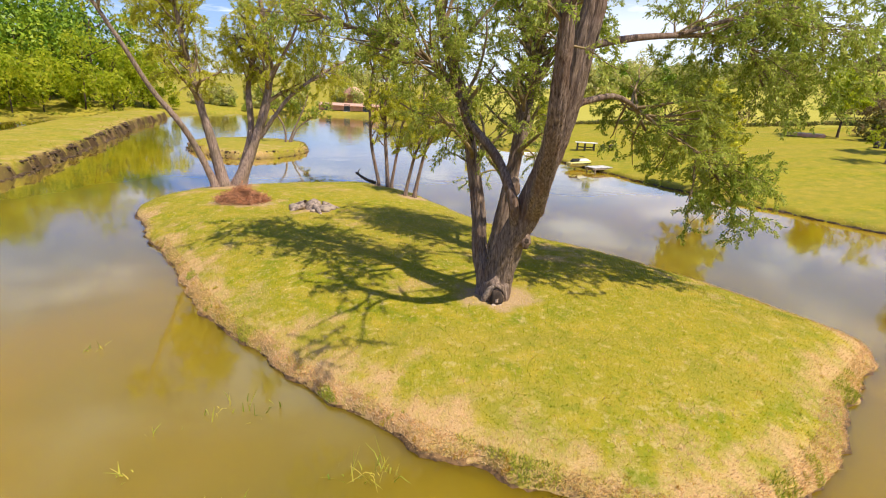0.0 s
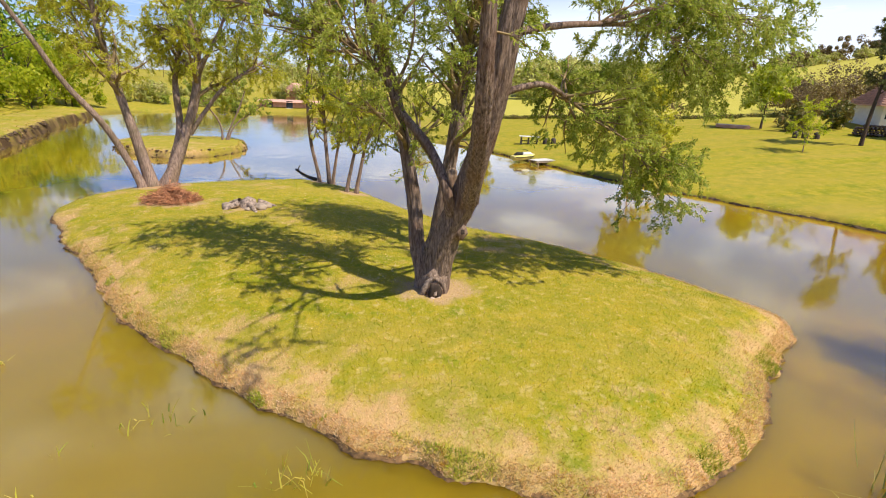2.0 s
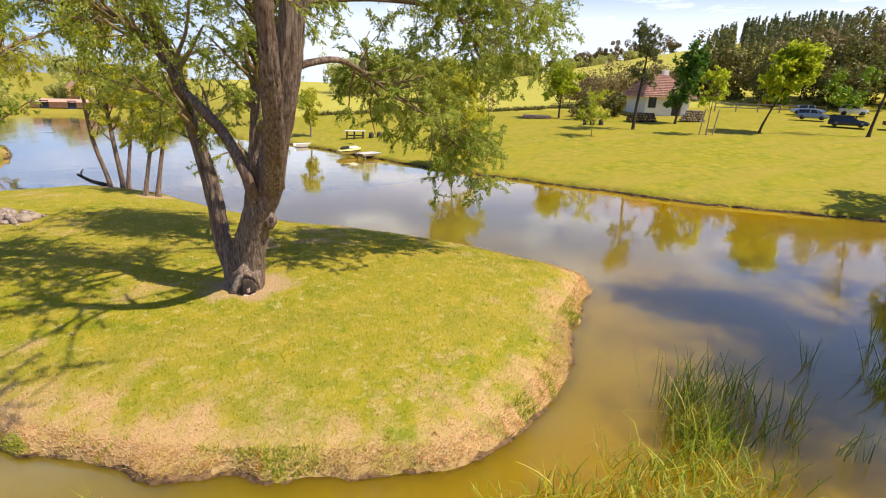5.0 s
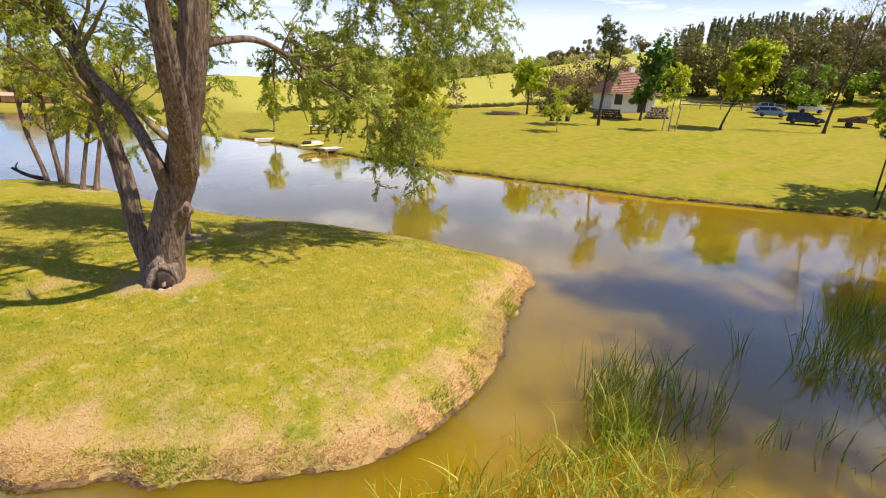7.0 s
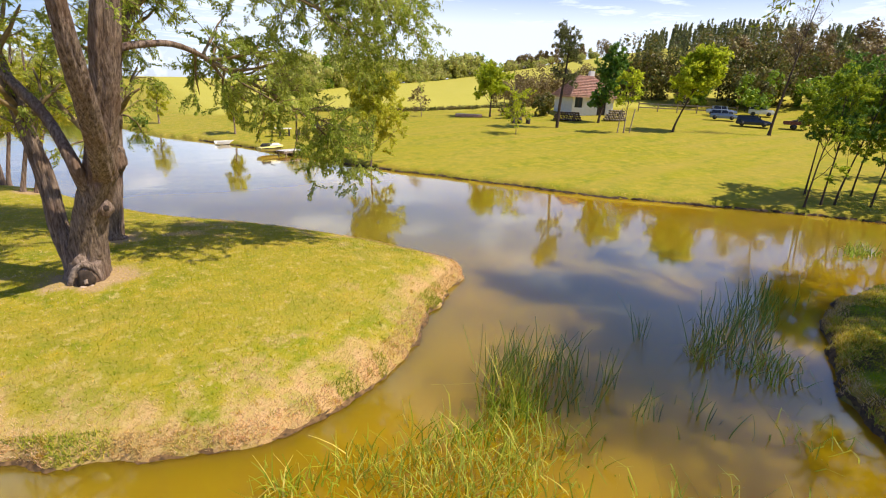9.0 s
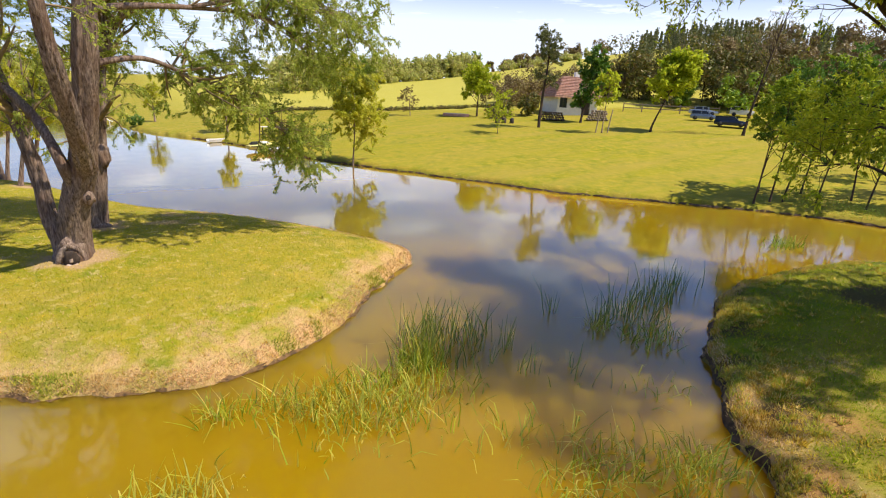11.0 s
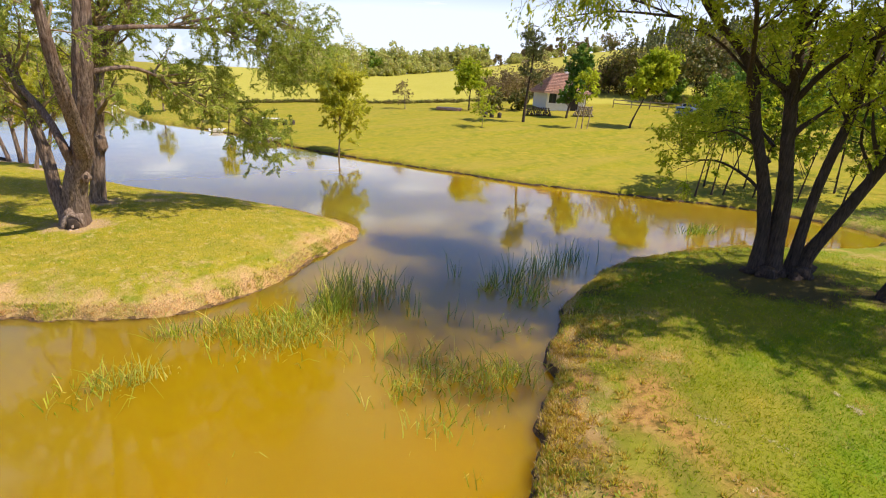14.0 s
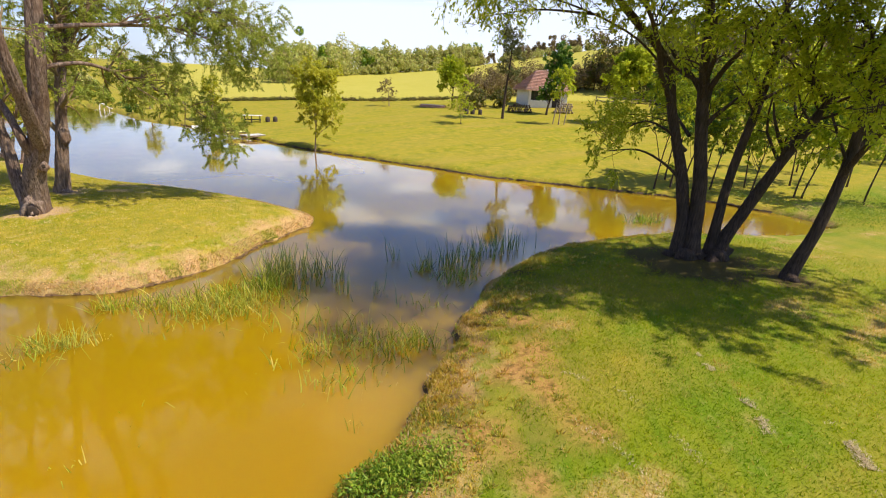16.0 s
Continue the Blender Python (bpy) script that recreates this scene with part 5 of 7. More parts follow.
woods("field_edge_hedge", along(9, [(13, 57.2), (24, 51.3), (33, 48.6), (40, 47)], 150, 0.18, (0.14, 0.26), (3.5, 6.0)), M_WOODS, 109, "low rough grass strip between lawn and field", 0.12, 150, trunks=False, category="hedge")
# brown thicket and wood behind the house
woods("thicket", along(10, [(41, 47), (50, 50), (62, 46)], 36, 1.8, (2.6, 4.8), (0.7, 1.0)), M_BUDS, 110, "brown budding thicket behind the house", 0.2, 1000)
woods("bushes_by_house", along(11, [(34, 37), (36, 39), (37, 38)], 5, 0.7, (1.6, 2.4), (0.7, 1.0)), M_WOODS, 111, "dark bushes beside the house", 0.24, 700, category="bush")
woods("forest_edge", along(12, [(60, 44), (65, 34), (69, 22), (71, 10), (70, -6)], 52, 2.2, (4, 7.5), (0.6, 0.9)), M_WOODS, 112, "mixed forest edge behind the car park", 0.32, 1400)
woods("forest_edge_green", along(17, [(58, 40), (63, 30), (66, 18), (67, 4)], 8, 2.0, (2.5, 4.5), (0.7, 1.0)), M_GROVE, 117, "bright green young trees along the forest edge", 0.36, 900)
woods("forest_brown", along(13, [(72, 42), (77, 34), (81, 22), (82, 8), (79, -10)], 54, 3, (6, 9), (0.5, 0.7)), M_BUDS, 113, "brown bare-twigged trees on the forest slope", 0.34, 1200)
woods("conifer_forest", low_end(scatter(14, 640, (82, 140, -25, 104), (4.0, 5.8), (0.34, 0.44), lambda x, y: y < 0.74 * (x - 2) + 4)), M_NEEDLE, 114, "dark conifer forest on the hill", 0.36, 150, 0.92)
woods("east_bushes", along(15, [(40, -2), (50, 2), (60, 6), (64, 14)], 24, 2.5, (2.5, 6), (0.7, 1.0)), M_LEAF, 115, "green bushes on the eastern side", 0.3, 700)

# ---- turf, reeds and weeds ----
def blades(name, at, length, width, material, seed, label, category="grass", lean=0.45, parent=None, towards=None):
    """Thin upright three-cornered blades that lean each its own way."""
    rng = np.random.default_rng(seed)
    n = len(at)
    a = rng.normal(size=(n, 3)) * lean
    a[:, 2] = np.abs(a[:, 2]) * 0.3 + 1.0
    if towards is not None:
        a[:, :2] += towards
    a /= np.linalg.norm(a, axis=1)[:, None]
    ln = length * rng.uniform(0.5, 1.35, (n, 1))
    ang = rng.uniform(0, 2 * np.pi, n)
    w = np.stack([np.cos(ang), np.sin(ang), 0 * ang], -1) * width * rng.uniform(0.6, 1.3, (n, 1))
    co = np.stack([at - w / 2, at + w / 2, at + a * ln], 1).reshape(-1, 3)
    me = quick_mesh(name, co, np.arange(3 * n).reshape(n, 3))
    me.materials.append(material)
    return tagged(new(name, me), label, category, kind="stuff")


def turf(prefix, box, shore, height, count, seed, dry_width, label_end, near=None, keep=0.03, dead=None, long=1.0):
    """Grass blades over a piece of ground: green ones, and straw where it has dried."""
    rng = np.random.default_rng(seed)
    x, y = rng.uniform(box[0], box[1], count), rng.uniform(box[2], box[3], count)
    d = shore(x, y)
    ok = d + ragged(x, y) > keep
    for cx, cy, r in BARE:
        ok &= np.hypot(x - cx, y - cy) > r * rng.uniform(0.35, 1.1, count)
    for cx, cy, r in DEAD:
        ok &= (np.hypot(x - cx, y - cy) > r * rng.uniform(0.4, 1.1, count)) | (rng.random(count) < 0.25)
    if near is not None:
        ok &= rng.random(count) < near(x, y)
    x, y, d = x[ok], y[ok], d[ok]
    z = height(x, y, d) - 0.01
    at = np.stack([x, y, z], -1)
    dry = rng.random(len(x)) < np.clip(dryness(x, y, d, dry_width) * 1.4 + 0.05, 0, 1)
    blades(prefix + "_grass", at[~dry], 0.045 * long, 0.017, M_BLADE, seed + 1, "short yellow-green mown grass on " + label_end, lean=2.0)
    blades(prefix + "_straw", at[dry], 0.05 * long, 0.015, dead or M_BLADE_DRY, seed + 2, "dry straw-coloured grass on " + label_end, lean=1.3)


ISLAND_D = lambda x, y: inside_distance(ISLAND, x, y)
turf("island", (-10.5, 9, 4.0, 24.5), ISLAND_D, island_height, 640000, 201, island_dry, "the island", lambda x, y: np.clip(1.25 - (y - 4) / 14, 0.12, 1))
turf("spit", (4.5, 22, -9, 3.6), main_shore, main_height, 420000, 211, spit_dry, "the spit", lambda x, y: np.clip(1.3 - np.hypot(x - 8, y + 4) / 13, 0.1, 1), dead=M_TUSSOCK, long=1.45)


def edge_tufts(prefix, outline, height, shore, seed, n, label_end, part_of=lambda x, y: True, green=0.45, reach=0.09, low=0.05):
    """Longer dead grass that hangs over the worn edge of a bank."""
    rng = np.random.default_rng(seed)
    p = np.array(outline)
    q = np.roll(p, -1, 0)
    ln = np.hypot(*(q - p).T)
    k = rng.choice(len(p), n, p=ln / ln.sum())
    f = rng.random((n, 1))
    at = p[k] * (1 - f) + q[k] * f
    nrm = np.stack([(q - p)[k][:, 1], -(q - p)[k][:, 0]], -1) / ln[k][:, None]
    inward = np.sign(shore(at[:, 0] + nrm[:, 0] * 0.3, at[:, 1] + nrm[:, 1] * 0.3))[:, None]
    nrm = nrm * inward
    at = at + nrm * (0.36 * rng.random((n, 1)) ** 1.6 - 0.07)
    keep = np.array([part_of(a, b) for a, b in at])
    at, nrm = at[keep], nrm[keep]
    z = height(at[:, 0], at[:, 1], None)
    ok = z > low
    co = np.column_stack([at, z - 0.01])[ok]
    clump = wob(co[:, 0], co[:, 1] + 3, 0.8) + 0.6 * wob(co[:, 0] + 8, co[:, 1], 0.3)
    fresh = clump > green
    out = -nrm[ok] * 0.45
    blades(prefix + "_bank_straw", co[~fresh], reach, 0.013, M_BLADE_DRY, seed + 1, "dead grass hanging over the bank of " + label_end, lean=1.1, towards=out[~fresh])
    blades(prefix + "_bank_tufts", co[fresh], reach + 0.02, 0.014, M_SEDGE, seed + 2, "fresh green tufts along the bank of " + label_end, lean=0.7, towards=out[fresh] * 0.5)


edge_tufts("island", ISLAND, island_height, ISLAND_D, 221, 105000, "the island", lambda x, y: y < 14, 0.5, 0.06, 0.02)
edge_tufts("spit", WATER, main_height, main_shore, 231, 120000, "the spit", lambda x, y: 4 < x < 21 and -8 < y < 4.2)
edge_tufts("lawn", WATER, main_height, main_shore, 241, 14000, "the lawn", lambda x, y: 8 < x < 30 and 5 < y < 36, -0.3, 0.06)
edge_tufts("islet", ISLET, islet_height, lambda x, y: inside_distance(ISLET, x, y), 251, 9000, "the islet")
edge_tufts("dyke", BANK, bank_height, lambda x, y: inside_distance(BANK, x, y), 261, 9000, "the dyke", lambda x, y: x > -28 and 14 < y < 60)


def tussocks(prefix, box, shore, height, count, blades_each, size, reach, seed, label_end, thin=1.0, test=lambda x, y: x == x, width=0.013):
    """Rough clumps of uncut grass on a bank, straw and green, each splayed from its own heart."""
    rng = np.random.default_rng(seed)
    n = count * 12
    x, y = rng.uniform(box[0], box[1], n), rng.uniform(box[2], box[3], n)
    d = shore(x, y)
    ok = (d > 0.0) & (rng.random(n) < np.exp(-np.clip(d, 0, 9) / reach)) & test(x, y) & (wob(x, y, 1.1) + 0.7 * wob(x + 4, y, 0.4) > -0.45 * thin)
    x, y = x[ok][:count], y[ok][:count]
    z = height(x, y, None)
    for kind, (mat, word) in enumerate(((M_TUSSOCK, "straw-coloured"), (M_SEDGE, "fresh green"))):
        pick = (wob(x + 60, y, 0.7) + 0.5 * rng.normal(size=len(x)) > 0.25) == bool(kind)
        c = np.column_stack([x, y, z])[pick]
        r = size * rng.uniform(0.5, 1.3, len(c))
        at = np.repeat(c, blades_each, 0)
        off = rng.normal(size=(len(at), 2)) * 0.3
        rr = np.repeat(r, blades_each)[:, None]
        at[:, :2] += off * rr
        at[:, 2] = height(at[:, 0], at[:, 1], None) - 0.01
        keep = at[:, 2] > 0.03
        blades(prefix + ("_dry_tussocks", "_green_tussocks")[kind], at[keep], size * 0.8, width, mat, seed + 1 + kind, word + " grass tussocks on the bank of " + label_end, lean=0.35, towards=(off * 1.6)[keep])


tussocks("spit", (4.5, 20, -8.5, 3.4), main_shore, main_height, 4600, 20, 0.10, 0.42, 291, "the spit", test=lambda x, y: y < 3.4, width=0.024)
tussocks("island", (-10, 9, 4.0, 14), ISLAND_D, island_height, 700, 24, 0.075, 0.2, 294, "the island")
tussocks("islet", (-17, -7.5, 28.5, 42.5), lambda x, y: inside_distance(ISLET, x, y), islet_height, 220, 20, 0.16, 0.3, 297, "the islet")
tussocks("dyke", (-29, -17, 14, 48), lambda x, y: inside_distance(BANK, x, y), bank_height, 420, 20, 0.16, 0.35, 299, "the dyke")


def reed_clump(at, spread, n, high, material, seed, label, bend=0.25, width=0.014):
    """Long narrow leaves that rise from the water and bow at their tips."""
    rng = np.random.default_rng(seed)
    base = np.column_stack([rng.normal(size=(n, 2)) * np.array(spread) * 0.5, np.full(n, -0.08)])
    h = high * rng.uniform(0.45, 1.15, n)
    way = rng.normal(size=(n, 2)) * 0.16
    bow = rng.normal(size=(n, 2)) * bend
    ang = rng.uniform(0, np.pi, n)
    side = np.stack([np.cos(ang), np.sin(ang), 0 * ang], -1)
    rows = []
    broken = rng.random(n) < 0.25 * bend / 0.25
    for f in (0.0, 0.35, 0.65, 0.86, 1.0):
        up = np.where(broken & (f > 0.6), 0.62 - (f - 0.62) * 0.7, f)
        off = way * f + bow * f * f * np.where(broken, 1.8, 1.0)[:, None]
        c = base + np.column_stack([off * h[:, None], up * h])
        w = width * (1.0 - 0.75 * f * f) * rng.uniform(0.8, 1.2, n)
        rows += [c - side * w[:, None] / 2, c + side * w[:, None] / 2]
    co = np.stack(rows, 1).reshape(-1, 3)
    k = np.arange(n)[:, None, None] * 10
    q = np.array([[0, 1, 3, 2], [2, 3, 5, 4], [4, 5, 7, 6], [6, 7, 9, 8]])[None]
    me = quick_mesh("reed_clump", co, (k + q).reshape(-1, 4))
    me.materials.append(material)
    ob = new("reed_clump", me)
    ob.matrix_basis = pose(at[0], at[1], 0)
    return tagged(ob, label, "reeds", "reeds in the pond", kind="stuff")


GREENR, YELLOWR = "dense dark-green reeds standing in the pond", "sparse yellow-green sedge growing from muddy water"
for k, (x, y, sx, sy, n, h, kind) in enumerate([
        (6.95, 4.1, 0.6, 0.45, 130, 0.82, 0), (7.6, 3.9, 0.6, 0.45, 60, 0.75, 0), (6.35, 3.5, 0.5, 0.4, 190, 0.72, 1), (7.0, 3.3, 0.9, 0.4, 70, 0.55, 0),
        (5.6, 2.75, 1.0, 0.7, 300, 0.45, 1), (4.7, 2.95, 0.8, 0.6, 240, 0.42, 1), (5.3, 3.3, 0.9, 0.5, 140, 0.42, 1), (6.1, 2.5, 0.8, 0.8, 110, 0.45, 1), (5.0, 2.2, 0.9, 0.5, 50, 0.3, 1),
        (4.1, 3.5, 0.4, 0.3, 70, 0.4, 1), (3.35, 3.5, 0.32, 0.28, 80, 0.42, 1), (2.35, 2.1, 0.6, 0.45, 110, 0.42, 1), (2.8, 2.15, 0.4, 0.25, 110, 0.36, 1), (1.9, 2.0, 0.6, 0.5, 24, 0.4, 1),
        (6.4, 0.1, 0.7, 0.5, 60, 0.45, 1), (6.95, 0.35, 0.6, 0.5, 70, 0.5, 1), (6.5, 1.3, 0.6, 0.5, 34, 0.45, 1), (7.9, -0.2, 0.8, 0.6, 190, 0.5, 1), (8.35, -0.3, 0.5, 0.5, 80, 0.5, 1), (6.8, -0.85, 0.7, 0.5, 70, 0.4, 1), (7.3, 0.6, 0.6, 0.6, 60, 0.5, 1), (6.4, -0.8, 0.6, 0.5, 24, 0.3, 1),
        (11.2, 3.15, 0.9, 0.6, 80, 0.72, 0), (12.3, 3.5, 0.9, 0.5, 75, 0.74, 0), (13.4, 3.85, 1.0, 0.4, 60, 0.72, 0), (10.3, 3.2, 0.4, 0.3, 60, 0.42, 1), (10.9, 2.4, 0.8, 0.5, 130, 0.45, 1), (9.9, 4.1, 0.14, 0.14, 9, 0.75, 0), (10.5, 3.15, 0.14, 0.14, 9, 0.85, 0), (7.9, 2.5, 0.2, 0.2, 9, 0.6, 0), (8.0, 3.3, 0.2, 0.2, 9, 0.7, 0), (8.6, 2.0, 0.5, 0.5, 14, 0.5, 0), (9.3, 1.2, 0.5, 0.5, 24, 0.45, 1),
        (-2.6, 6.4, 0.5, 0.25, 22, 0.3, 1), (-0.5, 5.2, 0.5, 0.2, 34, 0.32, 1), (-5.7, 8.1, 0.15, 0.15, 8, 0.3, 1), (-3.5, 5.1, 0.2, 0.2, 7, 0.25, 1), (-3.6, 5.9, 0.3, 0.3, 5, 0.25, 1), (-2.0, 4.6, 0.6, 0.5, 9, 0.2, 1),
        (5.3, 2.5, 1.4, 0.5, 70, 0.35, 1), (4.4, 3.2, 0.8, 0.3, 80, 0.36, 1), (21.1, 4.7, 0.8, 0.4, 120, 0.4, 2), (3.1, -1.3, 0.2, 0.2, 8, 0.3, 1), (6.4, -2.1, 0.15, 0.15, 8, 0.3, 1), (4.0, -0.6, 0.9, 0.6, 8, 0.2, 1)]):
    reed_clump((x, y), (sx, sy), int(n * (1.0, 0.95, 1.0)[kind]) + 2, h * (1.0, 0.95, 1.0)[kind], (M_REED, M_SEDGE, M_WEED)[kind], 300 + k, (GREENR, YELLOWR, "fresh green water plants in the channel")[kind], (0.12, 0.36, 0.3)[kind], (0.018, 0.02, 0.03)[kind])


def weed_patch(name, at, spread, n, high, seed, label):
    """Broad-leaved weeds on a bank."""
    rng = np.random.default_rng(seed)
    p = np.column_stack([rng.normal(size=(n, 2)) * np.array(spread) * 0.5 + np.array(at), np.zeros(n)])
    p[:, 2] = main_height(p[:, 0], p[:, 1]) + high * rng.random(n) ** 1.3
    p = p[main_shore(p[:, 0], p[:, 1]) > -0.05]
    way = rng.normal(size=(len(p), 3)) * 0.6 + np.array([0, 0, 0.4])
    me = leaf_mesh(name, p, way, 0.075, 0.024, rng, (0, 0, 0), 0.0, 0.6)
    me.materials.append(M_WEED)
    return tagged(new(name, me), label, "weeds", kind="stuff")


weed_patch("weeds", (6.4, -3.5), (0.8, 0.45), 3600, 0.13, 401, "fresh green nettles at the water's edge")
weed_patch("weeds", (30.6, 1.0), (3.2, 2.6), 6000, 0.5, 402, "bright green weeds at the channel's end")
weed_patch("weeds", (28.9, 5.2), (1.8, 3.5), 3000, 0.35, 403, "green weeds on the channel bank")


def clods(name, outline, height, shore, seed, n, size, label, test):
    """Broken sods and earth lumps along a worn edge."""
    rng = np.random.default_rng(seed)
    p = np.array(outline)
    q = np.roll(p, -1, 0)
    ln = np.hypot(*(q - p).T)
    base_co, base_f = [], []
    bm = bmesh.new()
    bmesh.ops.create_icosphere(bm, subdivisions=2, radius=1.0)
    bm.verts.ensure_lookup_table()
    v0 = np.array([v.co[:] for v in bm.verts])
    f0 = np.array([[v.index for v in f.verts] for f in bm.faces])
    bm.free()
    made = 0
    while made < n:
        k = rng.choice(len(p), p=ln / ln.sum())
        f = rng.random()
        a = p[k] * (1 - f) + q[k] * f
        if not test(a[0], a[1]):
            continue
        nr = np.array([(q - p)[k][1], -(q - p)[k][0]]) / ln[k]
        s = size * rng.uniform(0.4, 1.2)
        a = a + nr * rng.normal() * 0.12
        z = float(height(np.array([a[0]]), np.array([a[1]]), None)[0])
        v = v0 * (1 + 0.3 * wob(v0[:, 0] * 2 + made, v0[:, 1] * 2 + v0[:, 2] * 2, 1.0))[:, None] * np.array([s * rng.uniform(0.7, 1.5), s * rng.uniform(0.7, 1.5), s * rng.uniform(0.5, 0.9)])
        base_co.append(v + np.array([a[0], a[1], max(z, 0.0) + 0.02 * rng.normal()]))
        base_f.append(f0 + made * len(v0))
        made += 1
    me = quick_mesh(name, np.vstack(base_co), np.vstack(base_f))
    me.materials.append(M_CLOD)
    return tagged(new(name, me), label, "earth", kind="stuff")


clods("dyke_clods", BANK, bank_height, lambda x, y: inside_distance(BANK, x, y), 271, 420, 0.085, "dark crumbling sods along the dyke's edge", lambda x, y: x > -25 and 14 < y < 48)
clods("islet_clods", ISLET, islet_height, lambda x, y: inside_distance(ISLET, x, y), 273, 160, 0.07, "dark earth lumps along the islet's edge", lambda x, y: True)

def bank_face(name, outline, shore, top, seed, label, test, earth=M_CLOD):
    """The raw earth face of a washed bank, a ragged ribbon that stands a little out of the slope; its dark colour also
    paints the undercut's shade.
    """
    p = np.array(outline + outline[:1])
    out = []
    for a, b in zip(p[:-1], p[1:]):
        n = max(1, int(np.hypot(*(b - a)) / 0.09))
        out.append(a + (b - a) * (np.arange(n) / n)[:, None])
    p = np.vstack(out)
    t = np.roll(p, -1, 0) - np.roll(p, 1, 0)
    nrm = np.stack([t[:, 1], -t[:, 0]], -1) / (np.hypot(*t.T)[:, None] + 1e-9)
    nrm = nrm * np.sign(shore(p[:, 0] + nrm[:, 0] * 0.3, p[:, 1] + nrm[:, 1] * 0.3))[:, None]  # towards the land
    e = ragged(p[:, 0], p[:, 1])
    rng = np.random.default_rng(seed)
    rows = []
    for off, z in ((-0.08, -0.2), (-0.01, 0.01), (0.005, 0.5 * top), (0.05, top)):
        jit = 0.018 * rng.normal(size=len(p)) + 0.03 * wob(p[:, 0] + 40 * z, p[:, 1], 0.25)
        c = p + nrm * (off - e + jit)[:, None]
        rows.append(np.column_stack([c, z * (1 + 0.35 * wob(p[:, 0], p[:, 1] + 9, 0.3)) + 0.012 * rng.normal(size=len(p))]))
    co = np.stack(rows, 1)
    keep = np.array([test(x, y) for x, y in p])
    k = np.nonzero(keep & np.roll(keep, -1))[0]
    q, m = (k + 1) % len(p), 4
    faces = np.vstack([np.stack([k * m + r, q * m + r, q * m + r + 1, k * m + r + 1], -1) for r in range(3)])
    used = np.unique(faces)
    back = np.full(len(p) * m, -1)
    back[used] = np.arange(len(used))
    me = quick_mesh(name, co.reshape(-1, 3)[used], back[faces])
    me.materials.append(earth)
    return tagged(new(name, me), label, "earth bank", kind="structure")


bank_face("lawn_bank", WATER, main_shore, 0.07, 281, "dark washed earth edge below the lawn", lambda x, y: 7 < x < 31 and 3.8 < y < 44)
bank_face("spit_bank", WATER, main_shore, 0.15, 283, "steep earth face with painted undercut shade below the spit's turf", lambda x, y: 4.4 < x < 23 and -9 < y < 3.7)
bank_face("island_bank", ISLAND, ISLAND_D, 0.05, 285, "brown earth edge with painted undercut shade below the island's turf", lambda x, y: y < 18, M_BANK)

# ---- small building helpers ----
def box_mesh(name, size, bevel=0.01, at=(0, 0, 0), taper=1.0, rot=0.0):
    """A block with eased edges; taper narrows its top."""
    bm = bmesh.new()
    bmesh.ops.create_cube(bm, size=1.0)
    for v in bm.verts:
        k = taper if v.co.z > 0 else 1.0
        v.co = Vector((v.co.x * size[0] * k, v.co.y * size[1] * k, v.co.z * size[2]))
    if bevel:
        bmesh.ops.bevel(bm, geom=bm.edges[:], offset=bevel, segments=2, affect="EDGES")
    bmesh.ops.transform(bm, matrix=Matrix.Translation(at) @ Matrix.Rotation(radians(rot), 4, "Z"), verts=bm.verts[:])
    me = bpy.data.meshes.new(name)
    bm.to_mesh(me)
    bm.free()
    return me


def loft_mesh(name, rings, cap=True):
    """Rings of equal point counts joined into a skin."""
    n = len(rings[0])
    co = [p for r in rings for p in r]
    faces = []
    for k in range(len(rings) - 1):
        for j in range(n):
            faces.append((k * n + j, k * n + (j + 1) % n, (k + 1) * n + (j + 1) % n, (k + 1) * n + j))
    if cap:
        faces += [tuple(range(n))[::-1], tuple(range((len(rings) - 1) * n, len(rings) * n))]
    me = bpy.data.meshes.new(name)
    me.from_pydata(co, [], faces)
    me.update()
    return me


def lump_mesh(name, size, seed, rough=0.25, sub=3):
    """A rounded, uneven lump: a stone, a burl."""
    bm = bmesh.new()
    bmesh.ops.create_icosphere(bm, subdivisions=sub, radius=1.0)
    for v in bm.verts:
        k = 1 + rough * noise.noise(v.co * 1.7 + Vector((seed * 3.1, 0, 0))) + rough * 0.5 * noise.noise(v.co * 4.3 + Vector((0, seed, 0)))
        v.co = Vector((v.co.x * size[0], v.co.y * size[1], v.co.z * size[2])) * k
    me = bpy.data.meshes.new(name)
    bm.to_mesh(me)
    bm.free()
    me.shade_smooth()
    return me


def tube_mesh(name, pts, r, sides=8, step=0.1, r2=None):
    w = Wood()
    path = smooth_path(pts, step)
    w.tube(path, np.linspace(r, r2 if r2 else r, len(path)), sides)
    return w.mesh(name)


def placed(ob, x, y, z, rx=0, ry=0, rz=0):
    ob.matrix_basis = pose(x, y, z, rx, ry, rz)
    return ob


M_SCAR = simple("weathered_wood_scar", (0.33, 0.25, 0.20), 0.9, var=0.55, scale=16)
M_PALEWOOD = simple("pale_broken_wood", (0.55, 0.42, 0.33), 0.9, var=0.35, scale=16)
# near-black tone that stands for the shade inside a hollow
M_HOLLOW = simple("hollow_shade", (0.045, 0.03, 0.022), 0.95, var=0.4, scale=14)
M_STONE = simple("grey_brown_stone", (0.33, 0.26, 0.20), 0.9, var=0.35, scale=6)
M_TWIG = simple("red_brown_twig", (0.52, 0.24, 0.12), 0.85, var=0.4, scale=5)
M_WHITE = simple("white_plaster", (0.80, 0.78, 0.74), 0.8, var=0.06, scale=3)
M_ROOF = simple("clay_tile_roof", (0.60, 0.36, 0.27), 0.8, var=0.3, scale=5)
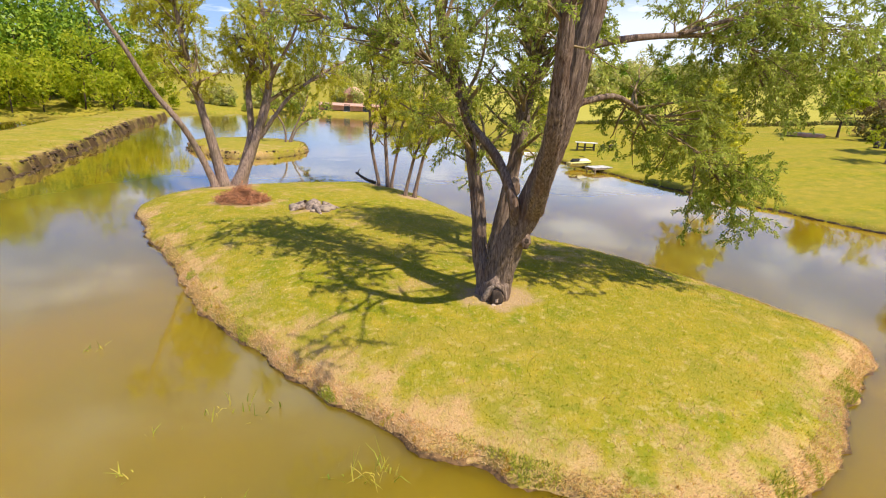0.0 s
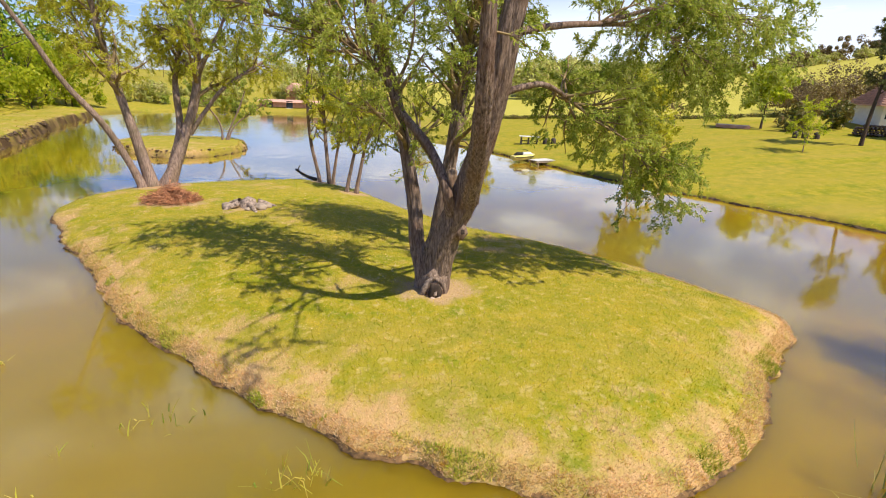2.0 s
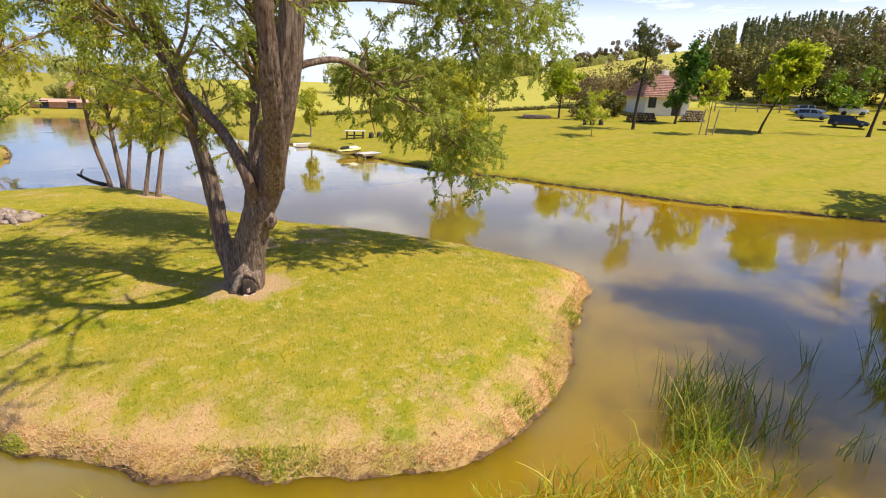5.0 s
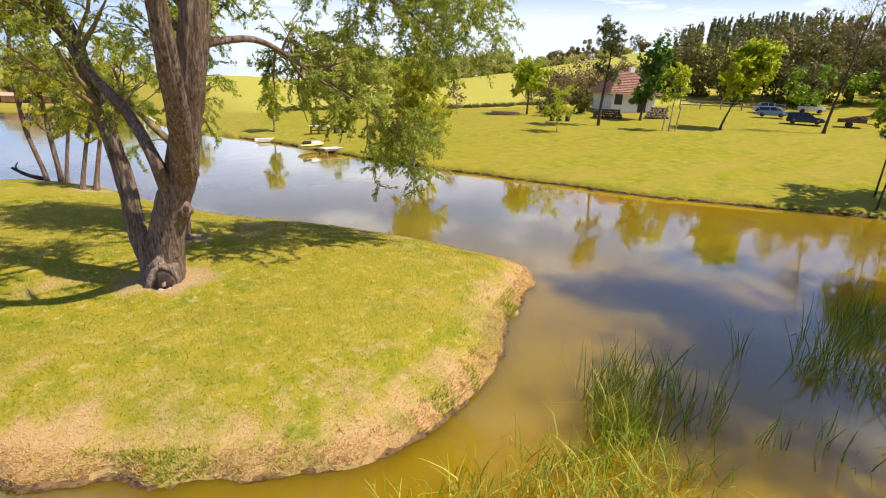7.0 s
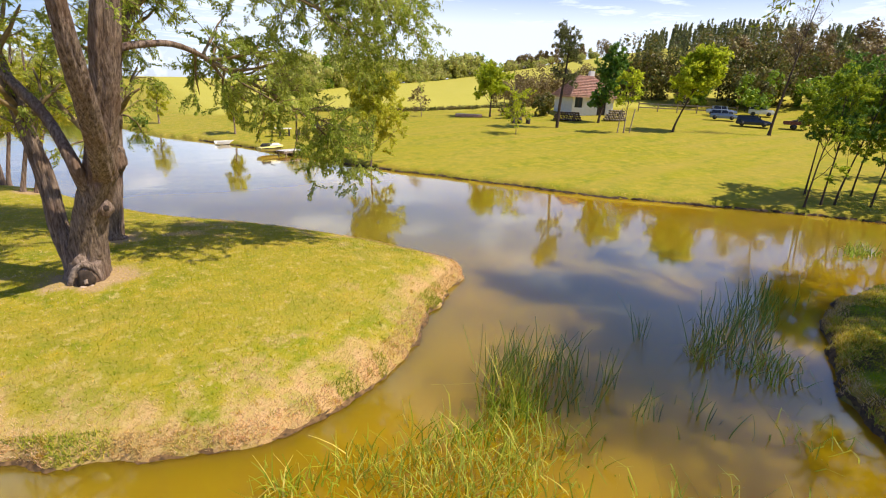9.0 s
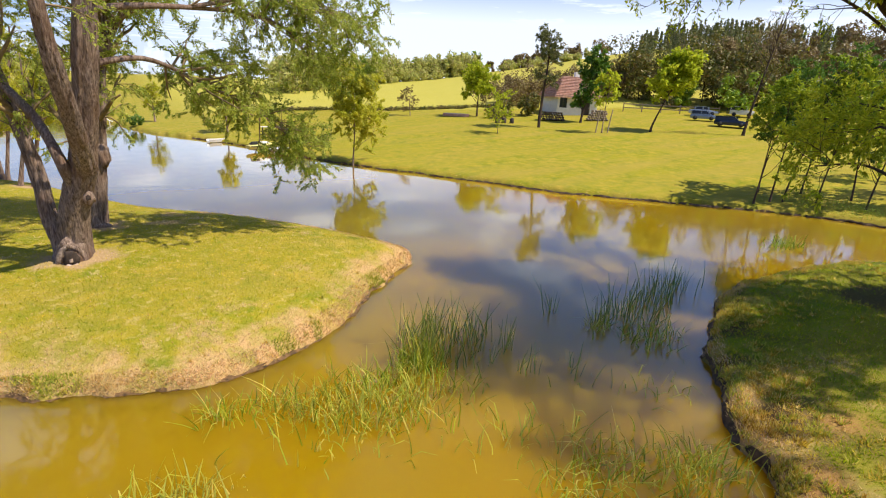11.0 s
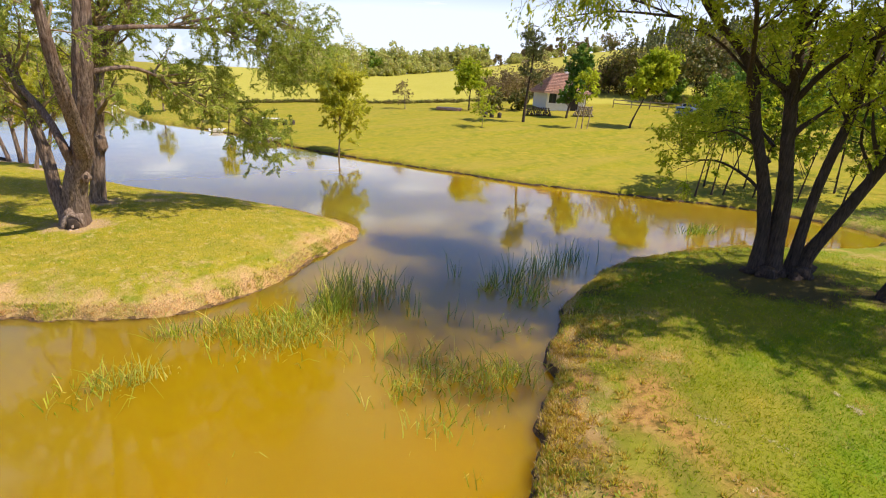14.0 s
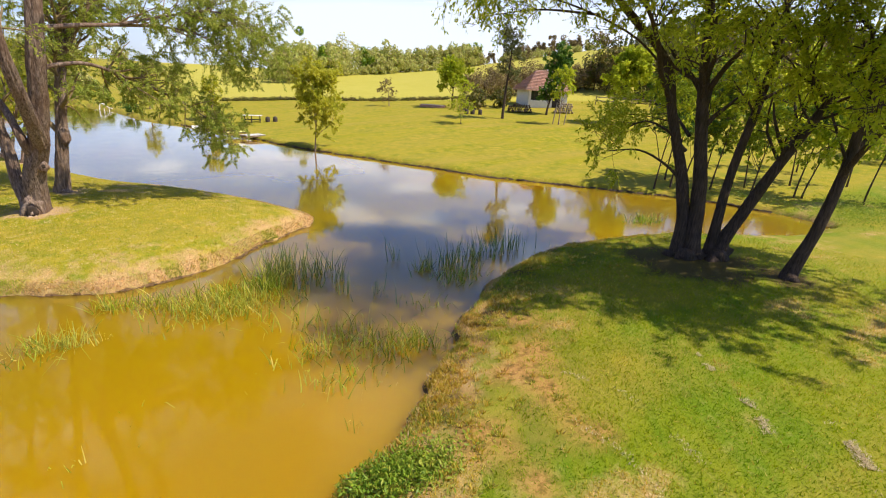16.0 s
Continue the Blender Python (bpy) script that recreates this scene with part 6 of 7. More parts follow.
M_TIMBER = simple("grey_timber", (0.36, 0.28, 0.20), 0.8, var=0.3, scale=7)
M_LOG = simple("weathered_log", (0.16, 0.10, 0.07), 0.9, var=0.6, scale=5)
M_DARKWOOD = simple("dark_timber", (0.06, 0.045, 0.035), 0.8, var=0.3, scale=7)
M_YELLOW = simple("yellow_hull", (0.80, 0.70, 0.22), 0.3, var=0.06, scale=4, bump=0)
M_PLANK = simple("weathered_plank", (0.68, 0.65, 0.60), 0.7, var=0.3, scale=7)
M_PALE = simple("white_boat_paint", (0.78, 0.78, 0.76), 0.4, var=0.08, scale=5, bump=0)
M_BLACK = simple("black_rubber", (0.02, 0.02, 0.022), 0.6, var=0.2, scale=8)
M_GLASS = simple("dark_car_glass", (0.03, 0.035, 0.04), 0.08, var=0.1, scale=3, bump=0)
M_PAINT_DARK = simple("dark_blue_paint", (0.015, 0.025, 0.06), 0.22, var=0.1, scale=3, bump=0)
M_PAINT_SILVER = simple("silver_paint", (0.50, 0.53, 0.58), 0.28, 0.5, var=0.05, scale=3, bump=0)
M_PAINT_WHITE = simple("white_paint", (0.78, 0.78, 0.77), 0.3, var=0.05, scale=3, bump=0)
M_PAINT_BLUE = simple("grey_blue_paint", (0.20, 0.26, 0.36), 0.28, 0.3, var=0.05, scale=3, bump=0)
M_CHROME = simple("rim_metal", (0.55, 0.55, 0.56), 0.3, 0.9, var=0.1, scale=6, bump=0)
M_SAND = simple("pale_sand", (0.66, 0.55, 0.38), 0.95, var=0.15, scale=12)
M_RUST = simple("rust_red_paint", (0.17, 0.055, 0.04), 0.7, var=0.4, scale=6)
M_PINK = simple("terracotta_wall", (0.62, 0.33, 0.22), 0.85, var=0.2, scale=2)
M_LAMP = simple("clear_lamp_glass", (0.7, 0.7, 0.72), 0.1, var=0.05, scale=3, bump=0)


# ---- the willow's foot: burls and cut scars grown into the trunk ----
willow = bpy.data.objects["willow_tree"]
# the darkest lumps paint a hollow's shade; the trunk itself is not cut
for name, at, size, seed, mat in [
        ("burl", (1.50, 9.18, 0.88), (0.27, 0.13, 0.32), 1, M_BARK), ("hollow", (1.49, 9.0, 0.80), (0.13, 0.06, 0.17), 3, M_HOLLOW),
        ("scar", (1.44, 8.96, 0.68), (0.05, 0.035, 0.03), 6, M_PALEWOOD), ("scar", (1.56, 8.97, 0.67), (0.04, 0.035, 0.028), 7, M_PALEWOOD), ("scar", (1.49, 8.95, 0.77), (0.035, 0.03, 0.05), 2, M_SCAR),
        ("burl", (1.92, 8.95, 2.02), (0.12, 0.11, 0.15), 4, M_BARK), ("scar", (1.93, 8.87, 2.03), (0.05, 0.035, 0.06), 5, M_HOLLOW), ("burl", (2.16, 11.9, 2.45), (0.15, 0.15, 0.32), 8, M_BARK),
        ("burl", (1.9, 11.98, 0.62), (0.2, 0.18, 0.2), 9, M_BARK)]:
    o = part(name, lump_mesh(name, size, seed, 0.35), mat, willow)
    o.matrix_basis = Matrix.Translation(Vector(at) - willow.location)

for k, pts in enumerate(([(1.27, 9.2, 0.6), (1.29, 9.13, 0.78), (1.36, 9.1, 0.95), (1.46, 9.09, 1.05)], [(1.44, 9.09, 1.06), (1.57, 9.1, 1.0), (1.67, 9.13, 0.84), (1.7, 9.2, 0.62)])):
    lip = tube_mesh("scar_lip", pts, 0.075 - 0.01 * k, 10, 0.05, 0.05 + 0.012 * k)
    part("scar_lip", lip, M_BARK if k else M_SCAR, willow, "grown-over bark lip").matrix_basis = Matrix.Translation(-willow.location)
for tree, spots in (("willow_tree.002", [(16.7, 0.05, 0.62, 0.3), (17.05, -0.1, 0.64, 0.22), (16.55, 0.4, 0.6, 0.18)]), ("willow_tree.003", [(17.45, -0.4, 0.66, 0.3), (17.75, -0.35, 0.8, 0.24), (17.4, -0.05, 0.64, 0.2), (17.15, -0.45, 0.6, 0.2)]), ("willow_tree.004", [(17.5, -2.25, 0.68, 0.2)])):
    holder = bpy.data.objects[tree]
    for k, (x, y, z, r) in enumerate(spots):
        o = part("burl", lump_mesh("burl", (r, r * 0.9, r * 0.75), 40 + k, 0.45), M_BARK_DARK, holder)
        o.matrix_basis = Matrix.Translation(Vector((x, y, z)) - holder.location)


def stump():
    z = float(island_height(np.array([-3.6]), np.array([16.4]))[0])
    root = thing("tree_stump", (-3.6, 16.4, z), "weathered grey tree stump with split roots in bare earth", "stump")
    w = Wood()
    path = np.array([(0, 0, -0.1), (0, 0, 0.12), (0.02, 0, 0.18), (0.02, 0.01, 0.24)])
    w.tube(path, [0.34, 0.26, 0.22, 0.20], 18, 0.16)
    part("stem", w.mesh("stem"), M_SCAR, root)
    for k, (a, ln) in enumerate([(0.3, 0.5), (1.5, 0.42), (2.7, 0.55), (3.8, 0.45), (5.2, 0.6)]):
        c, s = math.cos(a), math.sin(a)
        part("root", tube_mesh("root", [(0.3 * c, 0.3 * s, 0.14), (0.5 * c, 0.5 * s, 0.09), ((0.35 + ln) * c, (0.35 + ln) * s, -0.04)], 0.11, 8, 0.08, 0.04), M_SCAR, root)


stump()
for k, (x, y, s) in enumerate([(-4.15, 16.15, 0.17), (-3.15, 16.05, 0.19), (-3.0, 16.35, 0.15), (-4.3, 16.5, 0.12), (-3.5, 15.9, 0.09)]):
    z = float(island_height(np.array([x]), np.array([y]))[0])
    me = lump_mesh("stone", (s, s * 0.9, s * 0.75), 20 + k)
    me.materials.append(M_STONE)
    tagged(placed(new("stone", me), x, y, z + s * 0.3), "rough grey-brown stone beside the stump", "stone", "stones round the stump")


def brush_pile(x, y):
    z = float(island_height(np.array([x]), np.array([y]))[0])
    rng = np.random.default_rng(77)
    w = Wood()
    for k in range(900):
        a, r = rng.uniform(0, 2 * np.pi), 0.8 * rng.random() ** 0.6
        c = np.array([r * math.cos(a), 0.75 * r * math.sin(a), 0.05 + 0.6 * (1 - r / 0.85) * rng.random()])
        d = rng.normal(size=3) * np.array([1, 1, 0.28])
        d /= np.linalg.norm(d)
        ln = rng.uniform(0.25, 0.7)
        m = c + rng.normal(size=3) * 0.04
        w.tube(np.array([c - d * ln / 2, m, c + d * ln / 2]), [0.010, 0.008, 0.004], 3)
    me = w.mesh("brush_pile")
    me.materials.append(M_TWIG)
    ob = placed(new("brush_pile", me), x, y, z)
    return tagged(ob, "heap of red-brown cut twigs under the willow", "brush pile", kind="stuff")


brush_pile(-6.15, 17.2)
me = tube_mesh("driftwood", [(0, 0, 0.05), (-0.5, 0.25, 0.18), (-0.95, 0.5, 0.42)], 0.09, 8, 0.1, 0.05)
me.materials.append(M_DARKWOOD)
drift = tagged(placed(new("driftwood", me), -2.2, 23.3, 0.25), "dark broken log sticking out over the water", "log")
part("snag", tube_mesh("snag", [(-0.8, 0.42, 0.33), (-0.82, 0.44, 0.5), (-0.74, 0.45, 0.62)], 0.04, 6, 0.08, 0.02), M_DARKWOOD, drift)


# ---- landing place on the lawn's shore ----
def jet_ski(x, y, turn):
    root = thing("jet_ski", (x, y, 0.12), "yellow and white jet ski drawn up on the shore", "jet ski", turn=turn)
    root.matrix_basis = root.matrix_basis @ Matrix.Scale(0.7, 4)
    rings = []
    for f, w_, h0, h1 in [(0.0, 0.38, 0.05, 0.42), (0.15, 0.46, 0.0, 0.46), (0.5, 0.5, 0.0, 0.5), (0.8, 0.36, 0.08, 0.54), (0.95, 0.14, 0.25, 0.56), (1.0, 0.04, 0.36, 0.54)]:
        xx = f * 2.7 - 1.35
        rings.append([(xx, -w_, h1 - 0.1), (xx, -w_ * 0.8, h0 + 0.12), (xx, 0, h0), (xx, w_ * 0.8, h0 + 0.12), (xx, w_, h1 - 0.1), (xx, w_ * 0.7, h1), (xx, -w_ * 0.7, h1)])
    part("hull", loft_mesh("hull", rings), M_YELLOW, root, "yellow hull")
    part("deck", box_mesh("deck", (1.3, 0.62, 0.22), 0.07, (0.35, 0, 0.62), 0.7), M_PALE, root, "white deck hood")
    part("seat", box_mesh("seat", (1.25, 0.34, 0.28), 0.08, (-0.55, 0, 0.62), 0.75), M_BLACK, root, "black seat")
    part("handlebar", tube_mesh("handlebar", [(0.15, -0.36, 0.92), (0.22, 0, 0.95), (0.15, 0.36, 0.92)], 0.03, 8), M_BLACK, root)
    part("bumper_strip", box_mesh("bumper_strip", (2.2, 1.02, 0.06), 0.02, (-0.2, 0, 0.36)), M_BLACK, root)


jet_ski(10.35, 32.9, 24)


def landing_stage(x, y, turn):
    root = thing("landing_stage", (x, y, 0.22), "weathered grey wooden landing stage at the water", "jetty", turn=turn)
    root.matrix_basis = root.matrix_basis @ Matrix.Scale(0.75, 4)
    for k in range(7):
        part("plank", box_mesh("plank", (0.27, 1.15, 0.05), 0.008, (-0.9 + k * 0.30, 0, 0.12)), M_PLANK, root)
    for sy in (-0.48, 0.48):
        part("beam", box_mesh("beam", (2.2, 0.09, 0.14), 0.01, (0, sy, 0.02)), M_TIMBER, root)
    for sx in (-0.85, 0.6):
        for sy in (-0.48, 0.48):
            part("post", tube_mesh("post", [(sx, sy, -0.9), (sx, sy, 0.04)], 0.06, 8), M_TIMBER, root)


landing_stage(11.25, 31.75, 25)


def row_boat(x, y, turn):
    root = thing("rowing_boat", (x, y, 0.06), "small white rowing boat moored at the bank", "boat", turn=turn)
    root.matrix_basis = root.matrix_basis @ Matrix.Scale(0.52, 4)
    rings = []
    for f, w_, lift in [(0.0, 0.46, 0.06), (0.3, 0.56, 0.0), (0.65, 0.5, 0.02), (0.9, 0.22, 0.1), (1.0, 0.03, 0.2)]:
        xx = f * 2.6 - 1.3
        rings.append([(xx, -w_, 0.36 + lift * 0.6), (xx, -w_ * 0.75, lift - 0.06), (xx, w_ * 0.75, lift - 0.06), (xx, w_, 0.36 + lift * 0.6), (xx, w_ * 0.9, 0.35 + lift * 0.6), (xx, w_ * 0.66, lift + 0.02), (xx, -w_ * 0.66, lift + 0.02), (xx, -w_ * 0.9, 0.35 + lift * 0.6)])
    part("hull", loft_mesh("hull", rings), M_PALE, root)
    for xx in (-0.8, 0.1):
        part("thwart", box_mesh("thwart", (0.24, 0.92, 0.04), 0.008, (xx, 0, 0.26)), M_TIMBER, root)


row_boat(8.45, 38.6, 20)


def picnic_table(x, y, turn):
    z = ground_z(x, y)
    root = thing("picnic_table", (x, y, z), "long wooden picnic table with pale top on lawn", "table", turn=turn)
    root.matrix_basis = root.matrix_basis @ Matrix.Scale(0.8, 4)
    for k in range(4):
        part("plank", box_mesh("plank", (2.0, 0.18, 0.05), 0.008, (0, -0.29 + k * 0.195, 0.74)), M_PALE, root, "pale weathered plank")
    for sx in (-0.8, -0.1, 0.75):
        part("trestle", box_mesh("trestle", (0.12, 0.62, 0.70), 0.01, (sx, 0, 0.355), 0.8), M_DARKWOOD, root)
    part("rail", box_mesh("rail", (1.7, 0.08, 0.1), 0.01, (0, 0, 0.3)), M_DARKWOOD, root)


picnic_table(12.55, 38.9, -10)
for k, (x, y) in enumerate([(13.75, 38.6), (14.35, 38.45)]):
    z = ground_z(x, y)
    w = Wood()
    w.tube(np.array([(0, 0, -0.1), (0, 0, 0.2), (0, 0, 0.36), (0, 0, 0.38)]), [0.2, 0.19, 0.19, 0.17], 12, 0.05)
    me = w.mesh("log_seat")
    me.materials.append(M_DARKWOOD)
    tagged(placed(new("log_seat", me), x, y, z), "dark sawn log seat beside the picnic table", "stool", "log seats")
for k, (x, y, s) in enumerate([(31.2, 34.0, 0.2), (31.7, 33.7, 0.22), (32.3, 33.3, 0.2)]):
    z = ground_z(x, y)
    w = Wood()
    w.tube(np.array([(0, 0, -0.1), (0, 0, 0.2), (0, 0, 0.40), (0, 0, 0.42)]), [s, s, s, s * 0.9], 12, 0.05)
    me = w.mesh("log_seat")
    me.materials.append(M_DARKWOOD)
    tagged(placed(new("log_seat", me), x, y, z), "dark log seat on the upper lawn", "stool", "log seats")


def water_slide(x, y):
    root = thing("water_slide", (x, y, 0.0), "white curved slide arching from the far bank into water", "slide")
    root.matrix_basis = root.matrix_basis @ Matrix.Scale(0.72, 4)
    part("chute", tube_mesh("chute", [(1.2, 0.3, 0.25), (0.7, 0.15, 0.42), (0.2, 0.0, 0.85), (-0.1, -0.05, 0.95), (-0.33, -0.1, 0.8), (-0.42, -0.15, 0.4), (-0.43, -0.2, 0.02)], 0.07, 10, 0.1), M_PALE, root)
    part("post", tube_mesh("post", [(0.7, 0.15, -0.5), (0.7, 0.15, 0.4)], 0.05, 8), M_PALE, root)
    part("post", tube_mesh("post", [(0.1, 0.0, -0.5), (0.1, 0.0, 0.88)], 0.05, 8), M_PALE, root)


water_slide(1.0, 56.0)


def sand_pit(x, y):
    z = ground_z(x, y)
    root = thing("sand_pit", (x, y, z), "square sand pit with timber edging on the lawn", "sand pit", turn=-35)
    part("sand", box_mesh("sand", (2.4, 1.8, 0.2), 0.03, (0, 0, 0.12)), M_SAND, root)
    for sx, sy, a, b in ((0, -0.95, 2.6, 0.12), (0, 0.95, 2.6, 0.12), (-1.25, 0, 0.12, 1.8), (1.25, 0, 0.12, 1.8)):
        part("board", box_mesh("board", (a, b, 0.24), 0.015, (sx, sy, 0.1)), M_PINK, root)


sand_pit(31.6, 41.4)


# ---- the house above the lawn ----
def house():
    cx, cy = 43.5, 37.8
    root = thing("cottage", (cx, cy, 2.65), "white plastered cottage with hipped red tile roof", "house", turn=-24)
    W, Dp, H = 4.3, 5.2, 2.15
    t = 0.3
    # front wall in pieces round its openings
    front = [(-W / 2, -1.9, 0, H), (-1.1, 0.5, 0, H), (1.4, W / 2, 0, H), (-1.9, -1.1, 0, 0.95), (-1.9, -1.1, 1.95, H), (0.5, 1.4, 2.05, H)]
    for x0, x1, z0, z1 in front:
        part("wall", box_mesh("wall", (x1 - x0, t, z1 - z0), 0, ((x0 + x1) / 2, -Dp / 2 + t / 2, (z0 + z1) / 2)), M_WHITE, root)
    part("wall", box_mesh("wall", (W, t, H), 0, (0, Dp / 2 - t / 2, H / 2)), M_WHITE, root)
    for sx in (-1, 1):
        part("wall", box_mesh("wall", (t, Dp - 2 * t, H), 0, (sx * (W / 2 - t / 2), 0, H / 2)), M_WHITE, root)
    win = part("window", box_mesh("window", (0.8, 0.04, 1.0), 0.004, (-1.5, -Dp / 2 + 0.14, 1.45)), M_GLASS, root)
    for a, b, px_, pz_ in ((0.07, 1.06, -1.88, 1.45), (0.07, 1.06, -1.12, 1.45), (0.8, 0.07, -1.5, 0.97), (0.8, 0.07, -1.5, 1.93), (0.05, 1.0, -1.5, 1.45)):
        part("frame", box_mesh("frame", (a, 0.08, b), 0.006, (px_, -Dp / 2 + 0.11, pz_)), M_DARKWOOD, win)
    door = part("door", box_mesh("door", (0.9, 0.06, 2.05), 0.01, (0.95, -Dp / 2 + 0.16, 1.02)), M_DARKWOOD, root)
    part("handle", tube_mesh("handle", [(1.25, -Dp / 2 + 0.1, 1.0), (1.33, -Dp / 2 + 0.08, 1.0)], 0.02, 6), M_CHROME, door)
    part("plinth", box_mesh("plinth", (W + 0.06, Dp + 0.06, 1.0), 0, (0, 0, -0.5)), M_STONE, root)
    e = 0.45
    A = [(-W / 2 - e, -Dp / 2 - e), (W / 2 + e, -Dp / 2 - e), (W / 2 + e, Dp / 2 + e), (-W / 2 - e, Dp / 2 + e)]
    zr, zt = H - 0.1, H + 1.95
    r0, r1 = (-0.8, 0, zt), (0.8, 0, zt)
    co = [(x, y, zr) for x, y in A] + [r0, r1] + [(x, y, zr - 0.12) for x, y in A]
    roof_me = bpy.data.meshes.new("roof")
    roof_me.from_pydata(co, [], [(0, 1, 5, 4), (1, 2, 5), (2, 3, 4, 5), (3, 0, 4), (0, 6, 7, 1), (1, 7, 8, 2), (2, 8, 9, 3), (3, 9, 6, 0), (9, 8, 7, 6)])
    roof = part("roof", roof_me, M_ROOF, root, "faded red tile roof")
    # courses of tiles on the two faces that look down to the pond
    for k in range(13):
        f = (k + 0.5) / 13
        z = zr + (zt - zr) * f
        yy = (-Dp / 2 - e) * (1 - f)
        x0, x1 = (-W / 2 - e) * (1 - f) - 0.8 * f, (W / 2 + e) * (1 - f) + 0.8 * f
        part("tile_course", box_mesh("tile_course", (x1 - x0, 0.26, 0.045), 0.01, ((x0 + x1) / 2, yy, z + 0.02)), M_ROOF, roof)
        part("tile_course", box_mesh("tile_course", (0.26, 2 * abs(yy), 0.045), 0.01, (x0, 0, z + 0.02)), M_ROOF, roof)
    part("chimney", box_mesh("chimney", (0.5, 0.5, 1.2), 0.02, (0.8, 0.5, zt - 0.1)), M_WHITE, roof)
    return root


house()


def wood_pile(x, y, turn, n, rows, mat, label):
    z = ground_z(x, y)
    root = thing("wood_pile", (x, y, z), label, "woodpile", "stacks of firewood", turn=turn)
    rng = np.random.default_rng(int(x * 10))
    r = 0.11
    for j in range(rows):
        for i in range(n - j % 2):
            if j > (rows + 0.6) * (1 - abs(2 * i / n - 0.9) ** 3):
                continue
            xx = (i - n / 2) * 2 * r + (r if j % 2 else 0) + 0.03 * rng.normal()
            w = Wood()
            rr = r * rng.uniform(0.75, 1.0)
            zz = j * r * 1.75 + r
            w.tube(np.array([(xx, -0.5, zz), (xx, -0.495, zz), (xx, 0.495, zz), (xx, 0.5, zz)]), [0.004, rr, rr, 0.004], 7)
            part("log", w.mesh("log"), mat if rng.random() < 0.93 else M_SCAR, root)


wood_pile(37.4, 33.6, -40, 12, 4, M_LOG, "dark brown stack of firewood before the cottage")
wood_pile(41.2, 31.3, -40, 9, 5, M_STONE, "pale grey stack of split logs beside the cottage")

# stakes that hold the young maple
for k, (dx, dy, lx) in enumerate([(-0.45, 0.25, 0.25), (0.4, -0.2, 0.3)]):
    x, y = 34.9 + dx, 25.2 + dy
    me = tube_mesh("stake", [(0, 0, -0.2), (lx * 0.5, 0, 0.9), (lx, 0, 1.8)], 0.045, 7)
    me.materials.append(M_TIMBER)
    tagged(placed(new("stake", me), x, y, ground_z(x, y)), "wooden stake holding the young maple", "stake", "stakes of the young maple")


def rail_fence(x, y, turn, bays):
    z = ground_z(x, y)
    root = thing("rail_fence", (x, y, z), "low grey wooden rail fence before the wood", "fence", turn=turn)
    for k in range(bays + 1):
        part("post", box_mesh("post", (0.1, 0.1, 1.1), 0.01, (k * 2.0, 0, 0.45)), M_TIMBER, root)
    for zz in (0.45, 0.85):
        part("rail", box_mesh("rail", (bays * 2.0, 0.06, 0.1), 0.01, (bays, -0.08, zz)), M_TIMBER, root)


rail_fence(50.5, 36.2, -42, 5)


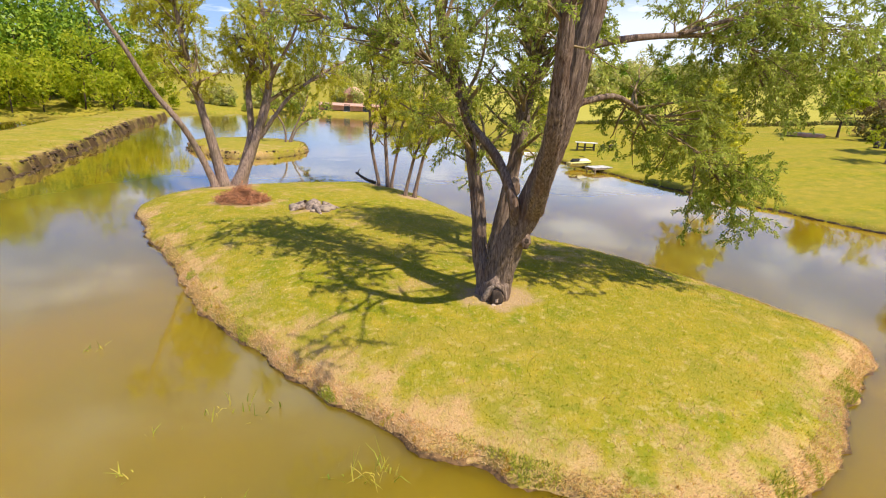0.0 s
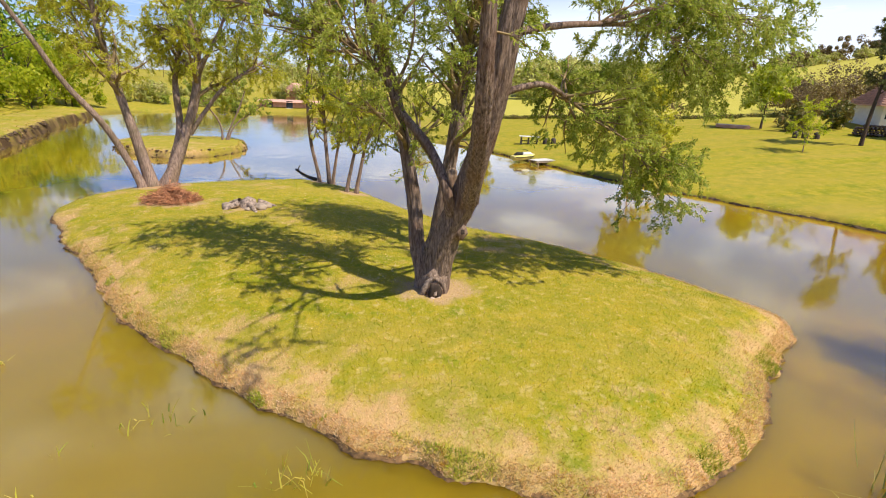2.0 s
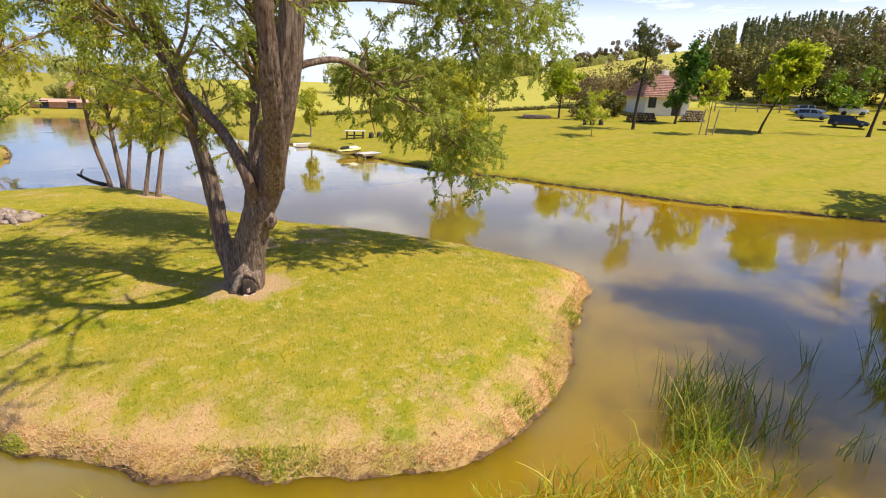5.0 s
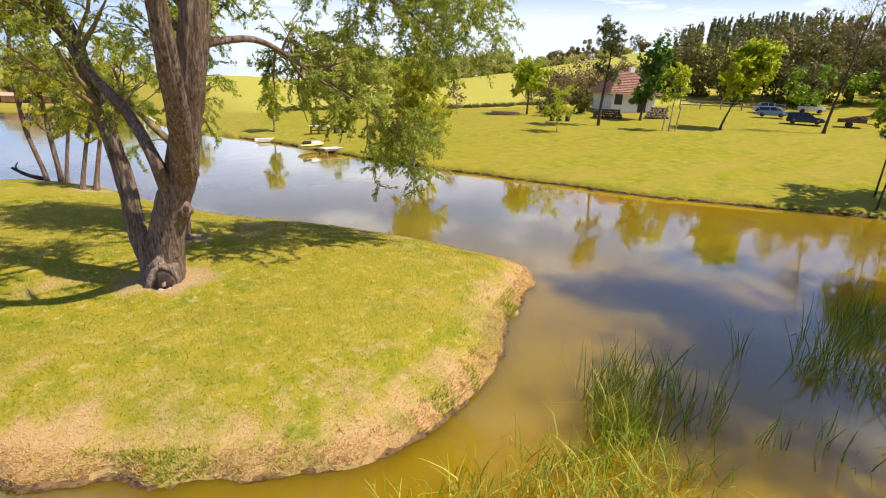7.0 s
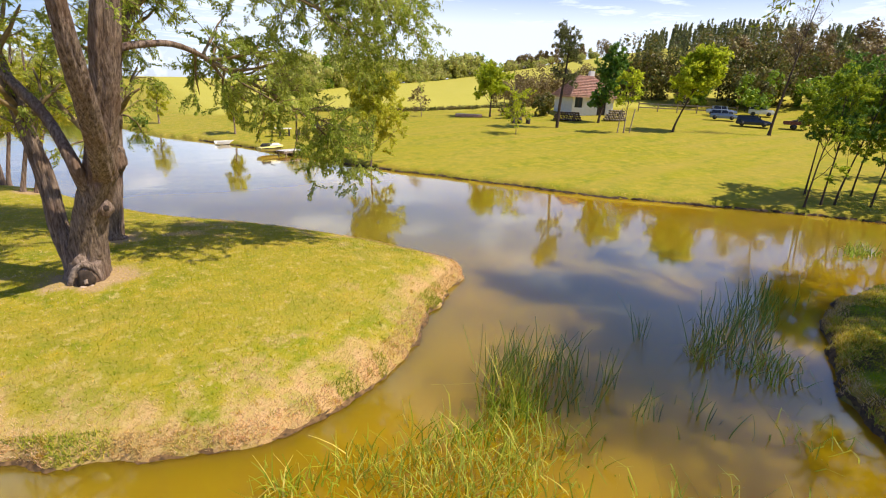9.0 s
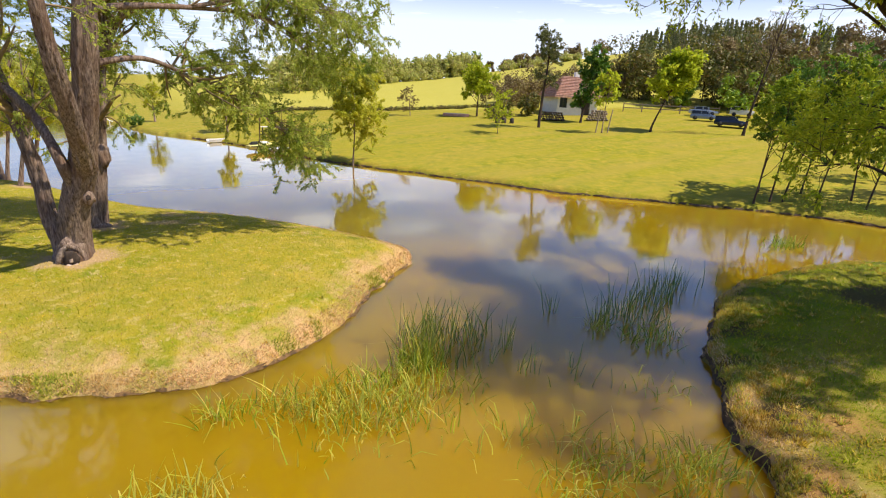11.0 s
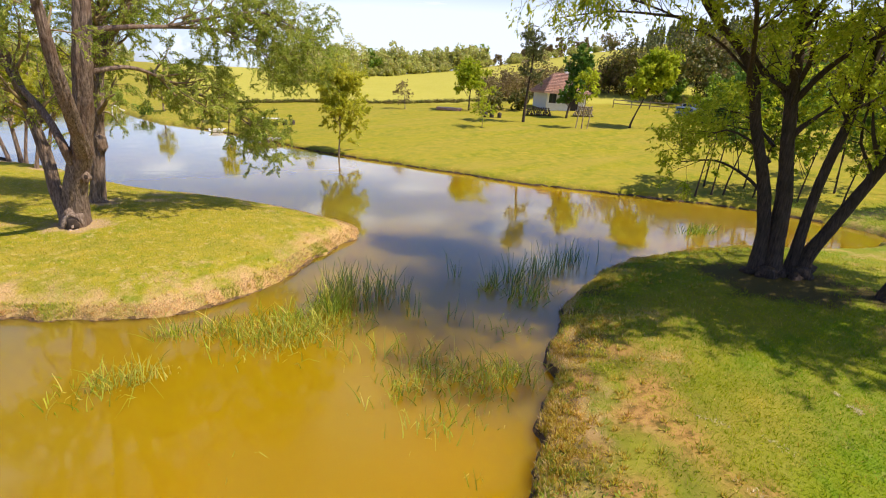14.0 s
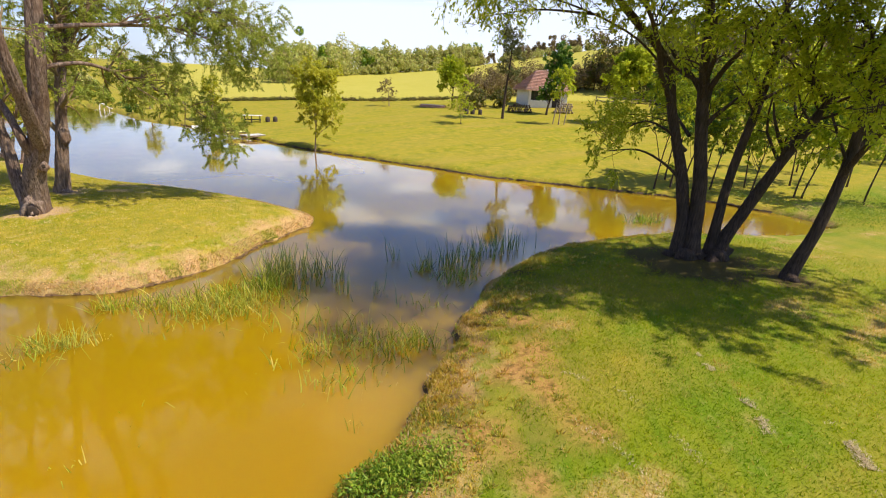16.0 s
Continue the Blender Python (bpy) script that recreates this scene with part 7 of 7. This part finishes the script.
# ---- parked vehicles ----
def car(name, x, y, turn, paint, label, length=4.3, high=1.45, estate=False, boxy=False):
    z = ground_z(x, y)
    root = thing(name, (x, y, z + 0.08), label, "car", "parked cars", turn=turn)
    L, W = length, 1.72
    root.matrix_basis = root.matrix_basis @ Matrix.Scale(0.63, 4)  # small hatchback-class bodies
    mid = 0.62 if boxy else 0.55
    prof = [(-0.5, 0.36, 0.74), (-0.47, 0.24, 0.86), (-0.30, 0.2, 0.90), (0.16, 0.2, 0.92), (0.36, 0.2, 0.82), (0.47, 0.24, 0.68), (0.5, 0.36, 0.58)]
    if boxy:
        prof = [(-0.5, 0.4, 0.95), (-0.48, 0.3, 1.0), (-0.2, 0.28, 1.02), (0.2, 0.28, 1.02), (0.4, 0.28, 0.98), (0.48, 0.3, 0.92), (0.5, 0.42, 0.8)]
    rings = []
    for f, z0, z1 in prof:
        w_ = W / 2 * (0.9 if abs(f) > 0.46 else 1.0)
        rings.append([(f * L, -w_ * 0.94, z0), (f * L, -w_, (z0 + z1) / 2), (f * L, -w_ * 0.9, z1), (f * L, w_ * 0.9, z1), (f * L, w_, (z0 + z1) / 2), (f * L, w_ * 0.94, z0)])
    body = part("body", loft_mesh("body", rings), paint, root)
    zb = 1.0 if boxy else 0.88
    back0, back1 = (-0.49, -0.44) if (estate or boxy) else (-0.36, -0.22)
    fr0, fr1 = (0.2, 0.14) if boxy else (0.24, 0.08)
    g = []
    for f, zz, w_ in ((0, zb, 0.74), (1, high - 0.05, 0.58)):
        a, b = (back0, fr0) if f == 0 else (back1, fr1)
        g.append([(a * L, -w_ * W / 2 / 0.86, zz), (b * L, -w_ * W / 2 / 0.86, zz), (b * L, w_ * W / 2 / 0.86, zz), (a * L, w_ * W / 2 / 0.86, zz)])
    part("glazing", loft_mesh("glazing", g), M_GLASS, body, "dark tinted glass")
    part("roof", box_mesh("roof", ((fr1 - back1) * L + 0.1, 0.62 * W / 0.86, 0.07), 0.03, ((fr1 + back1) / 2 * L, 0, high - 0.03)), paint, root)
    for f in ((back0 + back1) / 2, (back0 + fr0) / 2 + 0.03, (fr0 + fr1) / 2):
        for s in (-1, 1):
            part("pillar", box_mesh("pillar", (0.13, 0.05, high - zb), 0.01, (f * L, s * 0.68 * W / 2 / 0.86, (zb + high) / 2 - 0.02)), paint, body)
    for fx in (-0.31, 0.31):
        for s in (-1, 1):
            w = Wood()
            w.tube(np.array([(fx * L, s * (W / 2 - 0.2), 0.31), (fx * L, s * (W / 2 - 0.19), 0.31), (fx * L, s * (W / 2 + 0.0), 0.31), (fx * L, s * (W / 2 + 0.02), 0.31)]), [0.28, 0.31, 0.31, 0.28], 16)
            tyre = part("wheel", w.mesh("wheel"), M_BLACK, root, "black tyre")
            r = Wood()
            r.tube(np.array([(fx * L, s * (W / 2 - 0.1), 0.31), (fx * L, s * (W / 2 + 0.03), 0.31), (fx * L, s * (W / 2 + 0.035), 0.31)]), [0.19, 0.19, 0.12], 12)
            part("rim", r.mesh("rim"), M_CHROME, tyre)
    for s in (-1, 1):
        part("headlight", box_mesh("headlight", (0.12, 0.34, 0.14), 0.03, (0.475 * L, s * 0.56, 0.62 if not boxy else 0.82)), M_LAMP, body, "clear headlight")
        part("tail_light", box_mesh("tail_light", (0.08, 0.26, 0.16), 0.03, (-0.48 * L, s * 0.6, 0.76)), M_RUST, body, "red tail light")
        part("mirror", box_mesh("mirror", (0.1, 0.18, 0.12), 0.03, (0.17 * L, s * (W / 2 + 0.06), 0.95)), paint, body)
    part("bumper", box_mesh("bumper", (0.14, 1.5, 0.2), 0.04, (0.49 * L, 0, 0.42)), M_BLACK if boxy else paint, body)
    return root


car("car", 49.4, 23.2, -64, M_PAINT_DARK, "dark blue estate car parked on grass", 4.3, 1.42, True)
car("car", 51.0, 26.9, -60, M_PAINT_BLUE, "grey-blue hatchback parked behind the dark car", 3.7, 1.42, True)
car("car", 55.3, 29.7, -55, M_PAINT_SILVER, "silver saloon car parked before the wood", 4.5, 1.42)
car("off_road_car", 58.2, 27.2, -60, M_PAINT_WHITE, "boxy white off-road car parked at the wood", 3.6, 1.62, True, True)


def trailer(x, y, turn):
    z = ground_z(x, y)
    root = thing("farm_trailer", (x, y, z), "rust-red low farm trailer loaded with cut branches", "trailer", turn=turn)
    root.matrix_basis = root.matrix_basis @ Matrix.Scale(0.7, 4)
    part("bed", box_mesh("bed", (2.6, 1.4, 0.14), 0.02, (0, 0, 0.62)), M_RUST, root)
    for sy in (-0.7, 0.7):
        part("side_board", box_mesh("side_board", (2.6, 0.06, 0.3), 0.01, (0, sy, 0.82)), M_RUST, root)
        w = Wood()
        w.tube(np.array([(-0.2, sy * 0.8, 0.3), (-0.2, sy * 0.82, 0.3), (-0.2, sy * 1.05, 0.3), (-0.2, sy * 1.08, 0.3)]), [0.25, 0.3, 0.3, 0.25], 14)
        part("wheel", w.mesh("wheel"), M_BLACK, root)
    part("drawbar", tube_mesh("drawbar", [(1.3, 0, 0.55), (2.3, 0, 0.4)], 0.05, 6), M_RUST, root)
    rng = np.random.default_rng(5)
    for k in range(14):
        part("branch", tube_mesh("branch", [(rng.uniform(-1.2, -0.4), rng.uniform(-.5, .5), 0.75 + rng.random() * 0.2), (rng.uniform(0, 0.5), rng.uniform(-.5, .5), 0.9 + rng.random() * 0.4), (rng.uniform(0.8, 1.6), rng.uniform(-.6, .6), 0.9 + rng.random() * 0.5)], 0.05, 6, 0.2, 0.02), M_DARKWOOD, root)


trailer(51.2, 20.6, -60)


# ---- houses beyond the far shore ----
def far_house(name, x, y, turn, W, Dp, H, rise, wall, label):
    z = ground_z(x, y)
    root = thing(name, (x, y, z), label, "house", turn=turn)
    part("wall", box_mesh("wall", (W, Dp, H), 0.02, (0, 0, H / 2)), wall, root)
    rings = [[(-W / 2 - 0.3, -Dp / 2 - 0.3, H), (-W / 2 - 0.3, Dp / 2 + 0.3, H), (-W / 2 - 0.3, 0, H + rise)], [(W / 2 + 0.3, -Dp / 2 - 0.3, H), (W / 2 + 0.3, Dp / 2 + 0.3, H), (W / 2 + 0.3, 0, H + rise)]]
    part("roof", loft_mesh("roof", rings), M_ROOF, root)
    for k in range(3):
        wn_ = part("window", box_mesh("window", (0.9, 0.05, 1.0), 0.01, (-W / 3 + k * W / 3, -Dp / 2 - 0.02, H * 0.55)), M_GLASS, root)
        part("sill", box_mesh("sill", (1.0, 0.14, 0.06), 0.01, (-W / 3 + k * W / 3, -Dp / 2 - 0.06, H * 0.55 - 0.55)), M_PALE, wn_)


far_house("far_cottage", -11.6, 86.0, 80, 3.2, 2.2, 1.7, 1.2, M_PINK, "far red-roofed cottage behind the lake")
far_house("far_barn", -11.6, 80.6, -4, 8.6, 2.6, 0.7, 0.35, M_PINK, "long low terracotta shed on the far shore")

M_CLIP = leaf_material("bleached_clippings", [(0.0, (0.50, 0.39, 0.21)), (1.0, (0.72, 0.60, 0.40))], 0.3)
# pale strips of dried clippings left by the mower on the spit
rng_c = np.random.default_rng(9)
strip = []
for pts, n in (([(11.9, -3.5), (11.43, -4.5), (11.13, -5.0), (10.7, -5.4)], 2200), ([(11.85, -5.6), (11.5, -6.0), (10.9, -6.6)], 2600), ([(9.4, -2.6), (9.9, -3.8), (9.6, -5.2)], 500), ([(8.6, -3.4), (8.9, -4.6), (8.4, -6.0)], 400)):
    path = smooth_path([(a, b, 0) for a, b in pts], 0.05)
    k = rng_c.integers(0, len(path), n)
    strip.append(path[k] + np.column_stack([rng_c.normal(size=(n, 2)) * 0.045, np.zeros(n)]))
strip = np.vstack(strip)
strip = strip[wob(strip[:, 0], strip[:, 1], 0.3) > 0.0]
strip[:, 2] = main_height(strip[:, 0], strip[:, 1]) + 0.02
blades("dry_clippings", strip, 0.035, 0.010, M_CLIP, 505, "pale strips of dry mown clippings on grass", lean=2.5)

# ---- from plan units to metres ----
for me in bpy.data.meshes:
    me.transform(Matrix.Scale(UNIT, 4))
for ob in scene.objects:
    if ob.type in ("MESH", "EMPTY"):
        m = ob.matrix_basis.copy()
        m.translation = m.translation * UNIT
        ob.matrix_basis = m
